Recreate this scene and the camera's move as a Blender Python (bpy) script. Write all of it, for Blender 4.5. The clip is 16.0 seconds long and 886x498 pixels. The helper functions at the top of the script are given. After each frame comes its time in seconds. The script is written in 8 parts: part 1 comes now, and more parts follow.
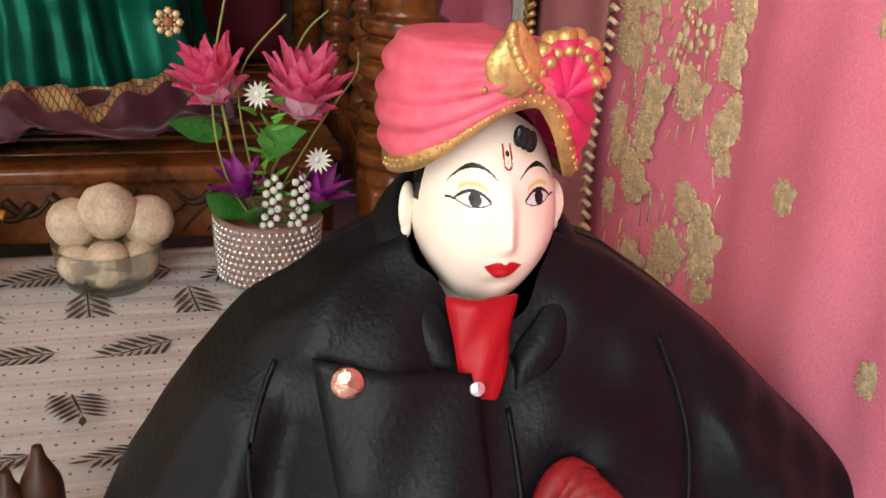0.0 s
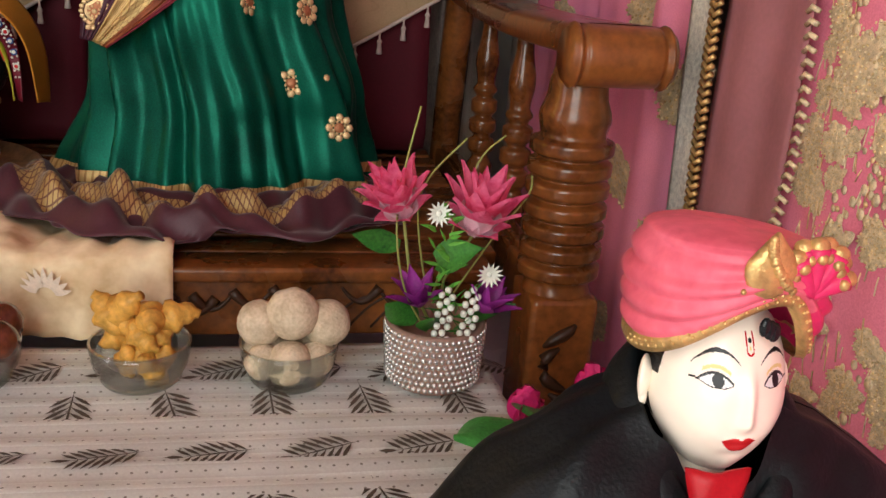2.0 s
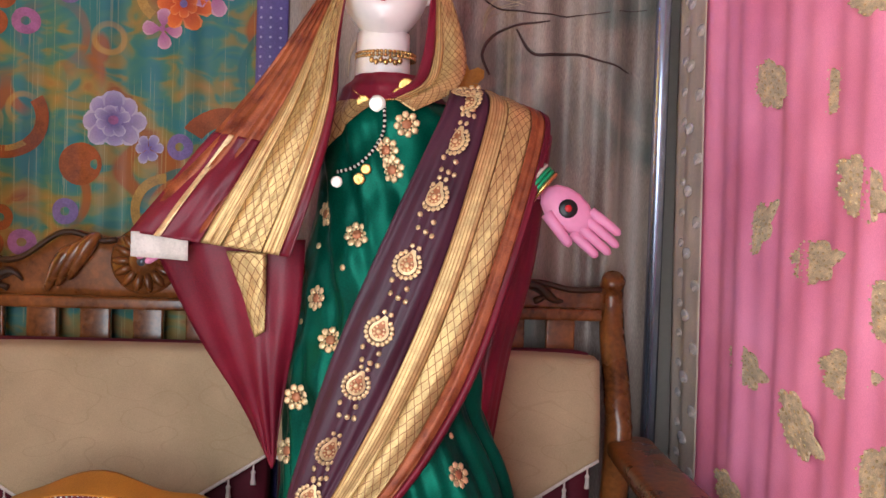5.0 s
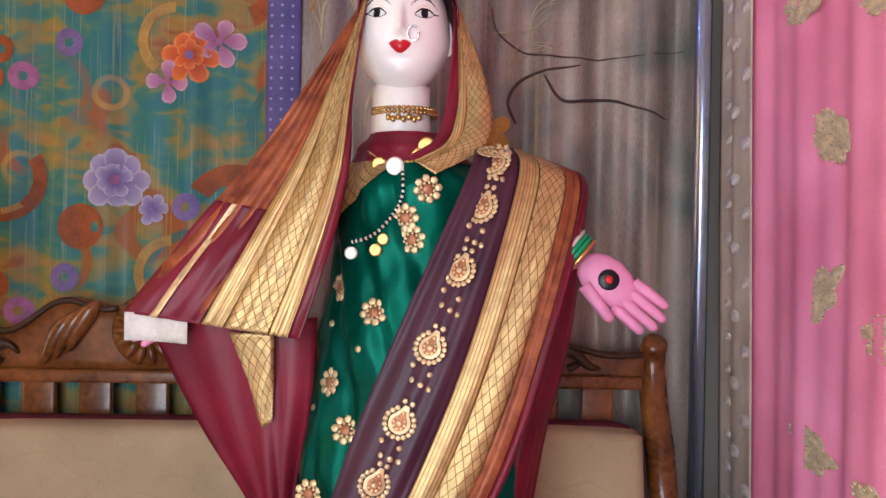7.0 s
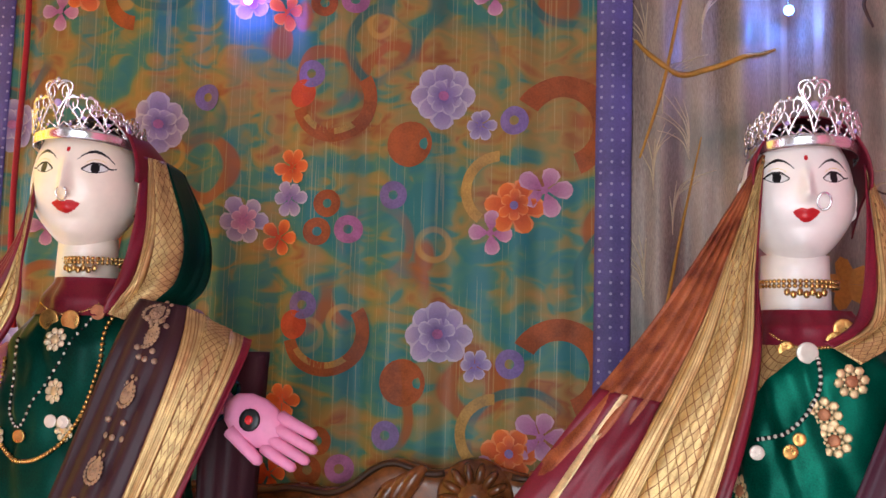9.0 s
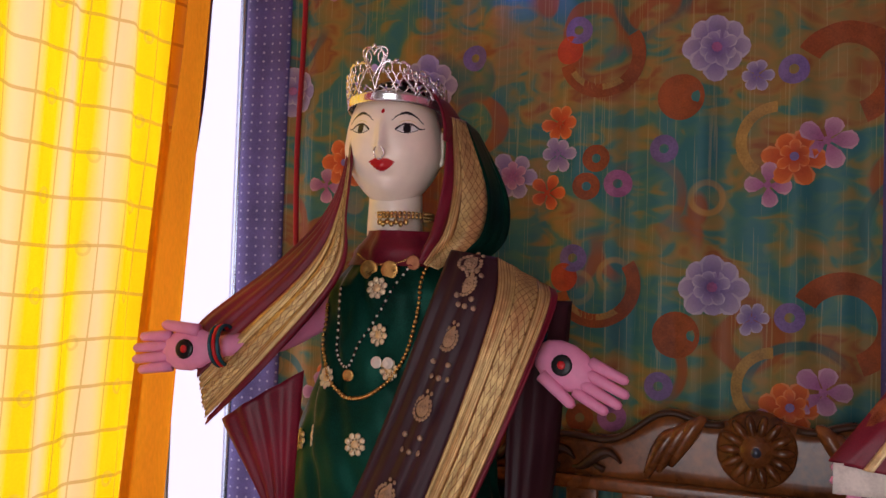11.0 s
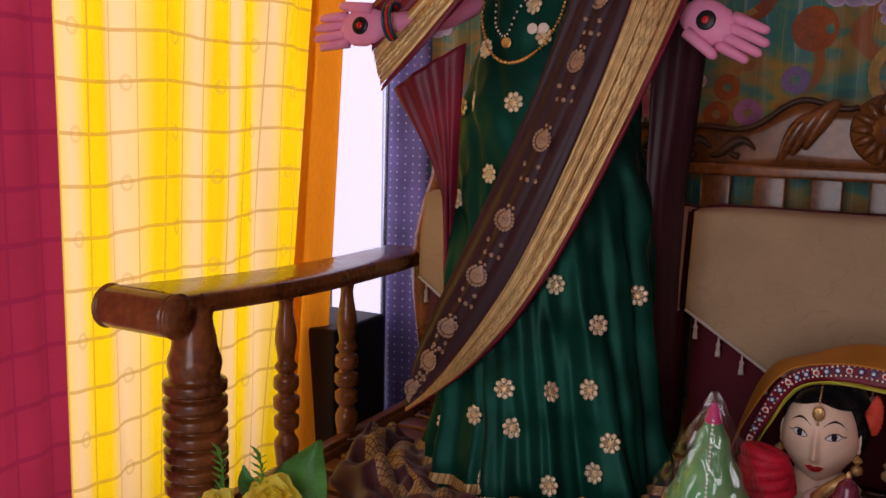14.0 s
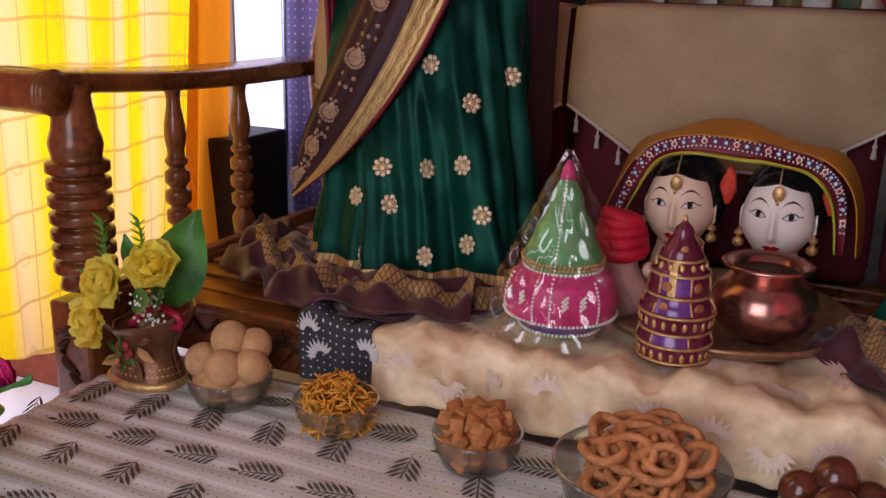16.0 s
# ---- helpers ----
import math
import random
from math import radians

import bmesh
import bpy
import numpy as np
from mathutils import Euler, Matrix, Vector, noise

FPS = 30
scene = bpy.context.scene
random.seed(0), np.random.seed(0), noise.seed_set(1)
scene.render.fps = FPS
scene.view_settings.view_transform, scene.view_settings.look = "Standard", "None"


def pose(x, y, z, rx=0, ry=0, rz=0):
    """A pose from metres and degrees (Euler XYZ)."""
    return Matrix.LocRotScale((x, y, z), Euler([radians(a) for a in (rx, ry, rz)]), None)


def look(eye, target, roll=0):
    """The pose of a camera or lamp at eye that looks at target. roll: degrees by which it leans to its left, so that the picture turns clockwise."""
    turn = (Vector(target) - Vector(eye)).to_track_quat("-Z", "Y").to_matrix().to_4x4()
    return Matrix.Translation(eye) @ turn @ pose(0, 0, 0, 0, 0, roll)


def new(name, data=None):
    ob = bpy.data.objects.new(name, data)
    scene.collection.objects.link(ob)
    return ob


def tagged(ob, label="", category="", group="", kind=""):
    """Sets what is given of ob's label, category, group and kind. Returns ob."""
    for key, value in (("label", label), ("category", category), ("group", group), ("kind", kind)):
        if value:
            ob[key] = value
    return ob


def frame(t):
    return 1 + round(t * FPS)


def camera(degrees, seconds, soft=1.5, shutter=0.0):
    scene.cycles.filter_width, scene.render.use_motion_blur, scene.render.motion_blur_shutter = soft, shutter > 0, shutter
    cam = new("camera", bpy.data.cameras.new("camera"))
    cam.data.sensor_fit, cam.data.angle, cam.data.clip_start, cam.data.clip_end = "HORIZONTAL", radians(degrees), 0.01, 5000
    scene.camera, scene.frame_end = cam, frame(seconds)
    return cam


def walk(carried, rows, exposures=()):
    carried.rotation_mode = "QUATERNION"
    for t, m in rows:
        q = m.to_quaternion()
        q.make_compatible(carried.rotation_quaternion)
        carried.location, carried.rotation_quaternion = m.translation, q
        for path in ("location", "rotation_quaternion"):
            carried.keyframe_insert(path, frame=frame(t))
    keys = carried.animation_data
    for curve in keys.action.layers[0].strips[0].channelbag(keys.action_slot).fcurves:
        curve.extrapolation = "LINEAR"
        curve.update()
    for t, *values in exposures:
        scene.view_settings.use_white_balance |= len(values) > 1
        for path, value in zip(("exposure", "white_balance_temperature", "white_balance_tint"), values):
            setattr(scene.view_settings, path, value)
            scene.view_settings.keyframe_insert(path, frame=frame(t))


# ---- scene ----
cam = camera(51.9, 16.0)
METRES, EYE, TILT, LEAN, TURN = 1.9, 0.63, -22.0, -3.5, -16.0
ROWS = [
    (0.0, 0.0, 0.0, 0.0, -0.0, 0.0, -0.0),
    (0.5, -0.0068, -0.002, 0.006, 0.39, 0.25, -0.05),
    (1.0, -0.0275, -0.0012, 0.0128, 1.41, 1.0, -0.62),
    (1.5, -0.0266, -0.0114, 0.0199, 2.35, 1.67, -1.48),
    (2.0, -0.0485, -0.0302, 0.0325, 5.18, 3.36, -2.72),
    (2.5, -0.0877, -0.0589, 0.0527, 9.36, 5.38, -3.97),
    (3.0, -0.1135, -0.0747, 0.0776, 12.24, 8.26, -4.94),
    (3.5, -0.1152, -0.0806, 0.1156, 13.17, 12.42, -4.8),
    (4.0, -0.103, -0.0928, 0.1473, 13.19, 15.92, -4.22),
    (4.5, -0.0871, -0.1033, 0.1816, 12.56, 19.09, -3.35),
    (7.0, -0.104, -0.0538, 0.2596, 14.21, 21.96, -3.12),
    (7.5, -0.134, -0.0492, 0.3099, 14.89, 24.76, -3.07),
    (8.0, -0.1657, -0.0236, 0.3238, 15.91, 25.51, -3.41),
    (8.5, -0.2087, -0.0394, 0.3349, 20.19, 26.29, -5.33),
    (9.0, -0.2506, -0.0725, 0.3341, 25.11, 26.37, -7.99),
    (9.5, -0.2691, -0.0906, 0.3286, 27.76, 25.82, -9.31),
    (12.0, -0.3494, -0.1593, 0.2625, 39.57, 17.74, -13.31),
    (12.5, -0.3512, -0.1657, 0.2316, 40.89, 15.16, -13.59),
    (13.0, -0.3359, -0.1687, 0.1966, 41.88, 12.75, -13.87),
    (13.5, -0.316, -0.1725, 0.172, 42.49, 11.39, -14.04),
    (14.0, -0.2904, -0.1651, 0.1439, 42.81, 9.67, -14.07),
    (14.5, -0.2704, -0.1571, 0.1232, 42.81, 7.74, -14.41),
    (15.0, -0.2523, -0.1443, 0.1063, 42.11, 5.78, -14.04),
    (15.5, -0.2342, -0.1336, 0.0913, 40.79, 4.28, -13.16),
    (16.0, -0.221, -0.1263, 0.0708, 39.37, 2.91, -13.08),
]
walk(cam, [(t, pose(0, 0, EYE, TILT, LEAN, TURN) @ pose(METRES * x, METRES * y, METRES * z, 90 + pitch, roll, yaw)) for t, x, y, z, yaw, pitch, roll in ROWS],
     exposures=[(0.0, 0.42, 6900, 4), (2.0, 0.42, 6900, 3), (3.0, 0.5, 6600, 4), (4.0, 0.75, 6300, 6), (7.0, 0.8, 5800, 5), (8.5, 0.78, 5800, 4), (9.7, 0.2, 6300, 10), (12.0, -0.6, 6600, 19), (14.5, -0.5, 6600, 21), (16.0, -0.15, 6350, 20)])

# ---- world and daylight ----
world = bpy.data.worlds.new("daylight")
scene.world = world
world.use_nodes = True
wn = world.node_tree.nodes
sky = wn.new("ShaderNodeTexSky")
sky.sky_type, sky.sun_disc, sky.sun_elevation, sky.sun_rotation = "NISHITA", False, radians(48), radians(250)
world.node_tree.links.new(sky.outputs[0], wn["Background"].inputs[0])
wn["Background"].inputs[1].default_value = 0.12
sun = new("sun", bpy.data.lights.new("sun", "SUN"))
sun.data.energy, sun.data.angle, sun.data.color = 3.0, radians(0.5), (1, 0.95, 0.87)
sun.matrix_world = look((-6, 3, 8), (0, 0, 0))


def opening_light(name, eye, target, wide, high, watts, colour):
    """Sky light that enters by a window's opening."""
    lamp = new(name, bpy.data.lights.new(name, "AREA"))
    lamp.data.shape, lamp.data.size, lamp.data.size_y = "RECTANGLE", wide, high
    lamp.data.energy, lamp.data.color = watts, colour
    lamp.matrix_world = look(eye, target)
    return lamp


opening_light("window_daylight", (-2.02, 0.95, 1.15), (0, 0.95, 1.0), 1.7, 1.9, 18, (0.93, 0.96, 1))
opening_light("door_daylight", (-0.72, -0.96, 1.08), (-0.25, 1.5, 0.7), 1.1, 1.6, 26, (0.98, 0.97, 1))

# ---- materials ----


def material(name, colour, rough=0.5, metal=0.0, vary=0.18, scale=14.0, bump=0.15, grain=160.0, sheen=0.0, coat=0.0, second=None, stretch=(1, 1, 1), spec=0.3):
    """A surface whose colour drifts at two scales, with fine relief."""
    m = bpy.data.materials.new(name)
    m.use_nodes = True
    nt = m.node_tree
    b = nt.nodes["Principled BSDF"]
    b.inputs["Roughness"].default_value, b.inputs["Metallic"].default_value = rough, metal
    b.inputs["Sheen Weight"].default_value, b.inputs["Coat Weight"].default_value = sheen, coat
    b.inputs["Coat Roughness"].default_value = 0.12
    b.inputs["Specular IOR Level"].default_value = spec
    co = nt.nodes.new("ShaderNodeTexCoord")
    mp = nt.nodes.new("ShaderNodeMapping")
    mp.inputs["Scale"].default_value = stretch
    nt.links.new(co.outputs["Object"], mp.inputs[0])
    big, small = nt.nodes.new("ShaderNodeTexNoise"), nt.nodes.new("ShaderNodeTexNoise")
    big.inputs["Scale"].default_value, small.inputs["Scale"].default_value = scale, grain
    big.inputs["Detail"].default_value, small.inputs["Detail"].default_value = 5, 3
    for n in (big, small):
        nt.links.new(mp.outputs[0], n.inputs["Vector"])
    add = maths(nt, "MULTIPLY_ADD", small.outputs[0], 0.35, maths(nt, "MULTIPLY", big.outputs[0], 0.65))
    ramp = nt.nodes.new("ShaderNodeValToRGB")
    dark = tuple(c * (1 - vary) for c in colour)
    light = tuple(min(1, c * (1 + vary)) for c in (second or colour))
    ramp.color_ramp.elements[0].color, ramp.color_ramp.elements[1].color = (*dark, 1), (*light, 1)
    ramp.color_ramp.elements[0].position, ramp.color_ramp.elements[1].position = 0.34, 0.66
    nt.links.new(add, ramp.inputs[0])
    nt.links.new(ramp.outputs[0], b.inputs["Base Color"])
    rg = maths(nt, "MULTIPLY_ADD", big.outputs[0], 0.25, rough - 0.12)
    nt.links.new(rg, b.inputs["Roughness"])
    if bump:
        bp = nt.nodes.new("ShaderNodeBump")
        bp.inputs["Strength"].default_value, bp.inputs["Distance"].default_value = bump, 0.003
        nt.links.new(add, bp.inputs["Height"])
        nt.links.new(bp.outputs[0], b.inputs["Normal"])
    return m


def maths(nt, op, a, b=None, c=None):
    n = nt.nodes.new("ShaderNodeMath")
    n.operation = op
    for i, v in enumerate((a, b, c)):
        if v is None:
            continue
        if isinstance(v, (int, float)):
            n.inputs[i].default_value = v
        else:
            nt.links.new(v, n.inputs[i])
    return n.outputs[0]


def uv_of(m):
    """The u and v of the mesh's own cloth coordinates, in metres."""
    nt = m.node_tree
    n, s = nt.nodes.new("ShaderNodeUVMap"), nt.nodes.new("ShaderNodeSeparateXYZ")
    nt.links.new(n.outputs[0], s.inputs[0])
    return nt, s.outputs[0], s.outputs[1]


def layer(m, mask, colour, metal=None, rough=None):
    """Lays a second colour over the material where mask is 1."""
    nt = m.node_tree
    b = nt.nodes["Principled BSDF"]
    for name, value in (("Base Color", (*colour, 1)), ("Metallic", metal), ("Roughness", rough)):
        if value is None:
            continue
        sock = b.inputs[name]
        mix = nt.nodes.new("ShaderNodeMix")
        mix.data_type = "RGBA" if name == "Base Color" else "FLOAT"
        k = 6 if name == "Base Color" else 2
        if sock.links:
            nt.links.new(sock.links[0].from_socket, mix.inputs[k])
        else:
            mix.inputs[k].default_value = sock.default_value
        mix.inputs[k + 1].default_value = value
        nt.links.new(mask, mix.inputs[0])
        nt.links.new(mix.outputs[2 if name == "Base Color" else 0], sock)
    return m


def stripe(nt, s, period, width, shift=0.0):
    """1 on stripes of that width (a share of the period)."""
    f = maths(nt, "FRACT", maths(nt, "MULTIPLY_ADD", s, 1 / period, shift))
    return maths(nt, "LESS_THAN", f, width)


def brocade(name, ground, gold, pu, pv, wide=0.2):
    """Woven gold cloth with a diamond lattice and edge lines of the ground colour."""
    m = material(name, gold, 0.38, 0.55, 0.3, 60, 0.4, 700)
    nt, u, v = uv_of(m)
    a, b = maths(nt, "MULTIPLY", u, 1 / pu), maths(nt, "MULTIPLY", v, 1 / pv)
    l1 = maths(nt, "LESS_THAN", maths(nt, "FRACT", maths(nt, "ADD", a, b)), wide)
    l2 = maths(nt, "LESS_THAN", maths(nt, "FRACT", maths(nt, "SUBTRACT", a, b)), wide)
    layer(m, maths(nt, "MAXIMUM", l1, l2), ground, 0.1, 0.5)
    return m


WOOD = material("polished_teak", (0.10, 0.029, 0.008), 0.28, 0, 0.45, 9, 0.08, 90, coat=0.35, stretch=(1, 1, 1), second=(0.195, 0.063, 0.016))
WOOD_DARK = material("dark_carved_wood", (0.045, 0.018, 0.008), 0.45, 0, 0.3)
GREEN = material("green_silk", (0.0015, 0.043, 0.027), 0.36, 0.5, 0.3, 8, 0.2, 500, second=(0.003, 0.092, 0.055), spec=0.1)
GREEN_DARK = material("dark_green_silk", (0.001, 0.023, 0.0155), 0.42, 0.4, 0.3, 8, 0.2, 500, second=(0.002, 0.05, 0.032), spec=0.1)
MAROON = material("maroon_silk", (0.12, 0.005, 0.016), 0.42, 0, 0.3, 8, 0.12, 500, second=(0.17, 0.008, 0.022))
PURPLE = material("purple_shot_silk", (0.055, 0.013, 0.026), 0.45, 0, 0.3, 8, 0.15, 500)
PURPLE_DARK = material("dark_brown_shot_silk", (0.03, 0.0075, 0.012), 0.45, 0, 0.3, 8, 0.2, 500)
RUST = material("rust_zari", (0.2, 0.035, 0.015), 0.42, 0.25, 0.4, 40, 0.3, 600, second=(0.3, 0.085, 0.03))
ZARI = brocade("gold_zari_lattice", (0.24, 0.11, 0.04), (0.54, 0.37, 0.15), 0.0135, 0.02, 0.12)
ZARI_LINES = material("gold_zari_lines", (0.58, 0.39, 0.16), 0.4, 0.5, 0.3, 60, 0.3, 700)
_nt, _u, _v = uv_of(ZARI_LINES)
layer(ZARI_LINES, stripe(_nt, _u, 0.0046, 0.32), (0.33, 0.18, 0.065), 0.4)
GOLD = material("gold_thread", (0.72, 0.53, 0.28), 0.38, 0.5, 0.3, 80, 0.5, 900)
SILVER = material("silver_metal", (0.78, 0.77, 0.8), 0.2, 0.95, 0.1, 30, 0.1, 300)
PORCELAIN = material("painted_plaster_face", (0.88, 0.8, 0.74), 0.32, 0, 0.05, 6, 0.03, 90, coat=0.3)
PORCELAIN_WARM = material("cream_painted_face", (0.92, 0.80, 0.66), 0.3, 0, 0.05, 6, 0.03, 90, coat=0.35)
HANDPINK = material("pink_painted_hand", (0.72, 0.26, 0.42), 0.45, 0, 0.1, 12, 0.05, 90)
LIP = material("red_lip_paint", (0.5, 0.015, 0.02), 0.25, 0, 0.1)
INK = material("black_paint", (0.008, 0.007, 0.008), 0.3, 0, 0.2)
HAIR = material("black_painted_hair", (0.008, 0.008, 0.009), 0.25, 0, 0.3, 40, 0.3, 200)
EYEWHITE = material("eye_white_paint", (0.75, 0.75, 0.72), 0.25, 0, 0.03)
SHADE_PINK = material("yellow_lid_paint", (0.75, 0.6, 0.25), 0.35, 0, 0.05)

# ---- mesh helpers ----
BASE = {}
TAU = 2 * math.pi


def finish(name, bm, mats, smooth=True):
    me = bpy.data.meshes.new(name)
    bm.normal_update()
    bm.to_mesh(me)
    bm.free()
    for m in mats if isinstance(mats, (list, tuple)) else [mats]:
        me.materials.append(m)
    if smooth:
        me.shade_smooth()
    return me


def part(name, bm, mats, parent, label="", smooth=True):
    """Links a bmesh as one mesh object under a thing or a part."""
    ob = new(name, finish(name, bm, mats, smooth))
    ob.parent = parent
    ob.matrix_parent_inverse = BASE.get(parent.name, Matrix()).inverted()
    if label:
        tagged(ob, label)
    return ob


def thing(name, label, category, group="", kind="", m=None):
    ob = new(name)
    ob.empty_display_size = 0.05
    if m is not None:
        ob.matrix_basis = BASE[ob.name] = m
    return tagged(ob, label, category, group, kind)


def solid(name, bm, mats, label, category, group="", kind="", smooth=True, m=None):
    ob = new(name, finish(name, bm, mats, smooth))
    if m is not None:
        ob.matrix_basis = m
    return tagged(ob, label, category, group, kind)


def add_box(bm, lo, hi, bevel=0.0, m=None, mat=0):
    lo, hi = Vector(lo), Vector(hi)
    r = bmesh.ops.create_cube(bm, size=1, matrix=Matrix.Translation((lo + hi) / 2) @ Matrix.Diagonal((*(hi - lo), 1)))
    vs = r["verts"]
    if bevel:
        es = list({e for v in vs for e in v.link_edges})
        out = bmesh.ops.bevel(bm, geom=vs + es, offset=bevel, segments=2, affect="EDGES", profile=0.7)
        vs = list({v for f in out["faces"] for v in f.verts} | {v for v in vs if v.is_valid})
    if m is not None:
        bmesh.ops.transform(bm, matrix=m, verts=vs)
    if mat:
        for f in {f for v in vs for f in v.link_faces}:
            f.material_index = mat
    return vs


def box(lo, hi, bevel=0.0):
    bm = bmesh.new()
    add_box(bm, lo, hi, bevel)
    return bm


def add_lathe(bm, profile, seg=32, m=None, mat=0, cap=True):
    rings = []
    for r, z in profile:
        ring = [bm.verts.new((r * math.cos(2 * math.pi * i / seg), r * math.sin(2 * math.pi * i / seg), z)) for i in range(seg)]
        rings.append(ring)
    fs = []
    for a, b in zip(rings, rings[1:]):
        for i in range(seg):
            fs.append(bm.faces.new((a[i], a[(i + 1) % seg], b[(i + 1) % seg], b[i])))
    if cap:
        fs.append(bm.faces.new(rings[0][::-1]))
        fs.append(bm.faces.new(rings[-1]))
    for f in fs:
        f.material_index = mat
    if m is not None:
        bmesh.ops.transform(bm, matrix=m, verts=[v for r in rings for v in r])
    return rings


def lathe(profile, seg=32, m=None, cap=True):
    bm = bmesh.new()
    add_lathe(bm, profile, seg, m, 0, cap)
    return bm


def turned(pairs, n=6):
    """A smooth turned profile through (z, radius) pairs."""
    out = []
    for i in range(len(pairs) - 1):
        (z0, r0), (z1, r1) = pairs[i], pairs[i + 1]
        for k in range(n):
            s = k / n
            e = (1 - math.cos(math.pi * s)) / 2
            out.append((r0 + (r1 - r0) * e, z0 + (z1 - z0) * s))
    out.append((pairs[-1][1], pairs[-1][0]))
    return out


def add_tube(bm, pts, r, seg=8, mat=0, closed=False, taper=None):
    pts = [Vector(p) for p in pts]
    n = len(pts)
    rings = []
    up = Vector((0.12, 0.31, 0.94)).normalized()
    for i, p in enumerate(pts):
        a = pts[(i - 1) % n] if closed or i else pts[0]
        b = pts[(i + 1) % n] if closed or i < n - 1 else pts[-1]
        d = (b - a).normalized()
        s = d.cross(up)
        if s.length < 0.05:
            s = d.cross(Vector((1, 0, 0)))
        s.normalize()
        q = s.cross(d)
        rr = r * (taper(i / max(1, n - 1)) if taper else 1)
        rings.append([bm.verts.new(p + rr * (math.cos(2 * math.pi * k / seg) * s + math.sin(2 * math.pi * k / seg) * q)) for k in range(seg)])
    pairs = list(zip(rings, rings[1:])) + ([(rings[-1], rings[0])] if closed else [])
    for a, b in pairs:
        for k in range(seg):
            bm.faces.new((a[k], a[(k + 1) % seg], b[(k + 1) % seg], b[k])).material_index = mat
    if not closed:
        bm.faces.new(rings[0][::-1]).material_index = mat
        bm.faces.new(rings[-1]).material_index = mat


def tube(pts, r, seg=8, closed=False, taper=None):
    bm = bmesh.new()
    add_tube(bm, pts, r, seg, 0, closed, taper)
    return bm


def add_ball(bm, c, r, seg=10, mat=0, squash=(1, 1, 1)):
    nv = max(4, seg * 2 // 3)
    c, k = Vector(c), (r * squash[0], r * squash[1], r * squash[2])
    rings = []
    for j in range(1, nv):
        s, z = math.sin(math.pi * j / nv), math.cos(math.pi * j / nv)
        rings.append([bm.verts.new((c.x + k[0] * s * math.cos(2 * math.pi * i / seg), c.y + k[1] * s * math.sin(2 * math.pi * i / seg), c.z + k[2] * z)) for i in range(seg)])
    tip, low = bm.verts.new((c.x, c.y, c.z + k[2])), bm.verts.new((c.x, c.y, c.z - k[2]))
    fs = []
    for i in range(seg):
        n = (i + 1) % seg
        fs.append(bm.faces.new((tip, rings[0][i], rings[0][n])))
        fs.append(bm.faces.new((low, rings[-1][n], rings[-1][i])))
        for a, b in zip(rings, rings[1:]):
            fs.append(bm.faces.new((a[i], b[i], b[n], a[n])))
    for f in fs:
        f.material_index = mat
    return [v for g in rings for v in g] + [tip, low]


def rom(pts, t):
    """A point on a smooth curve through the points, t from 0 to 1."""
    n = len(pts) - 1
    x = min(max(t, 0), 1) * n
    i = min(int(x), n - 1)
    s = x - i
    p = [Vector(pts[min(max(j, 0), n)]) for j in (i - 1, i, i + 1, i + 2)]
    return 0.5 * (2 * p[1] + (p[2] - p[0]) * s + (2 * p[0] - 5 * p[1] + 4 * p[2] - p[3]) * s * s + (3 * p[1] - p[0] - 3 * p[2] + p[3]) * s ** 3)


def sheet(fn, nu, nv, size=(1, 1), thick=0.0, u0=0.0, u1=1.0, v0=0.0, v1=1.0):
    """A cloth surface fn(u, v), with cloth coordinates in metres, and a thickness."""
    bm = bmesh.new()
    uv = bm.loops.layers.uv.new("UVMap")
    g = [[(u0 + (u1 - u0) * i / nu, v0 + (v1 - v0) * j / nv) for j in range(nv + 1)] for i in range(nu + 1)]
    vs = [[bm.verts.new(fn(*g[i][j])) for j in range(nv + 1)] for i in range(nu + 1)]
    for i in range(nu):
        for j in range(nv):
            ij = ((i, j), (i + 1, j), (i + 1, j + 1), (i, j + 1))
            f = bm.faces.new([vs[a][b] for a, b in ij])
            for l, (a, b) in zip(f.loops, ij):
                l[uv].uv = (g[a][b][0] * size[0], g[a][b][1] * size[1])
    if thick:
        bm.normal_update()
        back = [[bm.verts.new(v.co - v.normal * thick) for v in row] for row in vs]
        faces = []
        for i in range(nu):
            for j in range(nv):
                ij = ((i, j), (i, j + 1), (i + 1, j + 1), (i + 1, j))
                faces.append(([back[a][b] for a, b in ij], ij))
        rim = [(i, 0) for i in range(nu)] + [(nu, j) for j in range(nv)] + [(i, nv) for i in range(nu, 0, -1)] + [(0, j) for j in range(nv, 0, -1)]
        for a, b in zip(rim, rim[1:] + rim[:1]):
            faces.append(([vs[b[0]][b[1]], vs[a[0]][a[1]], back[a[0]][a[1]], back[b[0]][b[1]]], (b, a, a, b)))
        for quad, ij in faces:
            f = bm.faces.new(quad)
            for l, (a, b) in zip(f.loops, ij):
                l[uv].uv = (g[a][b][0] * size[0], g[a][b][1] * size[1])
    return bm


def wave(x, *terms):
    return sum(a * math.sin(2 * math.pi * (x / p + s)) for a, p, s in terms)

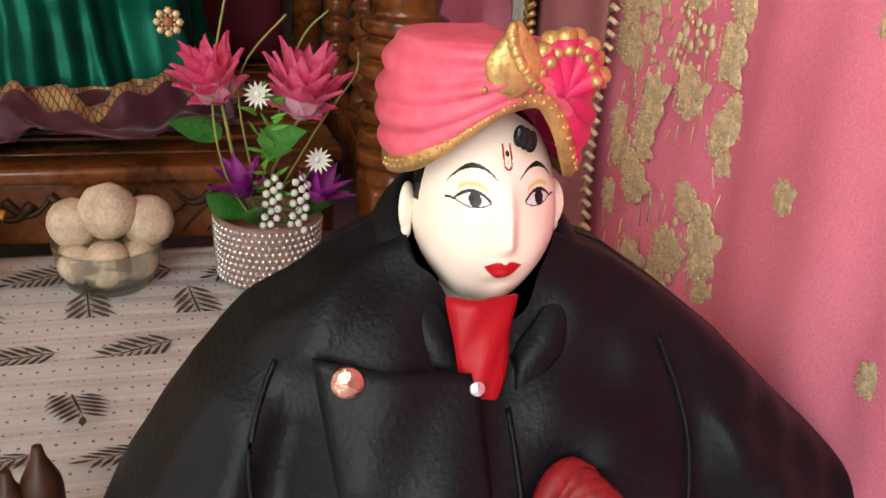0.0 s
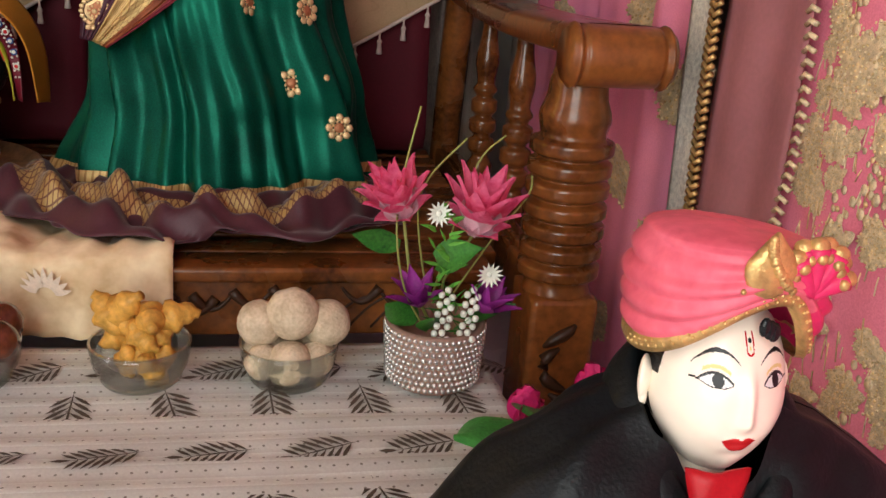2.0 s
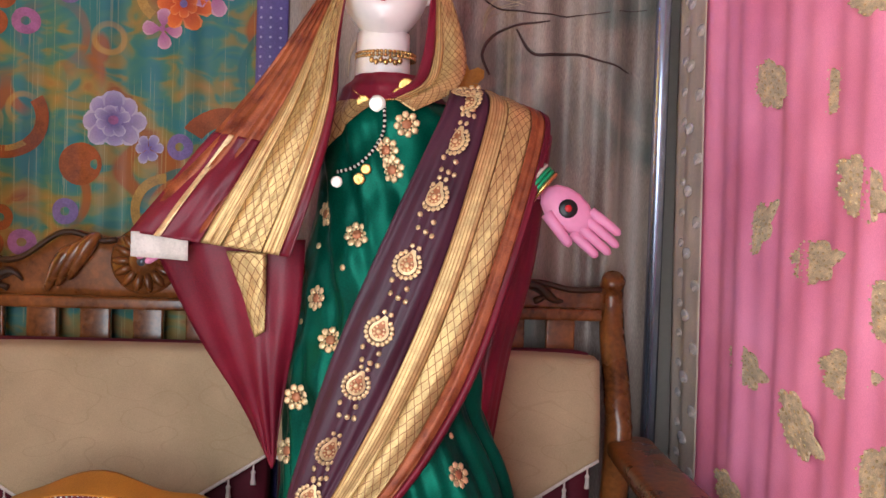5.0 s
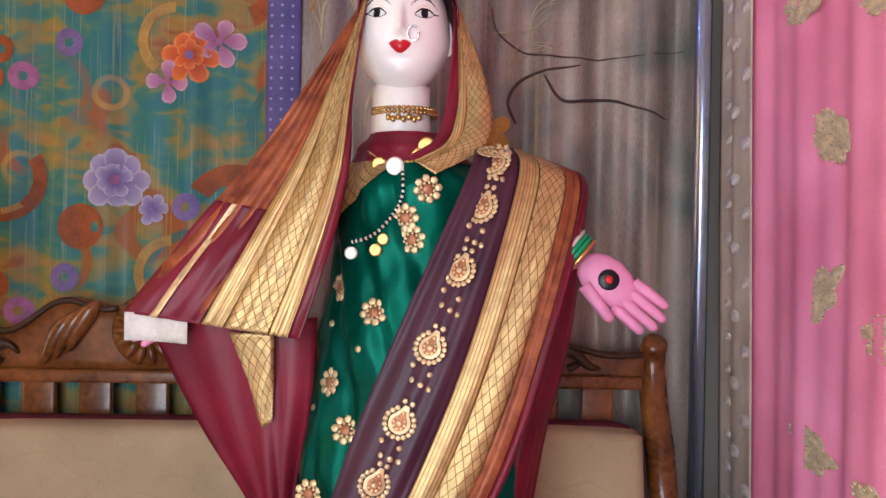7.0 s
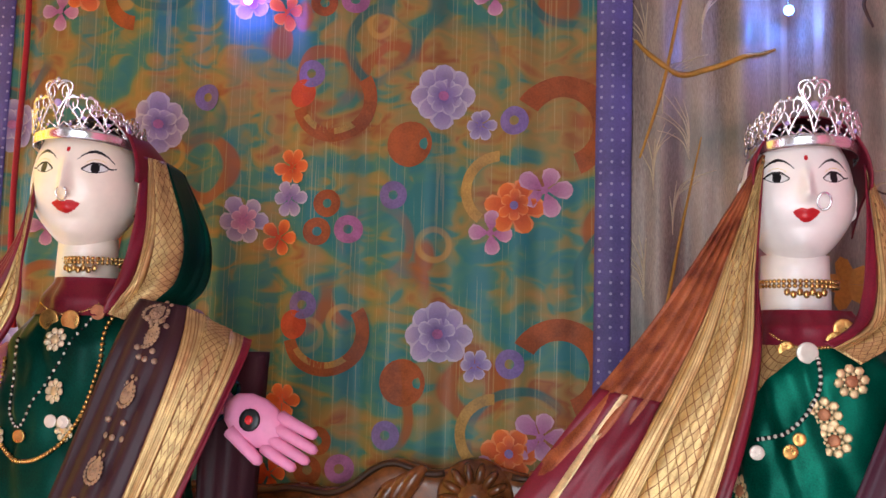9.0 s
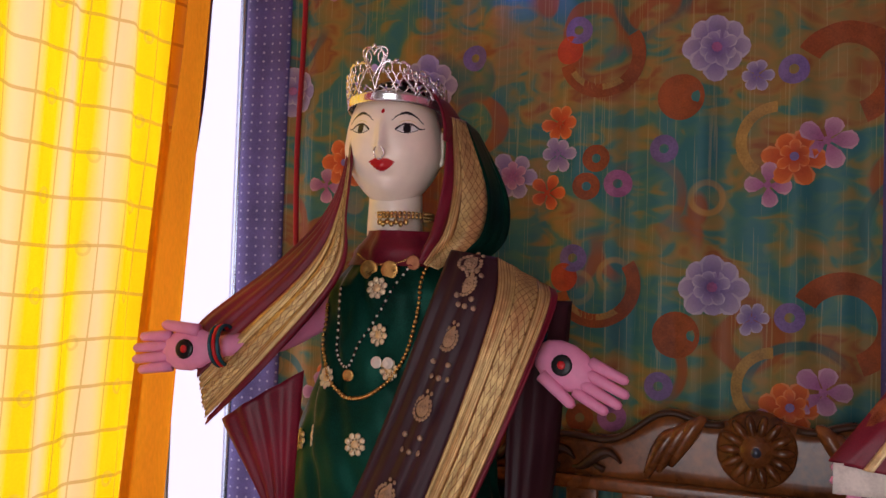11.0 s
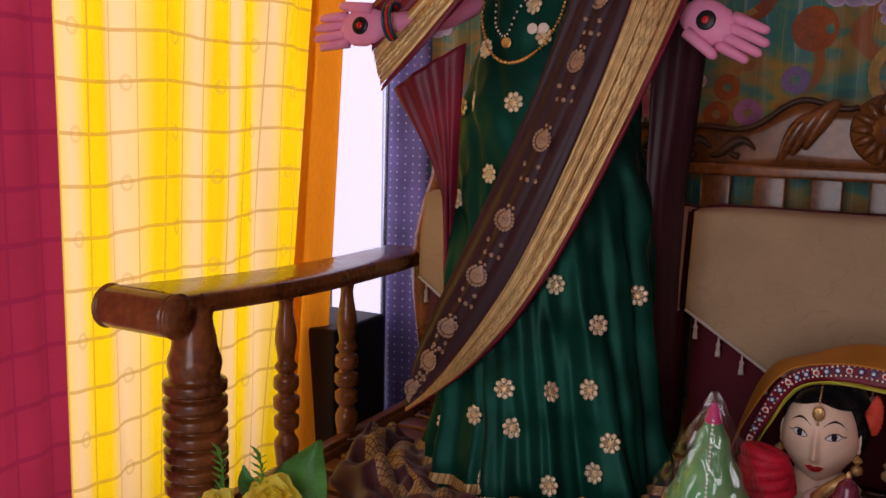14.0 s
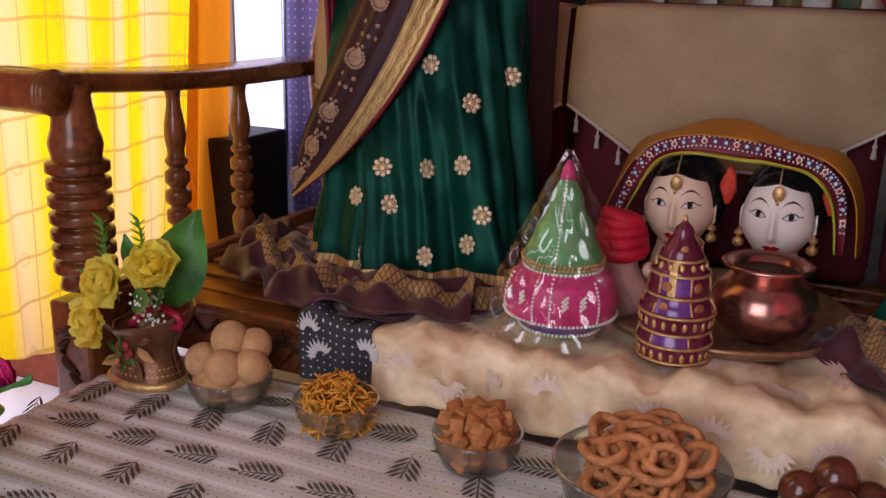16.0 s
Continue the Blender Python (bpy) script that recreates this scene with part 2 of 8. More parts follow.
# ---- the room ----
PLASTER = material("cream_wall_paint", (0.45, 0.40, 0.34), 0.7, 0, 0.06, 3, 0.1, 60)
FLOORTILE = material("white_floor_tile", (0.74, 0.73, 0.74), 0.25, 0, 0.05, 3, 0.02, 40)
GLOW = bpy.data.materials.new("bright_outdoors")
GLOW.use_nodes = True
GLOW.node_tree.nodes["Principled BSDF"].inputs["Emission Color"].default_value = (0.84, 0.78, 1, 1)
GLOW.node_tree.nodes["Principled BSDF"].inputs["Emission Strength"].default_value = 1.35

X0, X1, Y0, Y1, TOP = -2.1, 0.62, -1.05, 2.08, 2.75
floor = solid("floor", box((X0 - 0.12, Y0 - 0.12, -0.1), (X1 + 0.12, Y1 + 0.12, 0)), FLOORTILE, "white glazed floor tiles under a wooden sofa", "floor", kind="structure", smooth=False)
solid("ceiling", box((X0 - 0.12, Y0 - 0.12, TOP), (X1 + 0.12, Y1 + 0.12, TOP + 0.1)), PLASTER, "plain white ceiling of the room", "ceiling", kind="structure", smooth=False)
solid("wall_north", box((-1.83, Y1, 0), (X1, Y1 + 0.12, TOP)), PLASTER, "plain painted wall behind the hanging cloths", "wall", kind="structure", smooth=False)
solid("wall_east", box((X1, Y0 - 0.12, 0), (X1 + 0.12, Y1 + 0.12, TOP)), PLASTER, "plain painted wall behind the pink curtain", "wall", kind="structure", smooth=False)


def wall_with_opening(name, axis, at, a0, a1, o0, o1, z0, z1, label):
    bm = bmesh.new()
    for lo, hi, za, zb in ((a0, o0, 0, TOP), (o1, a1, 0, TOP), (o0, o1, 0, z0), (o0, o1, z1, TOP)):
        if hi - lo < 0.01 or zb - za < 0.01:
            continue
        if axis == "x":
            add_box(bm, (at - 0.12, lo, za), (at, hi, zb))
        else:
            add_box(bm, (lo, at - 0.12, za), (hi, at, zb))
    return solid(name, bm, PLASTER, label, "wall", kind="structure", smooth=False)


wall_with_opening("wall_west", "x", X0, Y0, Y1, 0.0, 2.07, 0.02, 2.3, "painted wall with a wide bright window opening")
wall_with_opening("wall_south", "y", Y0, X0 - 0.12, X1, -1.5, 0.0, 0.02, 2.1, "painted wall with an open daylit doorway")
solid("backdrop", sheet(lambda u, v: (-2.7, -1.2 + 6.0 * u, -0.29 + 3.6 * v), 1, 1), GLOW, "bright overexposed daylight outside the window", "backdrop", kind="structure", smooth=False)
solid("ground", box((-60, -60, -0.35), (60, 60, -0.3)), material("pale_ground", (0.4, 0.37, 0.33), 0.8), "pale bare ground outside the house", "ground", kind="structure", smooth=False)

# ---- wooden sofa ----
SX = -0.685                       # middle of the sofa
sofa = thing("sofa", "polished carved teak three-seat sofa with turned arm posts", "sofa", m=pose(SX, 1.45, 0))
POST = turned([(0.285, 0.05)] + [q for k in range(7) for q in ((0.306 + 0.026 * k, 0.046), (0.313 + 0.026 * k, 0.059), (0.325 + 0.026 * k, 0.059))] + [(0.488, 0.046), (0.51, 0.05), (0.54, 0.041), (0.578, 0.034), (0.6, 0.04)], 4)
SPINDLE = turned([(0.27, 0.02), (0.31, 0.024), (0.33, 0.015), (0.342, 0.024), (0.358, 0.024), (0.366, 0.015), (0.378, 0.025), (0.394, 0.025), (0.402, 0.015), (0.414, 0.024),
                  (0.43, 0.024), (0.438, 0.015), (0.45, 0.022), (0.462, 0.016), (0.5, 0.021), (0.56, 0.013), (0.59, 0.018)], 4)
for side, px, ax0, ax1, dz, fall, spots in ((-1, -1.63, -1.765, -1.60, 0.052, 0.03, (1.30, 1.50)), (1, 0.262, 0.222, 0.345, 0.0, 0.0, (1.36, 1.60))):
    post = part("front_post", lathe([(r * 0.88, z * (1 + dz / 0.6)) for r, z in POST], 36, pose(px, 1.04, 0)), WOOD, sofa)
    bm = box((px - 0.043, 0.992, 0.07), (px + 0.043, 1.088, 0.29), 0.008)
    part("post_block", bm, WOOD, post)
    part("foot", lathe(turned([(0, 0.03), (0.02, 0.045), (0.05, 0.045), (0.07, 0.035)]), 24, pose(px, 1.04, 0)), WOOD, post)
    # dark scrolling leaf cut into the block's front
    bm = bmesh.new()
    for k in range(5):
        a = k * 1.26
        add_tube(bm, [(px + 0.025 * math.sin(a + s * 2.4) * (1 - 0.3 * s), 0.991, 0.1 + 0.032 * k + 0.03 * s) for s in (0, 0.25, 0.5, 0.75, 1)], 0.006, 6, 0, False, lambda s: 0.4 + 1.1 * math.sin(math.pi * s))
    part("carving", bm, WOOD_DARK, post, "dark carved scrolling leaf")
    for y in spots:
        part("baluster", lathe([(r, z * (1 + (dz - fall * (y - 1) / 0.8) / 0.6)) for r, z in SPINDLE], 20, pose(px + side * 0.02, y, 0)), WOOD, sofa)
    # arm: a long rounded board that rolls over at its front end

    def arm(u, v, ax0=ax0, ax1=ax1, dz=dz, fall=fall):
        """Cross-section round the board (u), along its length (v)."""
        y = 0.985 + 0.80 * v
        mid, half = (ax0 + ax1) / 2, (ax1 - ax0) / 2 * (1 - 0.25 * v)
        a = 2 * math.pi * u
        c, s = math.cos(a), math.sin(a)
        p = 0.45
        return (mid + half * math.copysign(abs(c) ** p, c), y, 0.606 + dz - fall * v - 0.012 * math.sin(math.pi * v) + 0.02 * math.copysign(abs(s) ** p, s))
    part("armrest", sheet(arm, 24, 14, (0.2, 0.8)), WOOD, sofa)
    bm = lathe(turned([(ax0, 0.030), (ax0 + 0.008, 0.037), (ax0 + 0.014, 0.032), (ax0 + 0.02, 0.035), (ax1 - 0.02, 0.035), (ax1 - 0.014, 0.032), (ax1 - 0.008, 0.037), (ax1, 0.030)], 4), 32,
               pose(0, 0.985, 0.59 + dz) @ pose(0, 0, 0, 0, 90, 0))
    part("arm_scroll", bm, WOOD, sofa)
    # back post, which curves up from the arm
    pts = [(px, 1.86, 0.0), (px, 1.84, 0.3), (px, 1.80, 0.5), (px, 1.78, 0.62), (px, 1.81, 0.72), (px, 1.865, 0.82), (px, 1.885, 0.9), (px, 1.86, 0.94)]
    part("back_post", tube([rom(pts, i / 28) for i in range(29)], 0.029, 14, False, lambda q: 1.05 - 0.2 * q if q < 0.97 else 0.6), WOOD, sofa)
    part("side_rail", box((px - 0.02, 1.09, 0.215), (px + 0.02, 1.83, 0.29), 0.006), WOOD, sofa)
    part("side_board", box((px - 0.012, 1.09, 0.27), (px + 0.012, 1.83, 0.3), 0.004), WOOD, sofa)


# front rail with a carved lower lip
bm = box((SX - 0.88, 1.108, 0.195), (SX + 0.88, 1.15, 0.272), 0.004)
rail = part("front_rail", bm, WOOD, sofa)
part("rail_cap", box((SX - 0.88, 1.095, 0.272), (SX + 0.88, 1.16, 0.292), 0.006), WOOD, sofa)
for c in (-0.66, -0.3, 0.3, 0.66):
    for sgn in (-1, 1):
        for k in range(4):
            part("rail_carving", tube([(SX + c + sgn * (0.02 + 0.05 * k + 0.05 * s), 1.106, 0.262 - 0.02 * abs(math.sin(math.pi * s)) - 0.005 * k) for s in [i / 8 for i in range(9)]], 0.004, 6, False, lambda s: 0.5 + 1.3 * s), WOOD_DARK, rail)
    for k in range(4):
        part("rail_groove", tube([(SX + c + 0.03 * k + 0.06 * s, 1.107, 0.205 + 0.045 * s + 0.01 * math.sin(3 * s)) for s in [i / 6 for i in range(7)]], 0.0018, 5), WOOD_DARK, rail)
for i in range(9):
    part("seat_slat", box((SX - 0.90, 1.17 + 0.072 * i, 0.272), (SX + 0.90, 1.225 + 0.072 * i, 0.29), 0.003), WOOD, sofa)

# carved top rail of the back


def crest(x):
    d = abs(x - SX)
    return 0.945 + 0.055 * math.exp(-((d - 0.15) / 0.07) ** 2) + 0.05 * math.exp(-(d / 0.09) ** 2) - 0.03 * max(0, (d - 0.55) / 0.35) + 0.004 * math.sin(d * 42)


def rail_face(u, v):
    x = SX - 0.93 + 1.86 * u
    return (x, 1.862, 0.862 + (crest(x) - 0.862) * v)


top = part("top_rail", sheet(rail_face, 120, 4, (1.86, 0.1), 0.035), WOOD, sofa)
part("lower_moulding", box((SX - 0.92, 1.84, 0.848), (SX + 0.92, 1.895, 0.872), 0.006), WOOD, sofa)
bm = bmesh.new()
for sgn in (-1, 1):
    add_tube(bm, [(SX + sgn * d, 1.853, crest(SX + sgn * d) - 0.004) for d in [0.06 + 0.86 * i / 60 for i in range(61)]], 0.006, 6)
part("crest_bead", bm, WOOD_DARK, top)
for sgn in (-1, 1):
    for k in range(7):
        x = SX + sgn * (0.24 + 0.085 * k)
        part("leaf_carving", tube([(x + sgn * 0.09 * s, 1.85, 0.9 + 0.022 * math.sin(5 * s) * (1 - 0.4 * s)) for s in [i / 10 for i in range(11)]], 0.0075, 6, False, lambda s: 0.35 + math.sin(math.pi * s)), WOOD_DARK, top)
        part("leaf_carving", tube([(x + sgn * (0.03 + 0.02 * math.sin(4 * s)), 1.85, 0.885 + 0.03 * s) for s in [i / 6 for i in range(7)]], 0.006, 6, False, lambda s: 1.2 - s), WOOD_DARK, top)
    for k in range(3):
        part("acanthus", tube([(SX + sgn * (0.09 + 0.022 * k + 0.06 * s), 1.846, 0.995 - 0.012 * k - 0.09 * s ** 1.6) for s in [i / 10 for i in range(11)]], 0.013, 8, False, lambda s: 0.4 + 0.9 * math.sin(math.pi * s)), WOOD, top)
bm = bmesh.new()
add_lathe(bm, [(0.001, 0.03), (0.02, 0.03), (0.03, 0.012), (0.062, 0.006), (0.068, 0), (0.068, -0.02)], 40, pose(SX - 0.005, 1.86, 0.945, 90, 0, 0))
for k in range(14):
    a = 2 * math.pi * k / 14
    vs = add_ball(bm, (0, 0, 0), 1, 10, 0, (0.022, 0.011, 0.0085))
    bmesh.ops.transform(bm, matrix=pose(SX - 0.005 + 0.043 * math.cos(a), 1.849, 0.945 + 0.043 * math.sin(a), 0, -math.degrees(a), 0), verts=vs)
flower = part("carved_flower", bm, WOOD, top)
part("flower_boss", lathe([(0.001, 0.012), (0.008, 0.01), (0.012, 0.0), (0.012, -0.02)], 20, pose(SX - 0.005, 1.838, 0.945, 90, 0, 0)), material("grey_metal_boss", (0.1, 0.11, 0.14), 0.3, 0.7), flower, "dark metal boss")
for i in range(17):
    x = SX - 0.84 + 0.105 * i
    part("back_slat", box((x - 0.03, 1.868, 0.28), (x + 0.03, 1.885, 0.85), 0.004), WOOD, sofa)

# ---- back cushions ----
UPHOLSTERY = material("maroon_upholstery", (0.09, 0.006, 0.014), 0.75, 0, 0.25, 10, 0.3, 400)
BEIGE = material("beige_printed_cloth", (0.36, 0.245, 0.135), 0.8, 0, 0.14, 6, 0.25, 500, second=(0.42, 0.29, 0.17))
_nt = BEIGE.node_tree
_w = _nt.nodes.new("ShaderNodeTexNoise")
_w.inputs["Scale"].default_value, _w.inputs["Detail"].default_value = 7.0, 0.0
layer(BEIGE, maths(_nt, "MULTIPLY", maths(_nt, "LESS_THAN", maths(_nt, "ABSOLUTE", maths(_nt, "SUBTRACT", _w.outputs[0], 0.56)), 0.010), 0.16), (0.22, 0.12, 0.05))
TASSEL = material("cream_tassel_thread", (0.55, 0.45, 0.4), 0.8, 0, 0.15, 60, 0.3, 500)


def back_cushion(x0, x1):
    c = thing("back_cushion", "maroon back cushion under a beige tasselled throw, on the sofa", "cushion", "sofa back cushions", m=pose((x0 + x1) / 2, 1.77, 0.29))
    w = x1 - x0
    bm = box((x0, -0.06, 0.0), (x1, 0.06, 0.5), 0.035)
    bmesh.ops.transform(bm, matrix=pose(0, 1.775, 0.295, -7, 0, 0), verts=bm.verts[:])
    part("pad", bm, UPHOLSTERY, c)

    def low(u):
        """The V-shaped lower edge of the throw."""
        d = abs(u - 0.5) * 2
        return 0.50 + 0.10 * max(0.0, (d - 0.45) / 0.55)

    def throw(u, v):
        x = x0 - 0.004 + (w + 0.008) * u
        ln = 0.79 - low(u)
        if v < 0.2:
            s = v / 0.2
            return (x, 1.80 + 0.03 - 0.088 * s, 0.785 + 0.008 * math.sin(math.pi * s) - 0.008 * (abs(u - 0.5) * 2) ** 8)
        s = (v - 0.2) / 0.8
        z = 0.785 - ln * s
        return (x, 1.742 - 0.0045 * math.sin(s * 3) - 0.12 * (0.785 - z) - 0.003 - 0.002 * math.sin(x * 35 + z * 20), z)
    th = part("throw", sheet(throw, 40, 24, (w, 0.35), -0.003), BEIGE, c, "beige throw with a faint leaf print")
    edge = [throw(i / 40, 1.0) for i in range(41)]
    part("braid", tube(edge, 0.0035, 6), TASSEL, th)
    n = int(w / 0.042)
    for i in range(n):
        p = Vector(throw((i + 0.5) / n, 1.0))
        part("tassel", lathe(turned([(-0.04, 0.0055), (-0.022, 0.0035), (-0.017, 0.005), (-0.012, 0.002), (0, 0.0015)], 3), 8, Matrix.Translation(p + Vector((0, -0.003, 0)))), TASSEL, th)
    return c


back_cushion(-1.60, -1.025)
back_cushion(-1.005, -0.425)
back_cushion(-0.405, 0.205)

# ---- hanging cloths ----


def cloth_material(name, colour, rough=0.7, translucent=0.3, **more):
    m = material(name, colour, rough, **more)
    nt = m.node_tree
    b, out = nt.nodes["Principled BSDF"], nt.nodes["Material Output"]
    tr, mix = nt.nodes.new("ShaderNodeBsdfTranslucent"), nt.nodes.new("ShaderNodeMixShader")
    mix.inputs[0].default_value = translucent
    nt.links.new(b.outputs[0], mix.inputs[1])
    nt.links.new(tr.outputs[0], mix.inputs[2])
    nt.links.new(mix.outputs[0], out.inputs[0])
    m["tr"] = tr.name
    return m


def match_translucence(m):
    """Lets the light that comes through take the cloth's own colour."""
    nt = m.node_tree
    sock = nt.nodes["Principled BSDF"].inputs["Base Color"]
    nt.links.new(sock.links[0].from_socket, nt.nodes[m["tr"]].inputs["Color"])
    del m["tr"]
    return m


def ramp_of(m):
    return next(n for n in m.node_tree.nodes if n.type == "VALTORGB").color_ramp


# floral backdrop cloth
FLORAL = material("floral_printed_cloth", (0.1, 0.2, 0.15), 0.5, 0.0, 0.1, 4.2, 0.25, 60, stretch=(1, 1, 1.7))
_r = ramp_of(FLORAL)
for _q in FLORAL.node_tree.nodes:
    if _q.type == "TEX_NOISE":
        _q.inputs["Detail"].default_value = 1.5
        _q.inputs["Scale"].default_value = 2.6 if _q.inputs["Scale"].default_value < 30 else 14.0
_r.elements[0].color, _r.elements[0].position = (0.02, 0.13, 0.14, 1), 0.40
_r.elements[1].color, _r.elements[1].position = (0.26, 0.10, 0.02, 1), 0.66
for pos, col in ((0.47, (0.05, 0.15, 0.11)), (0.51, (0.17, 0.15, 0.05)), (0.57, (0.26, 0.15, 0.04)), (0.63, (0.22, 0.07, 0.02))):
    e = _r.elements.new(pos)
    e.color = (*col, 1)
_nt, _u, _v = uv_of(FLORAL)
for _q in _nt.nodes:
    if _q.type == "TEX_NOISE":
        _q.inputs["Distortion"].default_value = 1.2
_co = _nt.nodes.new("ShaderNodeTexCoord")
_wp = _nt.nodes.new("ShaderNodeTexNoise")
_wp.inputs["Scale"].default_value, _wp.inputs["Detail"].default_value = 5.0, 2.0
_nt.links.new(_co.outputs["Object"], _wp.inputs["Vector"])
for _sc, _lo, _hi, _col, _amt in ((5.2, 0.30, 0.43, (0.25, 0.062, 0.014), 1.5), (7.3, 0.16, 0.27, (0.36, 0.2, 0.05), 1.1), (3.9, 0.34, 0.42, (0.015, 0.10, 0.10), 1.3)):
    _vo = _nt.nodes.new("ShaderNodeTexVoronoi")
    _vo.inputs["Scale"].default_value = _sc
    _nt.links.new(_co.outputs["Object"], _vo.inputs["Vector"])
    _mid, _half = (_lo + _hi) / 2, (_hi - _lo) / 2
    _d = maths(_nt, "DIVIDE", maths(_nt, "ABSOLUTE", maths(_nt, "SUBTRACT", _vo.outputs["Distance"], _mid)), _half)
    _soft = maths(_nt, "MINIMUM", maths(_nt, "MULTIPLY", maths(_nt, "MAXIMUM", maths(_nt, "SUBTRACT", 1.0, _d), 0.0), 2.0), 1.0)
    layer(FLORAL, maths(_nt, "MINIMUM", maths(_nt, "MULTIPLY", _soft, maths(_nt, "MULTIPLY", maths(_nt, "MAXIMUM", maths(_nt, "MULTIPLY_ADD", _wp.outputs[0], 4.0, -1.7), 0.0), _amt)), 0.85), _col)
_n = _nt.nodes.new("ShaderNodeTexNoise")
_n.inputs["Scale"].default_value = 1.0
_c = _nt.nodes.new("ShaderNodeCombineXYZ")
_nt.links.new(maths(_nt, "MULTIPLY", _u, 260), _c.inputs[0])
_nt.links.new(maths(_nt, "MULTIPLY", _v, 3), _c.inputs[1])
_nt.links.new(_c.outputs[0], _n.inputs["Vector"])
layer(FLORAL, maths(_nt, "MULTIPLY", maths(_nt, "GREATER_THAN", _n.outputs[0], 0.62), 0.28), (0.42, 0.36, 0.18), 0.4, 0.35)


def back_cloth_y(x, z):
    return 1.925 + wave(x, (0.006, 0.19, 0.1), (0.004, 0.083, 0.4)) + 0.003 * math.sin(z * 7 + x * 3)


def hang(name, mats, x0, x1, z0, z1, depth, label, nu=80, nv=30):
    ob = solid(name, sheet(lambda u, v: (x0 + (x1 - x0) * u, depth(x0 + (x1 - x0) * u, z0 + (z1 - z0) * v), z0 + (z1 - z0) * v), nu, nv, (x1 - x0, z1 - z0), 0.0015), mats, label, "curtain")
    return ob


floral = hang("floral_curtain", FLORAL, -1.71, -0.485, 0.02, 2.6, back_cloth_y, "teal, gold and rust floral printed cloth hung behind the sofa", 140, 40)
VIOLET = material("violet_dotted_border", (0.09, 0.072, 0.21), 0.6, 0, 0.35, 10, 0.2, 300)
_nt, _u, _v = uv_of(VIOLET)
_fx = maths(_nt, "SUBTRACT", maths(_nt, "FRACT", maths(_nt, "MULTIPLY", _u, 1 / 0.02)), 0.5)
_fy = maths(_nt, "SUBTRACT", maths(_nt, "FRACT", maths(_nt, "MULTIPLY", _v, 1 / 0.02)), 0.5)
_d = maths(_nt, "ADD", maths(_nt, "MULTIPLY", _fx, _fx), maths(_nt, "MULTIPLY", _fy, _fy))
layer(VIOLET, maths(_nt, "MULTIPLY", maths(_nt, "LESS_THAN", _d, 0.018), 0.45), (0.55, 0.53, 0.7))
hang("violet_border", VIOLET, -0.49, -0.425, 0.02, 2.6, lambda x, z: back_cloth_y(x, z) - 0.006, "violet border strip with white dots between two cloths", 10, 30)
hang("violet_border", VIOLET, -1.815, -1.70, 0.02, 2.6, lambda x, z: back_cloth_y(x, z) - 0.006, "violet edging strip of the floral cloth", 10, 30)
TAUPE = material("taupe_organza", (0.17, 0.12, 0.10), 0.4, 0.1, 0.3, 3.5, 0.2, 220, second=(0.34, 0.27, 0.22), stretch=(5, 1, 0.5))
_nt, _u, _v = uv_of(TAUPE)
_wash = _nt.nodes.new("ShaderNodeTexNoise")
_wash.inputs["Scale"].default_value, _wash.inputs["Detail"].default_value, _wash.inputs["Distortion"].default_value = 3.4, 3.0, 0.6
_co = _nt.nodes.new("ShaderNodeTexCoord")
_nt.links.new(_co.outputs["Object"], _wash.inputs["Vector"])
layer(TAUPE, maths(_nt, "MINIMUM", maths(_nt, "MAXIMUM", maths(_nt, "MULTIPLY_ADD", _wash.outputs[0], 5.0, -2.7), 0.0), 0.75), (0.07, 0.1, 0.085))
layer(TAUPE, maths(_nt, "MINIMUM", maths(_nt, "MAXIMUM", maths(_nt, "MULTIPLY_ADD", _wash.outputs[0], -5.0, 2.05), 0.0), 0.5), (0.34, 0.24, 0.14))
_st = _nt.nodes.new("ShaderNodeTexNoise")
_st.inputs["Scale"].default_value = 1.0
_cs = _nt.nodes.new("ShaderNodeCombineXYZ")
_nt.links.new(maths(_nt, "MULTIPLY", _u, 38), _cs.inputs[0])
_nt.links.new(maths(_nt, "MULTIPLY", _v, 0.7), _cs.inputs[1])
_nt.links.new(_cs.outputs[0], _st.inputs["Vector"])
layer(TAUPE, maths(_nt, "MINIMUM", maths(_nt, "MAXIMUM", maths(_nt, "MULTIPLY_ADD", _st.outputs[0], 4.5, -2.6), 0.0), 0.55), (0.5, 0.42, 0.33), 0.2, 0.35)
taupe = hang("taupe_curtain", TAUPE, -0.43, 0.36, 0.02, 2.6, lambda x, z: 1.935 + wave(x, (0.012, 0.16, 0.2), (0.006, 0.07, 0)), "shimmering taupe organza cloth with a painted branch print", 80, 24)
part("cord", tube([(-1.655 + 0.004 * math.sin(i), 1.9, 2.6 - 0.1 * i) for i in range(14)] + [(-1.63, 1.89, 1.22)], 0.006, 6), material("red_cord", (0.3, 0.01, 0.015), 0.7), floral, "thin red hanging cord")

# steel pole beside the pink curtain
STEEL = material("brushed_blue_steel", (0.42, 0.47, 0.6), 0.25, 0.9, 0.12, 4, 0.05, 200, stretch=(1, 1, 0.1))
solid("steel_pole", lathe([(0.016, 0), (0.016, 2.6)], 20, pose(0.355, 1.90, 0)), STEEL, "upright brushed steel pole between the curtains", "pole")
solid("steel_pole", lathe([(0.012, 0), (0.012, 2.6)], 20, pose(-1.84, 1.95, 0)), STEEL, "upright steel pole at the window's side", "pole")

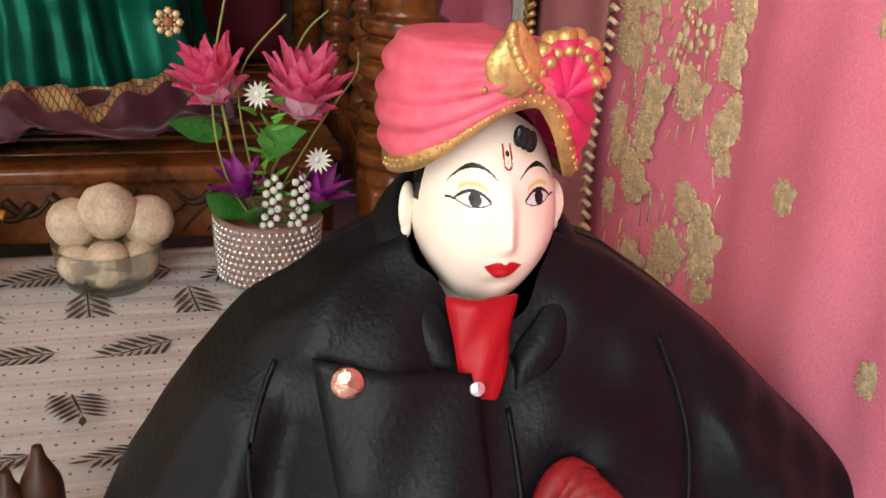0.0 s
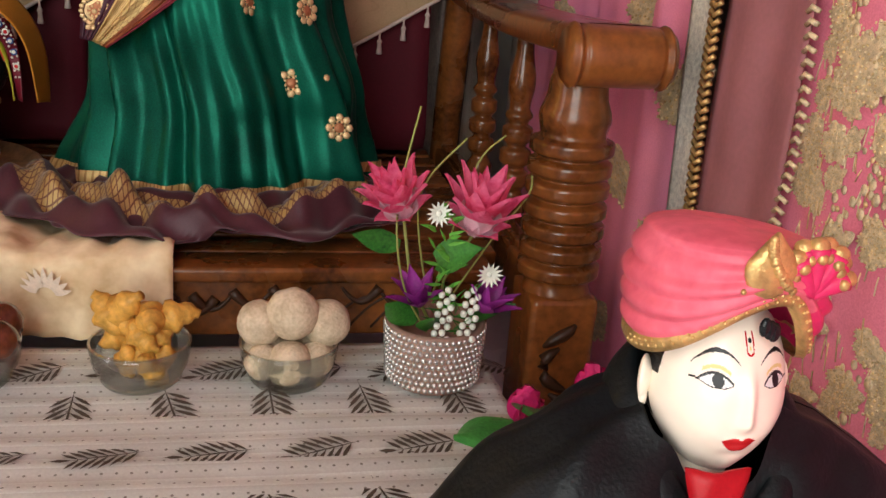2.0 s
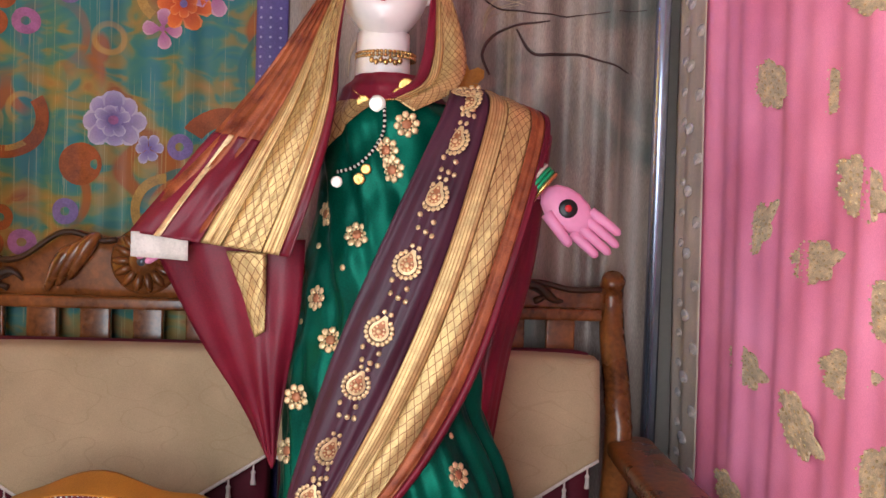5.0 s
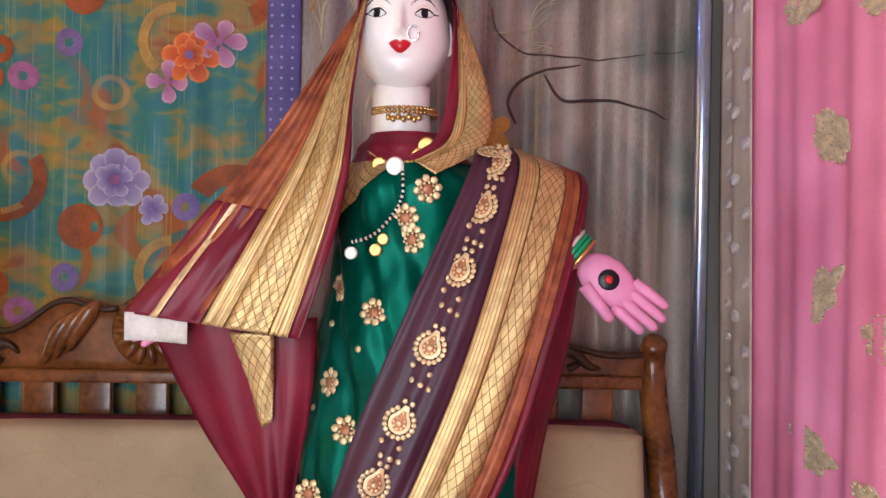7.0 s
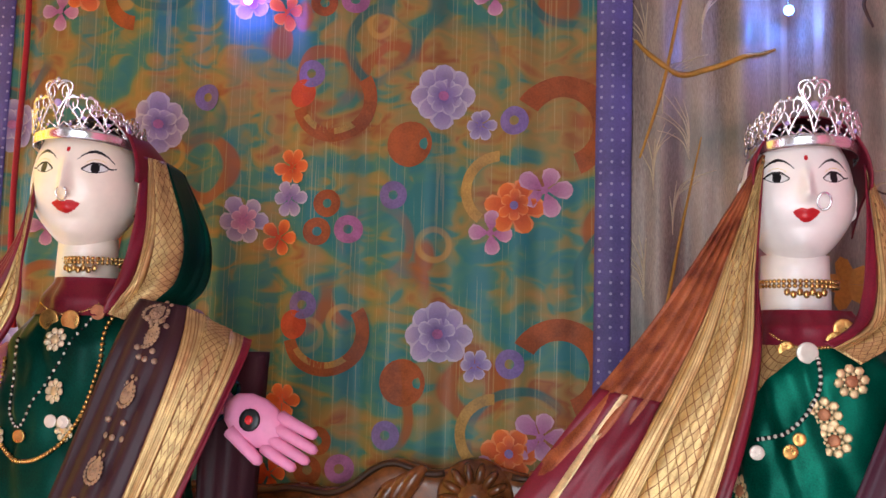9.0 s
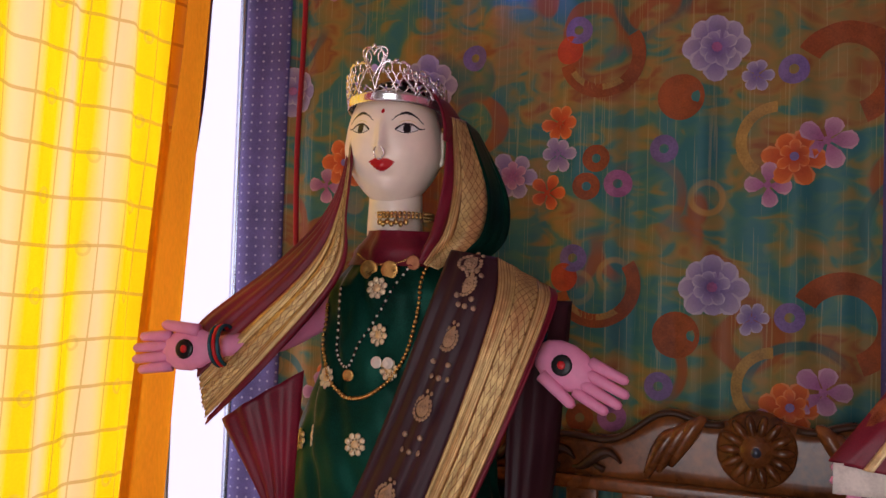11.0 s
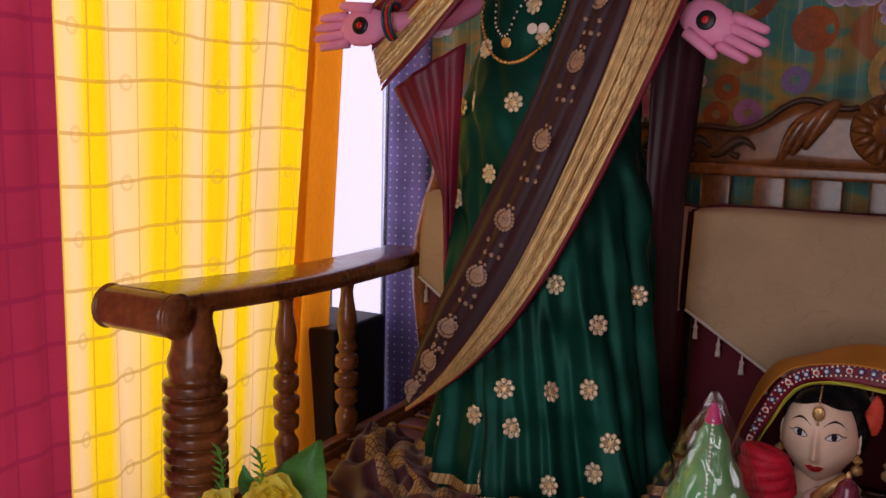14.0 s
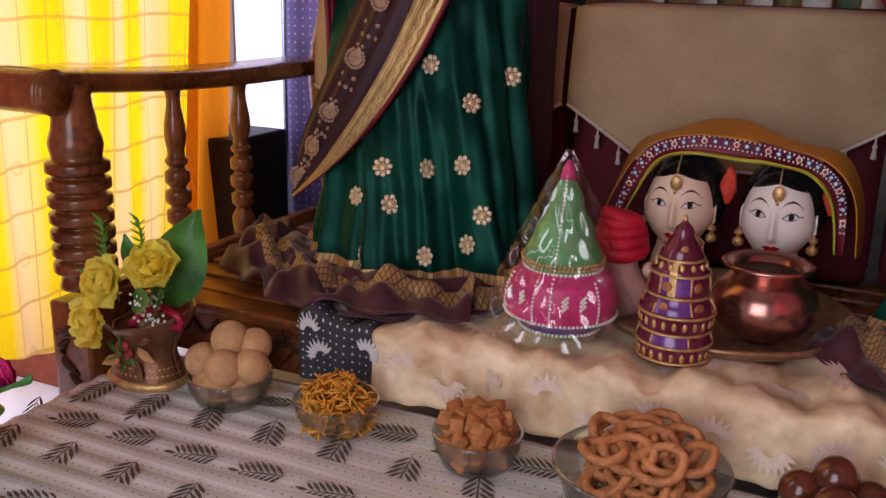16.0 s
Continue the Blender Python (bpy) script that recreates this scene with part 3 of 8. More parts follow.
# pink curtain on the east side
PINK = material("coral_pink_cloth", (0.70, 0.17, 0.25), 0.6, 0, 0.12, 5, 0.15, 500, second=(0.80, 0.24, 0.33), spec=0.1)
PINK_NET = material("pink_net_cloth", (0.80, 0.21, 0.34), 0.6, 0, 0.1, 5, 0.15, 500, second=(0.90, 0.31, 0.46), spec=0.1)
ZARI_DULL = material("dull_gold_embroidery", (0.72, 0.57, 0.36), 0.5, 0.2, 0.35, 120, 0.8, 700)
SILVERLACE = material("silver_sequin_lace", (0.74, 0.7, 0.6), 0.4, 0.2, 0.3, 150, 0.8, 500)


def pink_x(y, z):
    return 0.405 + wave(y, (0.004, 0.21, 0.3), (0.0025, 0.083, 0)) + 0.008 * math.sin(z * 2.2 + y * 4)


def side_cloth(name, mats, y0, y1, z0, z1, off, label, nu=60):
    f = lambda u, v: (pink_x(y0 + (y1 - y0) * u, z0 + (z1 - z0) * v) + off, y0 + (y1 - y0) * u, z0 + (z1 - z0) * v)
    return solid(name, sheet(f, nu, 40, (abs(y1 - y0), z1 - z0), 0.0015), mats, label, "curtain")


pink = side_cloth("pink_curtain", PINK_NET, 1.03, 1.79, 0.03, 2.6, 0.0, "sheer pink curtain scattered with gold leaf embroidery", 60)
front_pink = side_cloth("pink_curtain", PINK, -0.5, 0.88, 0.03, 2.6, 0.012, "plain pink curtain with a gold embroidered panel", 90)
GREYNET = material("grey_sequin_border", (0.55, 0.45, 0.37), 0.5, 0.2, 0.25, 12, 0.3, 300)
border = side_cloth("sequin_border", GREYNET, 1.73, 1.90, 0.03, 2.6, -0.008, "grey net border set with round silver sequins", 14)

# ---- standing dolls ----
from mathutils.bvhtree import BVHTree


def add_head(bm, c, r, yaw, cream=0, hair_top=0.35, hair_side=0.0, nose_out=1.0, fine=1.0, hair_base=0.55, tilt=0.0, eye=0.46, ez=0.13, ew=0.23, mz=-0.46, mw=0.26, jaw=0.18, brow=0.24, gaze=0.0, mark=False, ear=1.0):
    """A painted plaster head: slots 0 skin, 1 hair, 2 lip, 3 dark line, 4 eye white, 5 lid."""
    turn = pose(*c, 0, 0, yaw) @ pose(0, 0, 0, tilt, 0, 0)
    nu, nv = int(220 * fine), int(170 * fine)
    nz = mz + 0.21
    rings = []
    for j in range(1, nv):
        ph = math.pi * j / nv
        ring = []
        for i in range(nu):
            th = 2 * math.pi * i / nu
            x, y, z = math.sin(ph) * math.sin(th), -math.sin(ph) * math.cos(th), math.cos(ph)
            fx, fz, front = x, z, y < 0
            # full cheeks, a jaw that narrows late, a flatter face
            k = 1 + 0.05 * math.exp(-((z + 0.3) / 0.3) ** 2) - jaw * max(0, -z - 0.15) ** 1.5
            x, y = x * k, y * (1 - 0.10 * max(0, -z) ** 2)
            if front:
                y *= 0.93
                tip = math.exp(-((fz - nz) / 0.085) ** 2)
                ridge = 1 / (1 + math.exp((fz - ez - 0.1) / 0.06)) / (1 + math.exp((nz - 0.03 - fz) / 0.03))
                y -= nose_out * (0.20 * math.exp(-(fx / 0.095) ** 2) * ridge * (0.45 + 0.55 * (ez + 0.15 - fz) / (ez + 0.15 - nz)) + 0.055 * math.exp(-(fx / 0.15) ** 2) * tip)
                for sx in (-eye, eye):
                    y += 0.055 * math.exp(-((fx - sx) / 0.2) ** 2 - ((fz - ez - 0.03) / 0.11) ** 2)
                    y -= 0.03 * math.exp(-((fx - sx) / 0.14) ** 2 - ((fz - ez) / 0.06) ** 2)
                    y -= 0.035 * math.exp(-((fx - sx) / 0.22) ** 2 - ((fz - mz - 0.12) / 0.18) ** 2)
                y -= 0.05 * math.exp(-(fx / 0.2) ** 2 - ((fz - mz - 0.03) / 0.05) ** 2) + 0.06 * math.exp(-(fx / 0.15) ** 2 - ((fz - mz + 0.06) / 0.05) ** 2)
                y += 0.035 * math.exp(-(fx / 0.2) ** 2 - ((fz - mz + 0.17) / 0.06) ** 2)
                y -= 0.07 * math.exp(-(fx / 0.22) ** 2 - ((fz - mz + 0.37) / 0.12) ** 2)
            ring.append(bm.verts.new(turn @ Vector((x * r[0], y * r[1], z * r[2]))))
        rings.append(ring)

    def paint(x, y, z):
        if y > 0.05 - 0.1 * max(0, z) - (hair_side if z > 0.05 else 0) or z > hair_base + 0.25 * (1 - abs(x)) * hair_top:
            return 1 if z > -0.45 else 0
        if y > 0:
            return 0
        if abs(x) < mw:
            e = 1 - (x / mw) ** 2
            up = mz + 0.075 * e - 0.03 * math.exp(-(x / 0.05) ** 2) + 0.02 * (1 - e)
            if mz - 0.115 * e + 0.015 * (1 - e) < z < up:
                return 2
        for sx in (-eye, eye):
            d = x - sx
            o = d * (1 if sx > 0 else -1)
            if abs(d) < ew * 1.35:
                br = ez + brow + 0.05 - 0.13 * (d / (ew * 1.3)) ** 2 - 0.05 * o
                if abs(z - br) < 0.019 * (1.1 - abs(d) / (ew * 1.35)) + 0.003:
                    return 3
            q = d / ew
            if abs(q) < 1:
                hi = ez + 0.085 * (1 - q * q) + 0.015 * o / ew
                lo = ez - 0.055 * (1 - q * q) + 0.015 * o / ew
                if lo < z < hi and (d - gaze) ** 2 + (z - ez - 0.015) ** 2 < 0.074 ** 2:
                    return 3
                if hi - 0.012 < z < hi + 0.018 or lo - 0.006 < z < lo + 0.006:
                    return 3
                if lo < z < hi:
                    return 4
                if hi + 0.05 < z < hi + (0.09 if cream else 0.058) and abs(q) < 0.8:
                    return 5
            elif 0 < o < ew * 1.45 and abs(z - ez - 0.015 - 0.03 * (o / ew - 1)) < 0.01:
                return 3
        if mark:
            a, b = abs(x), z - 0.46
            if (0.042 < a < 0.062 and 0 < b < 0.17) or (b <= 0 and 0.042 < math.hypot(x, b) < 0.064):
                return 2
            if x * x + (b - 0.085) ** 2 < 0.026 ** 2:
                return 3
            if x * x + (b - 0.01) ** 2 < 0.02 ** 2:
                return 5
        elif x * x + (z - ez - brow - 0.07) ** 2 < 0.036 ** 2:
            return 2
        return 0

    for j in range(len(rings) - 1):
        for i in range(nu):
            f = bm.faces.new((rings[j][i], rings[j + 1][i], rings[j + 1][(i + 1) % nu], rings[j][(i + 1) % nu]))
            ph, th = math.pi * (j + 1.5) / nv, 2 * math.pi * (i + 0.5) / nu
            f.material_index = paint(math.sin(ph) * math.sin(th), -math.sin(ph) * math.cos(th), math.cos(ph))
    bm.faces.new(rings[0]).material_index = 1
    bm.faces.new(rings[-1][::-1])
    for s in (-1, 1):
        # an ear: a flat shell with a hollow and a lobe
        vs = add_ball(bm, (0, 0, 0), 1, 16, 0, (0.07 * ear, 0.17 * ear, 0.25))
        vs += add_ball(bm, (-0.01 * s, -0.05, -0.2), 1, 12, 0, (0.07, 0.1, 0.1))
        for v in vs:
            v.co.x -= s * 0.05 * math.exp(-((v.co.y + 0.03) / 0.08) ** 2 - ((v.co.z - 0.03) / 0.12) ** 2)
        bmesh.ops.transform(bm, matrix=turn @ Matrix.Diagonal((*r, 1)) @ pose(s * (0.98 + 0.36 * (ear - 1)), 0.08 + 0.1 * (ear - 1), -0.05, 0, 0, s * (28 + 50 * (ear - 1))), verts=vs)


def add_hand(bm, palm, toward, normal, size, mat=6):
    """An open painted hand: a flat palm and five tapering fingers."""
    d, n = Vector(toward).normalized(), Vector(normal).normalized()
    n = (n - d * n.dot(d)).normalized()
    s = d.cross(n)
    c = Vector(palm)
    m = Matrix((s, d, n)).transposed().to_4x4()
    m.translation = c
    vs = add_ball(bm, (0, 0, 0), 1, 14, mat, (0.032 * size, 0.048 * size, 0.015 * size))
    bmesh.ops.transform(bm, matrix=m, verts=vs)
    for k, (o, ln) in enumerate(((-0.022, 0.056), (-0.0075, 0.066), (0.0075, 0.064), (0.022, 0.052))):
        add_tube(bm, [m @ Vector((o * size * (1 + 0.12 * q), (0.03 + ln * q) * size, 0.004 * math.sin(3 * q) * size)) for q in (0, 0.25, 0.5, 0.75, 0.92, 1)], 0.0088 * size, 10, mat, False, lambda q: 1.0 - 0.3 * q if q < 0.95 else 0.35)
    add_tube(bm, [m @ Vector(((0.026 + 0.014 * q) * size, (-0.02 + 0.06 * q) * size, 0.008 * size)) for q in (0, 0.3, 0.6, 0.9, 1)], 0.01 * size, 10, mat, False, lambda q: 1.0 - 0.3 * q if q < 0.95 else 0.35)
    vs = add_ball(bm, (0, 0, 0), 1, 14, 3, (0.015 * size, 0.015 * size, 0.003))
    bmesh.ops.transform(bm, matrix=m @ pose(0, 0.0, 0.0155 * size), verts=vs)
    vs = add_ball(bm, (0, 0, 0), 1, 10, 2, (0.006 * size, 0.006 * size, 0.002))
    bmesh.ops.transform(bm, matrix=m @ pose(0, 0.0, 0.018 * size), verts=vs)


def doll(base, head, r, yaw, hands, label, skin, **face):
    bm = bmesh.new()
    add_head(bm, head, r, yaw, hair_top=1.0, fine=1.6, **face)
    hx, hy, hz = head
    add_lathe(bm, turned([(hz - 0.27, 0.05), (hz - 0.2, 0.048), (hz - 0.15, 0.045), (hz - 0.08, 0.043)], 4), 28, pose(hx, hy + 0.012, 0), 0)
    add_lathe(bm, [(0.05, 0.292), (0.05, hz - 0.32), (0.055, hz - 0.26), (0.045, hz - 0.2)], 24, pose(base[0], base[1], 0), 0)
    for shoulder, palm, toward, normal, size in hands:
        wrist = Vector(palm) - Vector(toward).normalized() * 0.05 * size
        add_tube(bm, [rom([shoulder, (Vector(shoulder) + wrist) / 2 + Vector((0, 0.0, -0.02)), wrist], q / 10) for q in range(11)], 0.026, 14, 6, False, lambda q: 1.1 - 0.45 * q)
        add_hand(bm, palm, toward, normal, size)
    return solid("doll", bm, [skin, HAIR, LIP, INK, EYEWHITE, SHADE_PINK, HANDPINK], label, "doll", "standing dolls")


doll((-0.2, 1.49), (-0.221, 1.505, 1.427), (0.070, 0.082, 0.095), -1,
     [((-0.09, 1.48, 1.18), (0.07, 1.40, 1.068), (0.75, -0.12, -0.62), (-0.1, -1, 0.15), 1.0), ((-0.31, 1.48, 1.18), (-0.52, 1.42, 1.02), (-0.5, -0.1, -0.3), (0.1, -1, 0.2), 0.8)],
     "white-faced plaster doll in a green sari, standing on the sofa", PORCELAIN, mz=-0.34, mw=0.225, eye=0.48, ew=0.2, jaw=0.14, nose_out=0.9, brow=0.2)
doll((-1.21, 1.5), (-1.238, 1.49, 1.441), (0.077, 0.086, 0.103), 9,
     [((-1.10, 1.5, 1.18), (-0.937, 1.44, 1.108), (0.85, -0.1, -0.42), (-0.1, -1, 0.15), 1.05), ((-1.33, 1.48, 1.18), (-1.51, 1.345, 1.105), (-1, -0.1, -0.12), (0.1, -1, 0.1), 1.05)],
     "cream-faced plaster doll in a dark green sari, standing on the sofa", PORCELAIN_WARM, mz=-0.38, eye=0.48, ew=0.21, jaw=0.16, nose_out=0.9, brow=0.2)


def crease(a):
    """A lopsided fold: a soft rise and a sharp fall."""
    return math.sin(a + 0.85 * math.sin(a)) + 0.35 * math.sin(2 * a + 0.5)


def sari_body(sections, ripples):
    """The skirt and bodice round the body: sections are (z, x, y, half width, half depth)."""
    zs = [s[0] for s in sections]

    def at(u, v):
        z = zs[0] + (zs[-1] - zs[0]) * v
        i = max(k for k in range(len(zs) - 1) if zs[k] <= z + 1e-6) if z > zs[0] else 0
        i = min(i, len(zs) - 2)
        s = (z - zs[i]) / (zs[i + 1] - zs[i])
        s = s * s * (3 - 2 * s)
        _, cx, cy, hw, hd = [a + (b - a) * s for a, b in zip(sections[i], sections[i + 1])]
        a = 2 * math.pi * u
        low = max(0.0, 1 - v * 1.55)
        k = 1 + ripples * low * (1.0 * crease(8 * a + 7 * v + 1.1 * math.sin(3 * a)) + 0.32 * crease(17 * a + 1 + 11 * v) + 0.4 * math.sin(6 * a - 7 * v)) + (0.022 * crease(5 * a + 16 * v) + 0.016 * crease(9 * a + 31 * v + math.sin(3 * a)) + 0.009 * math.sin(14 * a - 55 * v)) * (1 - low)
        return (cx + hw * k * math.cos(a), cy + hd * k * math.sin(a), z)
    return at


def band(left, right, sag=0.0):
    """A cloth strip between two edge curves: u across, v down."""
    def at(u, v):
        a, b = rom(left, v), rom(right, v)
        p = a.lerp(b, u)
        p.y -= sag * math.sin(math.pi * u) + 0.003 * math.sin(9 * v + 5 * u) + 0.0025 * math.sin(23 * u + 4 * v)
        return p
    return at


def motif_mesh(kind, mats):
    bm = bmesh.new()
    if kind == "flower":
        for k in range(8):
            a = math.pi * k / 4
            add_ball(bm, (0.0125 * math.cos(a), 0.0125 * math.sin(a), 0.001), 0.0052, 6, 0, (1, 1, 0.35))
        add_ball(bm, (0, 0, 0.001), 0.007, 8, 1, (1, 1, 0.4))
        for k in range(8):
            a = math.pi * (k + 0.5) / 4
            add_ball(bm, (0.0075 * math.cos(a), 0.0075 * math.sin(a), 0.0018), 0.0022, 5, 0, (1, 1, 0.5))
    elif kind == "paisley":
        # a spade-shaped leaf: a thin plate to a point, a scalloped bead edge and a seeded middle
        def rim(a, k):
            r = 0.0125 * k * (1 + 0.75 * math.exp(-((a - math.pi / 2) / 0.32) ** 2))
            return (r * math.cos(a), r * math.sin(a) - 0.003)
        mid = bm.verts.new((0, -0.003, 0.0016))
        inner, outer = ([bm.verts.new((*rim(TAU * i / 26, k), z)) for i in range(26)] for k, z in ((0.6, 0.0014), (0.86, 0.0004)))
        for i in range(26):
            j = (i + 1) % 26
            bm.faces.new((mid, inner[i], inner[j])).material_index = 1
            bm.faces.new((inner[i], outer[i], outer[j], inner[j]))
        for k in range(17):
            a = math.pi / 2 + TAU * (k + 0.5) / 17
            add_ball(bm, (*rim(a if a < TAU else a - TAU, 1.12), 0.0008), 0.0031, 5, 0, (1, 1, 0.4))
        for k in range(8):
            a = TAU * k / 8
            add_ball(bm, (*rim(a, 0.45), 0.002), 0.0017, 5, 0, (1, 1, 0.5))
        add_ball(bm, (0, -0.003, 0.002), 0.003, 7, 0, (1, 1, 0.5))
    else:
        add_ball(bm, (0, 0, 0.0005), 0.0045, 7, 0, (1, 1, 0.4))
    return finish(kind, bm, mats)


ROSEGOLD = material("copper_thread", (0.42, 0.17, 0.08), 0.45, 0.5, 0.3, 80, 0.5, 900)
PALEGOLD = material("pale_gold_thread", (0.72, 0.6, 0.4), 0.4, 0.4, 0.25, 80, 0.5, 900)
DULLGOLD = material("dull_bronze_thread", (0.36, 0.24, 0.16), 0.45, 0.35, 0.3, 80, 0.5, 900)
MOTIFS = {k: motif_mesh(k, [GOLD, ROSEGOLD]) for k in ("flower", "paisley", "dot")}
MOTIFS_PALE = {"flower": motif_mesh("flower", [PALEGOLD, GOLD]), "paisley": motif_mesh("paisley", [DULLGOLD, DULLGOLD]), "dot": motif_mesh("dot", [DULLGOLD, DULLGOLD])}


def stitch(parent, kind, tree, x, z, turn=0.0, size=1.0, lift=0.001, stock=None):
    """Sews a raised gold motif on the cloth at (x, z)."""
    p, n, _, _ = tree.ray_cast(Vector((x, 0.8, z)), Vector((0, 1, 0)))
    if p is None:
        return
    if n.y > 0:
        n = -n
    s = Vector((1, 0, 0)) - n * n.x
    s.normalize()
    q = n.cross(s)
    m = Matrix((s, q, n)).transposed().to_4x4()
    m.translation = p + n * lift
    ob = new(kind + "_motif", (stock or MOTIFS)[kind])
    ob.parent = parent
    ob.matrix_parent_inverse = BASE.get(parent.name, Matrix()).inverted()
    ob.matrix_basis = m @ pose(0, 0, 0, 0, 0, turn) @ Matrix.Diagonal((size, size, 1, 1))


def tree_of(*obs):
    vs, fs = [], []
    for o in obs:
        b = len(vs)
        vs += [v.co.copy() for v in o.data.vertices]
        fs += [[b + i for i in p.vertices] for p in o.data.polygons]
    return BVHTree.FromPolygons(vs, fs)


def sari(base, sections, purple, gold, edge, label, outer):
    """A draped sari: skirt and bodice, the diagonal end-piece in strips, and its hem on the seat."""
    s = thing("sari", label, "sari", "draped saris", m=pose(*base))
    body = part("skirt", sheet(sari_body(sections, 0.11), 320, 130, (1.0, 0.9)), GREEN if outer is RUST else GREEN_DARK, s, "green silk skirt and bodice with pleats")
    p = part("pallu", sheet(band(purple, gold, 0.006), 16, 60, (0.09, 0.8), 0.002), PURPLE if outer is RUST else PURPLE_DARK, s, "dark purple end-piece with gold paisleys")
    mid = lambda k: [Vector(a).lerp(Vector(b), k) for a, b in zip(gold, edge)]
    part("line_strip", sheet(band(gold, mid(0.3), 0.003), 8, 60, (0.03, 0.8), 0.002), ZARI_LINES, p, "gold woven lines")
    part("lattice_strip", sheet(band(mid(0.3), mid(0.68), 0.004), 8, 60, (0.045, 0.8), 0.002), ZARI, p, "gold woven diamond lattice")
    part("outer_strip", sheet(band(mid(0.68), mid(0.9), 0.003), 6, 60, (0.02, 0.8), 0.002), outer, p, "woven outer strip")
    part("edge_strip", sheet(band(mid(0.9), edge, 0.002), 4, 60, (0.02, 0.8), 0.002), MAROON, p, "maroon edge")
    foot = [(z, x, y, w + 0.0035, d + 0.0035) for z, x, y, w, d in sections]
    part("hem_stripe", sheet(sari_body(foot, 0.11), 320, 3, (1.0, 0.02), v0=0.038, v1=0.055), ZARI_LINES, body, "gold woven stripe at the skirt's foot")
    # blouse at the throat, with a gold neckline
    zt = sections[-1][0]
    wide = [(z, x, y, w + 0.004, d + 0.004) for z, x, y, w, d in sections]
    fb = sari_body(wide, 0.0)
    z0 = sections[0][0]
    va = (sections[-2][0] - z0 - 0.02) / (zt - z0)
    bl = part("blouse", sheet(fb, 60, 12, (0.4, 0.08), v0=va, v1=1.0), MAROON, s, "maroon silk blouse at the throat")
    if outer is RUST:
        part("neckline", sheet(lambda u, v: Vector(sari_body(wide, 0.0)(0.55 + 0.15 * u, va - (0.10 * (1 - u)) * v)) + Vector((0, -0.003, 0)), 24, 10, (0.12, 0.06)), ZARI, bl, "gold brocade yoke")
    return s, body, p


# --- doll by the pink curtain
SECT_R = [(0.30, -0.165, 1.43, 0.225, 0.19), (0.34, -0.165, 1.43, 0.215, 0.185), (0.45, -0.16, 1.44, 0.195, 0.165), (0.6, -0.18, 1.46, 0.18, 0.145), (0.78, -0.21, 1.475, 0.155, 0.12),
          (0.95, -0.2, 1.48, 0.135, 0.105), (1.1, -0.19, 1.485, 0.125, 0.09), (1.19, -0.19, 1.49, 0.12, 0.085), (1.25, -0.205, 1.5, 0.075, 0.07), (1.275, -0.21, 1.505, 0.05, 0.055)]
sari_r, body_r, pallu_r = sari((-0.17, 1.43, 0.292), SECT_R,
    [(-0.115, 1.44, 1.25), (-0.125, 1.39, 1.21), (-0.2, 1.35, 1.04), (-0.28, 1.335, 0.84), (-0.338, 1.33, 0.64), (-0.352, 1.32, 0.54)],
    [(-0.06, 1.43, 1.25), (-0.06, 1.375, 1.20), (-0.12, 1.335, 0.99), (-0.19, 1.315, 0.81), (-0.27, 1.305, 0.65), (-0.335, 1.31, 0.538)],
    [(0.025, 1.46, 1.225), (0.04, 1.40, 1.18), (-0.025, 1.345, 0.95), (-0.09, 1.315, 0.78), (-0.19, 1.295, 0.63), (-0.315, 1.305, 0.53)],
    "green silk sari with purple and gold borders, draped on a doll", RUST)
VR_O = [(-0.268, 1.47, 1.475), (-0.345, 1.45, 1.35), (-0.42, 1.44, 1.24), (-0.505, 1.42, 1.13), (-0.59, 1.40, 1.015)]
VR_I = [(-0.272, 1.45, 1.46), (-0.284, 1.405, 1.32), (-0.288, 1.375, 1.21), (-0.31, 1.36, 1.10), (-0.345, 1.355, 0.985)]


def veil_left(sari_thing, outer, inner, cut, ground=RUST):
    mid = lambda k: [Vector(a).lerp(Vector(b), k) for a, b in zip(outer, inner)]
    v = part("veil", sheet(band(outer, mid(cut), 0.006), 20, 50, (0.12, 0.5), 0.002), ground, sari_thing, "rust and maroon veil falling over the arm")
    part("line_strip", sheet(band(mid(cut), mid(cut + 0.13), 0.004), 6, 50, (0.03, 0.5), 0.002), ZARI_LINES, v, "gold woven lines")
    part("lattice_strip", sheet(band(mid(cut + 0.13), mid(0.82), 0.006), 10, 50, (0.06, 0.5), 0.002), ZARI, v, "gold woven lattice")
    part("line_strip", sheet(band(mid(0.82), mid(0.93), 0.003), 6, 50, (0.02, 0.5), 0.002), ZARI_LINES, v, "gold woven lines")
    part("edge_strip", sheet(band(mid(0.93), inner, 0.002), 4, 50, (0.02, 0.5), 0.002), MAROON, v, "maroon edge")
    return v


veil_r = veil_left(sari_r, VR_O, VR_I, 0.44)
# plain maroon corner of the veil, laid just before the rust cloth
cut_o, cut_m = [rom(VR_O, q) for q in (0.66, 0.77, 0.88, 1)], [Vector(a).lerp(Vector(b), 0.44) for a, b in ((rom(VR_O, q), rom(VR_I, q)) for q in (0.66, 0.77, 0.88, 1))]
part("veil_corner", sheet(lambda u, v: band(cut_o, cut_m, 0.006)(u, v) + Vector((0, -0.004, 0)), 12, 20, (0.12, 0.2), 0.001), MAROON, veil_r, "plain maroon corner")
part("gold_stripe", sheet(lambda u, v: band(cut_o, cut_m, 0.006)(0.36 + 0.1 * u, v) + Vector((0, -0.008, 0)), 3, 20, (0.02, 0.2), 0.001), GOLD, veil_r)


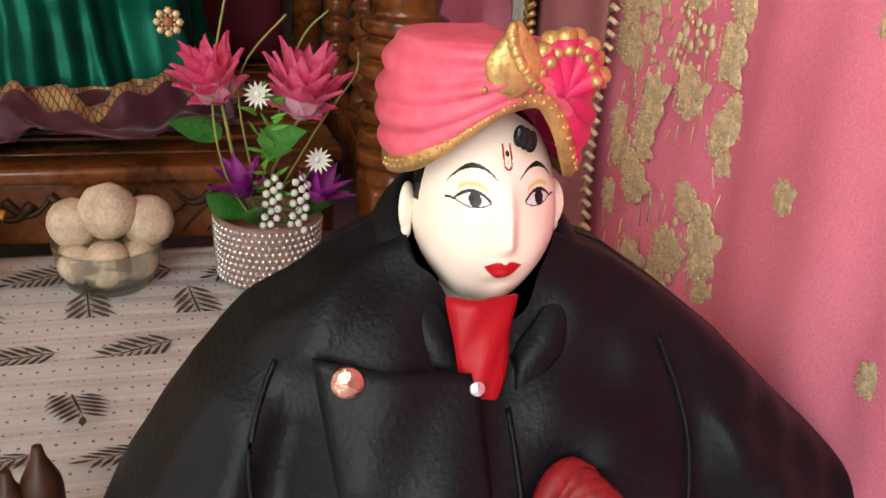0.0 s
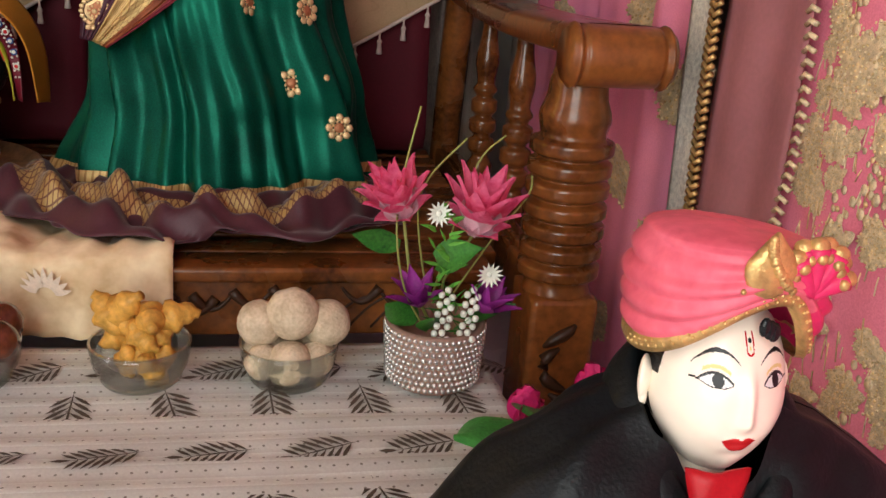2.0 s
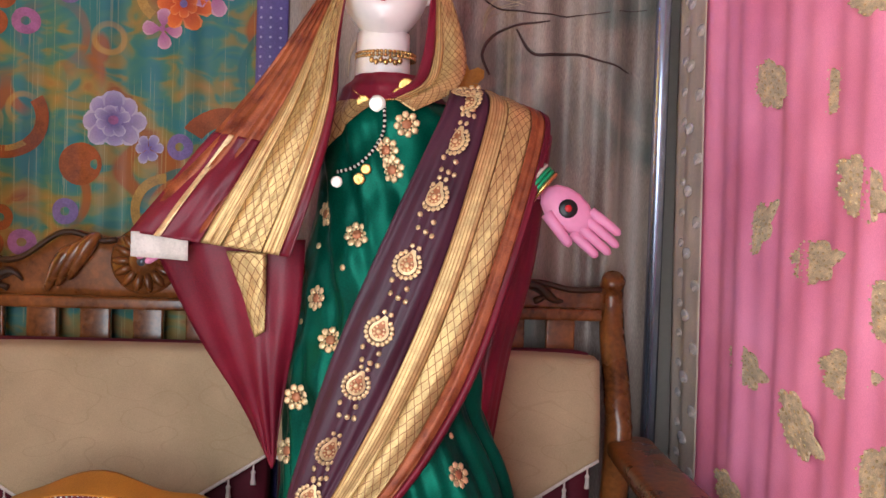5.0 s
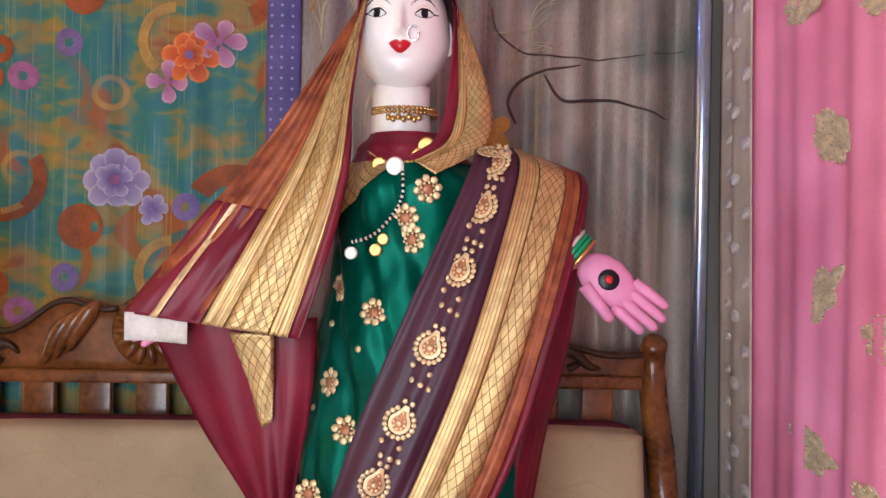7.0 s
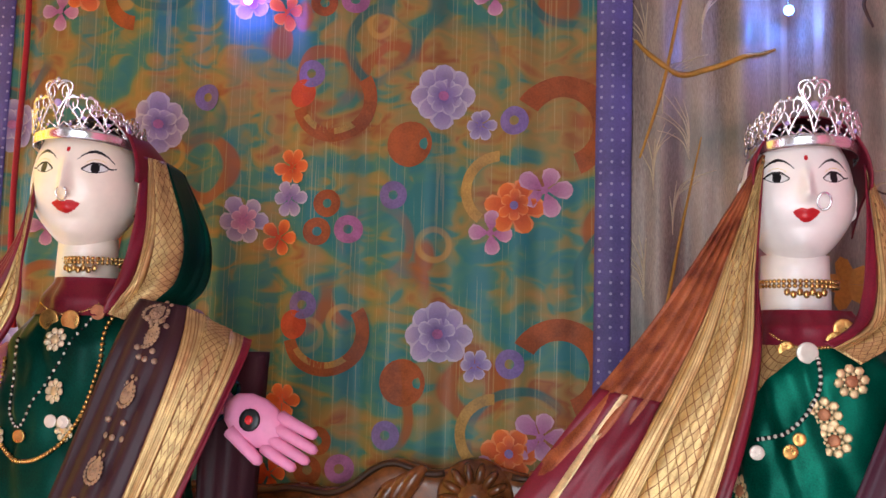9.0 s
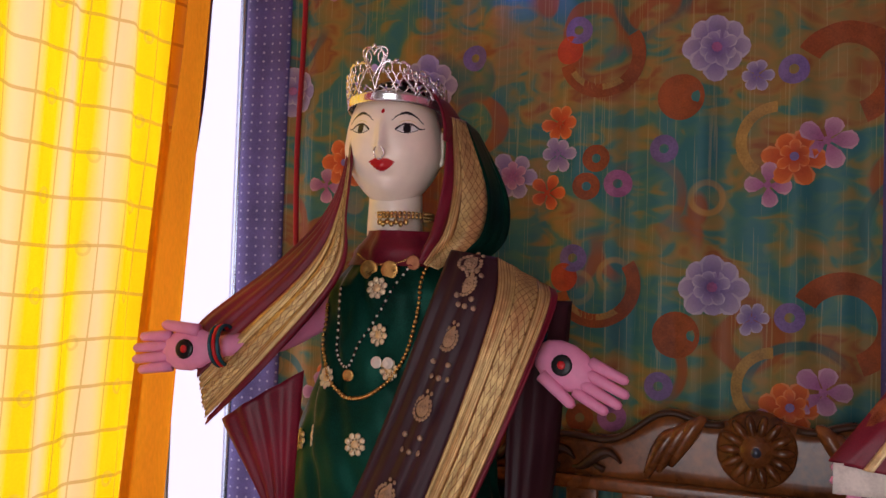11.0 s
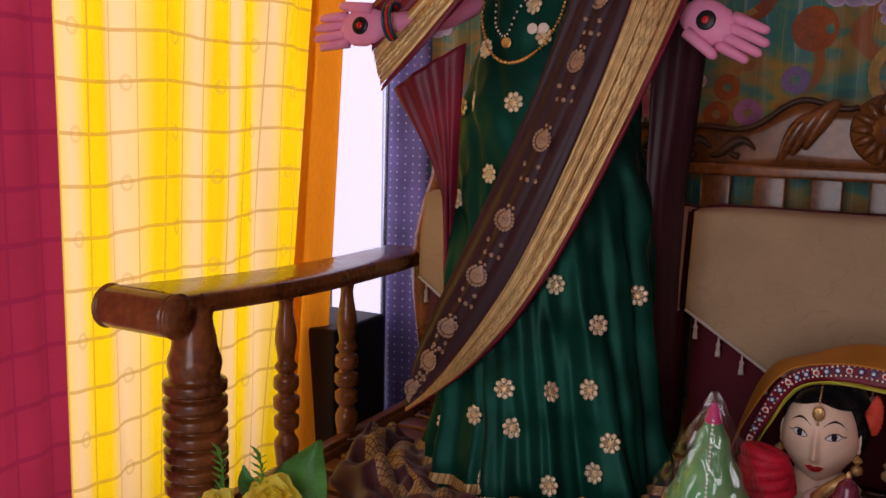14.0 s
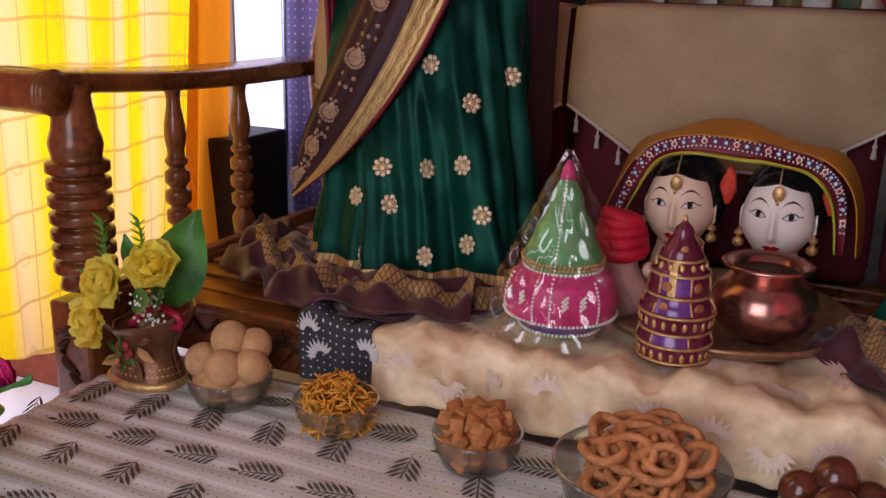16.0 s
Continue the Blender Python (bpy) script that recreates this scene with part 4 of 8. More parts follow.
def hood(parent, cx, cz, hy, w, h, right_outer, right_inner, lining=None):
    """The veil over the back of the head and down the far side of the face."""
    def over(u, v):
        a = math.pi * (1.04 - 1.08 * u)
        x, z = cx + (w + 0.012 * v) * math.cos(a), cz + (h + 0.006 * math.sin(math.pi * v)) * math.sin(a)
        return (x * 1.0, hy - 0.035 + 0.15 * v - 0.02 * abs(math.cos(a)), z - 0.05 * v * v)
    hd = part("hood", sheet(over, 40, 16, (0.4, 0.15), 0.002), MAROON, parent, "maroon veil over the head")
    mid = lambda k: [Vector(a).lerp(Vector(b), k) for a, b in zip(right_inner, right_outer)]
    part("edge_strip", sheet(band(right_inner, mid(0.25), 0.002), 4, 40, (0.02, 0.4), 0.002), MAROON, hd)
    part("line_strip", sheet(band(mid(0.25), mid(0.45), 0.003), 5, 40, (0.02, 0.4), 0.002), ZARI_LINES, hd, "gold woven lines")
    part("lattice_strip", sheet(band(mid(0.45), right_outer, 0.006), 8, 40, (0.05, 0.4), 0.002), ZARI, hd, "gold woven lattice")
    if lining:
        far = [Vector(p) + Vector((0.004 + 0.02 * math.sin(math.pi * i / 4), 0.05, -0.01)) for i, p in enumerate(right_outer)]
        part("outer_fold", sheet(band(right_outer, far, -0.012), 10, 40, (0.06, 0.4), 0.002), lining, hd, "dark green silk fold beside the gold band")
    return hd


hood(sari_r, -0.212, 1.44, 1.50, 0.072, 0.085, [(-0.135, 1.5, 1.46), (-0.105, 1.47, 1.37), (-0.09, 1.45, 1.30), (-0.105, 1.43, 1.25), (-0.17, 1.405, 1.21)],
     [(-0.145, 1.47, 1.46), (-0.15, 1.45, 1.37), (-0.16, 1.43, 1.29), (-0.175, 1.42, 1.255), (-0.21, 1.405, 1.235)])
# maroon folds under the veil's arm and behind the other arm
part("underfold", sheet(band([(-0.565, 1.43, 1.0), (-0.49, 1.44, 0.85), (-0.42, 1.44, 0.74), (-0.375, 1.44, 0.65)], [(-0.33, 1.41, 1.01), (-0.335, 1.41, 0.9), (-0.355, 1.42, 0.78), (-0.37, 1.43, 0.66)], 0.02), 24, 30, (0.2, 0.4), 0.002), MAROON, sari_r, "maroon silk hanging under the arm")
part("underfold", sheet(band([(-0.445, 1.395, 0.99), (-0.42, 1.4, 0.92), (-0.40, 1.4, 0.86)], [(-0.385, 1.385, 0.99), (-0.385, 1.39, 0.93), (-0.385, 1.395, 0.87)], 0.004), 8, 14, (0.05, 0.13), 0.002), ZARI, sari_r, "gold brocade flap")
part("backfold", sheet(band([(0.0, 1.46, 1.2), (-0.02, 1.47, 0.98), (-0.05, 1.47, 0.8), (-0.06, 1.48, 0.62)], [(0.06, 1.5, 1.19), (0.04, 1.52, 0.98), (0.005, 1.53, 0.82), (-0.03, 1.53, 0.6)], 0.01), 12, 30, (0.1, 0.6), 0.002), MAROON, sari_r, "maroon silk hanging behind the arm")

# --- doll by the window
SECT_L = [(0.30, -1.17, 1.42, 0.215, 0.18), (0.36, -1.17, 1.425, 0.205, 0.175), (0.47, -1.175, 1.44, 0.19, 0.16), (0.62, -1.19, 1.46, 0.185, 0.145), (0.78, -1.2, 1.475, 0.18, 0.125),
          (0.95, -1.215, 1.48, 0.165, 0.11), (1.1, -1.21, 1.485, 0.135, 0.095), (1.2, -1.21, 1.49, 0.125, 0.085), (1.265, -1.215, 1.5, 0.08, 0.07), (1.3, -1.22, 1.5, 0.052, 0.055)]
sari_l, body_l, pallu_l = sari((-1.17, 1.42, 0.292), SECT_L,
    [(-1.115, 1.44, 1.27), (-1.12, 1.385, 1.2), (-1.195, 1.35, 0.97), (-1.30, 1.335, 0.73), (-1.375, 1.33, 0.56), (-1.395, 1.32, 0.45)],
    [(-1.04, 1.435, 1.26), (-1.028, 1.38, 1.18), (-1.09, 1.335, 0.96), (-1.2, 1.315, 0.70), (-1.315, 1.305, 0.52), (-1.39, 1.31, 0.445)],
    [(-0.965, 1.48, 1.215), (-0.955, 1.42, 1.17), (-1.03, 1.345, 0.94), (-1.14, 1.31, 0.70), (-1.25, 1.295, 0.55), (-1.385, 1.305, 0.44)],
    "dark green silk sari with brown and gold borders", ZARI_LINES)
VL_O = [(-1.295, 1.47, 1.49), (-1.315, 1.44, 1.35), (-1.40, 1.43, 1.255), (-1.5, 1.39, 1.165), (-1.515, 1.355, 1.13)]
VL_I = [(-1.285, 1.44, 1.47), (-1.27, 1.395, 1.33), (-1.265, 1.37, 1.23), (-1.36, 1.345, 1.10), (-1.46, 1.33, 0.995)]
veil_l = veil_left(sari_l, VL_O, VL_I, 0.5, MAROON)
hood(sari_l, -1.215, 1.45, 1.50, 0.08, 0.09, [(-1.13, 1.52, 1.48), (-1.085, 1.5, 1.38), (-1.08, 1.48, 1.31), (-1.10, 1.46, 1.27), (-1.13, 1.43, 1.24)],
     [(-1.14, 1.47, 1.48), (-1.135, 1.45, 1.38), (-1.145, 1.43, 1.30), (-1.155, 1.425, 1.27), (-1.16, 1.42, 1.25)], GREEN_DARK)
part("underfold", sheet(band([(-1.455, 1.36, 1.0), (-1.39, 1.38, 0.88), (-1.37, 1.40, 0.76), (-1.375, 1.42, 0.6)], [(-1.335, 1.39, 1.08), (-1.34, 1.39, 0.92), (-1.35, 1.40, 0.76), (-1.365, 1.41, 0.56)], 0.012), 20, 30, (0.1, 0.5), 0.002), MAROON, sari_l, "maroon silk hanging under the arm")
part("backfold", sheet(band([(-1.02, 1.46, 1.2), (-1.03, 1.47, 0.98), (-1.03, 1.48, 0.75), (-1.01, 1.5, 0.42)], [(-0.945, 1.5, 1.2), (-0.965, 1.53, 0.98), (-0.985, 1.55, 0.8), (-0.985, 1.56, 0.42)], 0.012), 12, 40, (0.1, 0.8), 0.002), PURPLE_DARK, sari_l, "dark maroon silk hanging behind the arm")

# raised gold motifs
tr = tree_of(body_r)
for x, z, k in ((-0.335, 0.77, "flower"), (-0.35, 0.68, "flower"), (-0.09, 0.67, "flower"), (-0.13, 0.60, "flower"), (-0.05, 0.59, "flower"), (-0.07, 0.49, "flower"), (0.0, 0.43, "flower"), (-0.3, 1.05, "flower"),
                (-0.25, 1.02, "flower"), (-0.31, 0.92, "flower"), (-0.335, 0.88, "dot"), (-0.285, 0.86, "flower"), (-0.21, 1.15, "flower"), (-0.18, 1.19, "flower"), (-0.2, 1.12, "flower"), (-0.27, 0.97, "dot"),
                (-0.13, 0.75, "dot"), (-0.1, 0.72, "dot"), (-0.31, 1.0, "dot"), (-0.02, 0.5, "dot"), (-0.15, 0.7, "dot")):
    stitch(sari_r, k, tr, x, z, 20 * math.sin(x * 90), 1.2)
tl = tree_of(body_l)
for x, z in ((-1.23, 0.98), (-1.27, 0.86), (-1.30, 1.07), (-1.19, 1.09), (-1.345, 0.81), (-1.25, 0.46), (-1.13, 0.69), (-1.02, 0.67), (-1.06, 0.63), (-1.17, 0.46), (-1.19, 0.52), (-1.21, 1.14), (-1.12, 0.52), (-1.14, 1.12),
             (-1.04, 0.40), (-1.21, 0.37), (-1.33, 0.42), (-1.22, 1.21), (-1.32, 0.98), (-1.35, 0.97), (-1.06, 0.53), (-1.02, 0.45), (-1.1, 0.38)):
    stitch(sari_l, "flower", tl, x, z, 30 * math.sin(x * 70), 1.02, stock=MOTIFS_PALE)
for pal, stock in ((pallu_r, MOTIFS), (pallu_l, MOTIFS_PALE)):
    t = tree_of(pal)
    rows = 61
    grid = [v.co.copy() for v in pal.data.vertices][: 17 * rows]
    for k in range(10):
        j = int(4 + 5.6 * k)
        p = grid[8 * rows + min(j, 60)]
        stitch(pal, "paisley", t, p.x, p.z, -25, 1.5 - 0.03 * k if stock is MOTIFS else 1.15, stock=stock)
        for o, (di, dj) in enumerate(((10, 2), (11, 3), (9, 3), (7, 3), (6, 2))):
            q = grid[min(16, di) * rows + min(j + dj, 60)]
            stitch(pal, "dot", t, q.x, q.z, stock=stock)

# hems gathered on the seat
HEM = material("maroon_gold_hem", (0.06, 0.012, 0.02), 0.45, 0.1, 0.3, 10, 0.2, 400, sheen=0.2)
_nt, _u, _v = uv_of(HEM)
layer(HEM, maths(_nt, "MULTIPLY", maths(_nt, "GREATER_THAN", _v, 0.045), maths(_nt, "LESS_THAN", _v, 0.082)), (0.36, 0.23, 0.085), 0.45, 0.45)
layer(HEM, maths(_nt, "MULTIPLY", maths(_nt, "MULTIPLY", maths(_nt, "GREATER_THAN", _v, 0.045), maths(_nt, "LESS_THAN", _v, 0.082)), maths(_nt, "MAXIMUM", stripe(_nt, maths(_nt, "MULTIPLY_ADD", _v, 1.0, _u), 0.012, 0.22), stripe(_nt, maths(_nt, "MULTIPLY_ADD", _v, -1.0, _u), 0.012, 0.22))), (0.13, 0.05, 0.025), 0.2, 0.5)


def hem(parent, cx, cy, hw, hd, a0, a1, reach, seed, drop):
    """Border cloth that runs out from the skirt's foot in soft folds, over the front rail."""
    def at(u, v):
        a = a0 + (a1 - a0) * u
        f = wave(u, (1.0, 0.37, seed), (0.6, 0.17, seed * 2.3), (0.45, 0.08, seed * 1.7))
        d = v * (reach + 0.018 * f)
        x, y = cx + (hw + d * 1.05) * math.cos(a), cy + (hd + d) * math.sin(a)
        z = 0.338 - 0.024 * v + (0.008 * f + 0.012) * math.sin(math.pi * min(1, v * 1.1)) + 0.008 * math.sin(13 * v + 9 * u)
        if y < 1.14:
            z -= drop * (1.14 - y) / 0.06
        return (x, y, max(z, 0.315 if y > 1.1 else 0.25))
    return part("hem_border", sheet(at, 160, 20, (1.0, 0.11), 0.003), HEM, parent, "maroon and gold border gathered on the seat")


hem(sari_r, -0.165, 1.43, 0.21, 0.18, math.radians(185), math.radians(350), 0.105, 0.3, 0.012)
hem(sari_l, -1.17, 1.42, 0.2, 0.17, math.radians(175), math.radians(345), 0.12, 0.7, 0.012)



def cloth_heap(parent, path, wide, seed):
    """The sari's loose border, heaped in lazy folds along a line on the seat."""
    def at(u, v):
        p = rom(path, u)
        d = rom(path, min(1, u + 0.01)) - rom(path, max(0, u - 0.01))
        side = Vector((-d.y, d.x, 0)).normalized()
        w = wide * (1 + 0.16 * wave(u, (1, 0.31, seed), (0.6, 0.13, seed * 3)))
        lift = math.sin(math.pi * min(1.0, v * 1.05)) * (0.030 + 0.014 * wave(u, (1, 0.23, seed * 2), (0.7, 0.09, seed)))
        fold = 0.010 * crease(9 * v + 14 * u + seed * 5 + 1.5 * math.sin(11 * u)) + 0.005 * math.sin(31 * u - 8 * v)
        q = p + side * (w * (v - 0.5) + 0.007 * math.sin(17 * u + seed * 9) * v)
        return Vector((q.x, q.y, max(0.318, p.z + lift + fold)))
    return part("loose_border", sheet(at, 150, 30, (1.0, 0.13), 0.002), HEM, parent, "maroon and gold border heaped in folds on the seat")


cloth_heap(sari_l, [(-1.50, 1.42, 0.325), (-1.43, 1.27, 0.33), (-1.31, 1.19, 0.325), (-1.16, 1.17, 0.322), (-0.99, 1.22, 0.32)], 0.13, 0.37)
cloth_heap(sari_r, [(-0.46, 1.36, 0.322), (-0.37, 1.22, 0.325), (-0.23, 1.175, 0.325), (-0.07, 1.185, 0.325), (0.06, 1.26, 0.32)], 0.12, 0.81)

# ---- low table and its cloth ----
TZ = 0.19
table = thing("low_table", "low wooden table hidden under a printed cloth", "table", m=pose(-0.68, 0.82, 0))
part("tabletop", box((-1.53, 0.56, TZ - 0.03), (0.17, 1.085, TZ - 0.004), 0.004), WOOD, table)
for x in (-1.48, 0.12):
    for y in (0.61, 1.04):
        part("leg", box((x - 0.025, y - 0.025, 0), (x + 0.025, y + 0.025, TZ - 0.03), 0.004), WOOD, table)
CLOTH = material("cream_leaf_print_cloth", (0.60, 0.61, 0.57), 0.75, 0, 0.1, 5, 0.25, 300, second=(0.70, 0.71, 0.67))
_nt, _u, _v = uv_of(CLOTH)
layer(CLOTH, maths(_nt, "MULTIPLY", stripe(_nt, _v, 0.042, 0.5), 0.38), (0.30, 0.25, 0.21))
_fx = maths(_nt, "SUBTRACT", maths(_nt, "FRACT", maths(_nt, "MULTIPLY", _u, 1 / 0.014)), 0.5)
_fy = maths(_nt, "SUBTRACT", maths(_nt, "FRACT", maths(_nt, "MULTIPLY", _v, 1 / 0.021)), 0.5)
_d = maths(_nt, "ADD", maths(_nt, "MULTIPLY", _fx, _fx), maths(_nt, "MULTIPLY", maths(_nt, "MULTIPLY", _fy, _fy), 2.2))
layer(CLOTH, maths(_nt, "MULTIPLY", maths(_nt, "LESS_THAN", _d, 0.012), 0.8), (0.09, 0.07, 0.05))


def table_z(x, y):
    return TZ + 0.0016 * math.sin(y * 150 + 1.5 * math.sin(x * 3)) + 0.001 * math.sin(x * 11 + y * 23)


def cloth_at(x, y):
    """The cloth over the table; past the edges it falls to the floor."""
    z = table_z(x, y)
    ox, oy = x, y
    dx = max(-1.54 - x, x - 0.18, 0)
    dy = max(0.55 - y, 0)
    d = dx + dy
    if d > 0:
        z -= min(d * 0.95, TZ - 0.012) + 0.002 * math.sin(x * 40 + y * 31)
        slope = 0.25 + 0.05 * math.sin(x * 25 + y * 20)
        if x < -1.54:
            ox = -1.54 - slope * dx
        if x > 0.18:
            ox = 0.18 + slope * 0.5 * dx
        if y < 0.55:
            oy = 0.55 - slope * dy
    return Vector((ox, oy, z))


cx0, cx1, cy0, cy1 = -1.72, 0.35, 0.37, 1.088
cloth = solid("tablecloth", sheet(lambda u, v: cloth_at(cx0 + (cx1 - cx0) * u, cy0 + (cy1 - cy0) * v), 150, 110, (cx1 - cx0, cy1 - cy0), 0.0015), CLOTH, "cream striped tablecloth printed with brown leaf sprigs", "tablecloth")


def sprig_mesh():
    """A flat printed sprig: a stem and pairs of narrow leaflets."""
    bm = bmesh.new()

    def leaf(a, b, w):
        a, b = Vector(a), Vector(b)
        d = (b - a)
        n = Vector((-d.y, d.x, 0)).normalized() * w
        vs = [bm.verts.new(a + d * q + n * k) for q, k in ((0, 0), (0.3, 0.8), (0.6, 1), (1, 0), (0.6, -1), (0.3, -0.8))]
        bm.faces.new(vs)
    leaf((0, -0.042, 0), (0, 0.04, 0), 0.0012)
    for i in range(7):
        y = -0.03 + 0.0095 * i
        ln = 0.032 * (1 - 0.45 * abs(i - 2.2) / 5)
        for s in (-1, 1):
            leaf((0, y, 0), (s * ln * 0.8, y + ln * 0.75, 0), 0.0024)
    leaf((0, 0.034, 0), (0.004, 0.055, 0), 0.003)
    return finish("sprig", bm, [material("brown_sprig_print", (0.075, 0.055, 0.04), 0.75, 0, 0.4, 60, 0, 200)], False)


SPRIG = sprig_mesh()
rng = random.Random(5)


def print_sprig(parent, mesh, spot, ang, size, surf):
    """Lays a printed sprig on a cloth surface."""
    e = 0.004
    p = surf(*spot)
    du, dv = (surf(spot[0] + e, spot[1]) - p).normalized(), (surf(spot[0], spot[1] + e) - p).normalized()
    n = du.cross(dv).normalized()
    dv = n.cross(du)
    m = Matrix((du, dv, n)).transposed().to_4x4()
    m.translation = p + n * 0.0028
    ob = new("printed_sprig", mesh)
    ob.parent = parent
    ob.matrix_basis = m @ pose(0, 0, 0, 0, 0, ang) @ Matrix.Scale(size, 4)
    return ob


for i in range(20):
    for j in range(5):
        for kind in (0, 1):
            x, y = -1.714 + 0.108 * i + (0.0 if kind else 0.054), 0.38 + 0.18 * j - (0.0 if kind else 0.09)
            if y > 1.05 or x > 0.31 or y < 0.42 or x < -1.68:
                continue
            print_sprig(cloth, SPRIG, (x, y), (188 if kind else 108) + rng.uniform(-10, 10), 1.08 if kind else 0.98, cloth_at)

# ---- child doll in a black coat ----
COAT = material("black_coat_cloth", (0.0045, 0.006, 0.007), 0.46, 0, 0.4, 22, 0.55, 300, spec=0.2)
TURBAN = material("pink_painted_turban", (0.72, 0.10, 0.16), 0.4, 0, 0.15, 12, 0.1, 120, second=(0.78, 0.16, 0.22))
TURBAN_DEEP = material("deep_pink_turban_paint", (0.70, 0.03, 0.13), 0.4, 0, 0.15)
GOLDPAINT = material("gold_paint", (0.60, 0.38, 0.15), 0.38, 0.6, 0.35, 60, 0.8, 250)
REDSILK = material("red_silk", (0.4, 0.005, 0.012), 0.45, 0, 0.2, 15, 0.2, 400)

bm = bmesh.new()
HC = Vector((0.163, 0.452, 0.467))
HR = (0.039, 0.046, 0.058)
add_head(bm, HC, HR, 0, cream=1, ear=1.28, hair_top=1.7, hair_side=0.2, nose_out=0.6, fine=1.8, tilt=-8, mz=-0.50, eye=0.45, ew=0.22, jaw=0.13, brow=0.26, gaze=0.02, mark=True)
add_lathe(bm, [(0.02, HC.z - 0.09), (0.02, HC.z - 0.035)], 24, pose(HC.x, HC.y + 0.006, 0), 0)


def brim(f):
    """The turban's lower edge, highest over the brow; f is the angle from the front, in radians."""
    d = f - 0.14
    return 0.486 + 0.048 * math.exp(-(d / (0.95 if d < 0 else 0.6)) ** 2)


def turban_at(f, v, out=0.0):
    """The wound cloth: ridges that gather over the brow and spread round the side."""
    f = (f + math.pi) % TAU - math.pi
    z0 = brim(f)
    top = 0.560 + 0.004 * math.sin(f + 2.5)
    if v < 0.75:
        q = v / 0.75
        h, r = 0.9 * q, 0.0405 + 0.0145 * math.sin(math.pi * (0.16 + 0.68 * q))
    else:
        q = (v - 0.75) / 0.25
        h, r = 0.9 + 0.1 * math.sin(q * math.pi / 2), 0.0475 * math.cos(q * math.pi / 2 * 0.98) ** 0.75
    z = z0 + (top - z0) * h
    spread = 0.35 + 0.65 * min(1, abs(f - 0.14) / 1.2)
    r += (1 if v < 0.75 else 0.4) * 0.0032 * spread * abs(math.sin(math.pi * (6.0 * v + 0.35 * math.sin(f * 1.5 + 1)))) + 0.0006 * math.sin(26 * v + 5 * f)
    r = max(r, 0.001) + out
    return HC + Vector((-0.002 + r * 1.02 * math.sin(f), 0.004 - r * 1.06 * math.cos(f), z - HC.z))


g = [[bm.verts.new(turban_at(TAU * i / 120, j / 60)) for i in range(120)] for j in range(61)]
for j in range(60):
    for i in range(120):
        bm.faces.new((g[j][i], g[j][(i + 1) % 120], g[j + 1][(i + 1) % 120], g[j + 1][i])).material_index = 9 if 9 < i < 42 and j < 40 else 7
bm.faces.new(g[60]).material_index = 7
# gold brim with beads, wider on the side of the crest
n = 90
lip = [[bm.verts.new(turban_at(TAU * i / n, 0.0, q) + Vector((0, 0, h * (1.3 if 4 < i < 26 else 1)))) for i in range(n)] for q, h in ((-0.004, -0.003), (0.001, -0.003), (0.0028, 0.001), (0.003, 0.0055), (0.001, 0.0075))]
for a, b in zip(lip, lip[1:]):
    for i in range(n):
        bm.faces.new((a[i], a[(i + 1) % n], b[(i + 1) % n], b[i])).material_index = 8
for i in range(70):
    f = -1.6 + 3.3 * i / 69
    add_ball(bm, turban_at(f, 0.0, 0.0028) + Vector((0, 0, 0.001 + 0.003 * (i % 2))), 0.0013, 6, 8)
# lock of hair under the brim's peak
for k in range(3):
    add_ball(bm, HC + Vector((0.006 + 0.003 * (k - 1), -0.0388, 0.0475 - 0.0015 * k)), 0.0045, 12, 1, (0.8, 0.55, 1.3))
# crest: a pointed gold plate set with beads, and a pleated fan beside it
CR = HC + Vector((-0.008, -0.0535, 0.07))
vs = add_ball(bm, (0, 0, 0), 1, 20, 8, (0.0155, 0.0055, 0.0185))
for v in vs:
    v.co.x *= 1 - 0.75 * max(0, v.co.z / 0.0185)
bmesh.ops.transform(bm, matrix=Matrix.Translation(CR + Vector((0, 0.002, 0.018))), verts=vs)
for i in range(46):
    q = (i * 0.618) % 1
    a = (2 * ((i * 0.381) % 1) - 1) * (1 - 0.72 * q)
    add_ball(bm, CR + Vector((0.0145 * a, -0.0035 + 0.004 * abs(a), 0.004 + 0.03 * q)), 0.0018 + 0.0016 * ((i * 0.27) % 1), 6, 8)
FN = HC + Vector((0.019, -0.050, 0.071))
for i in range(8):
    a = math.radians(15 + 20 * i)
    d = Vector((math.cos(a), 0.0, math.sin(a)))
    tip = FN + Vector((0.0185 * d.x, 0.003 * (i % 2), 0.003 + 0.0245 * d.z))
    add_tube(bm, [FN.lerp(tip, q) for q in (0, 0.25, 0.5, 0.75, 0.95, 1)], 0.0058, 10, 9, False, lambda q: 0.5 + 0.75 * q if q < 0.95 else 0.75)
    add_ball(bm, tip, 0.006, 10, 8, (1, 0.85, 0.85))
    add_ball(bm, tip.lerp(FN, 0.2) + Vector((0, -0.004, 0)), 0.0035, 8, 8)
solid("doll", bm, [PORCELAIN_WARM, HAIR, LIP, INK, EYEWHITE, SHADE_PINK, HANDPINK, TURBAN, GOLDPAINT, TURBAN_DEEP], "small cream-faced doll with a moulded pink and gold turban", "doll")

coat = thing("coat", "black stand-collar coat worn by the small turbaned doll", "coat", m=pose(0.18, 0.45, 0))
CS = [(0.0, 0.225, 0.46, 0.38, 0.15), (0.12, 0.222, 0.46, 0.345, 0.135), (0.237, 0.207, 0.46, 0.278, 0.112), (0.316, 0.18, 0.458, 0.212, 0.098), (0.375, 0.166, 0.458, 0.162, 0.082), (0.41, 0.16, 0.458, 0.122, 0.068), (0.436, 0.158, 0.458, 0.085, 0.056), (0.452, 0.159, 0.459, 0.045, 0.045)]


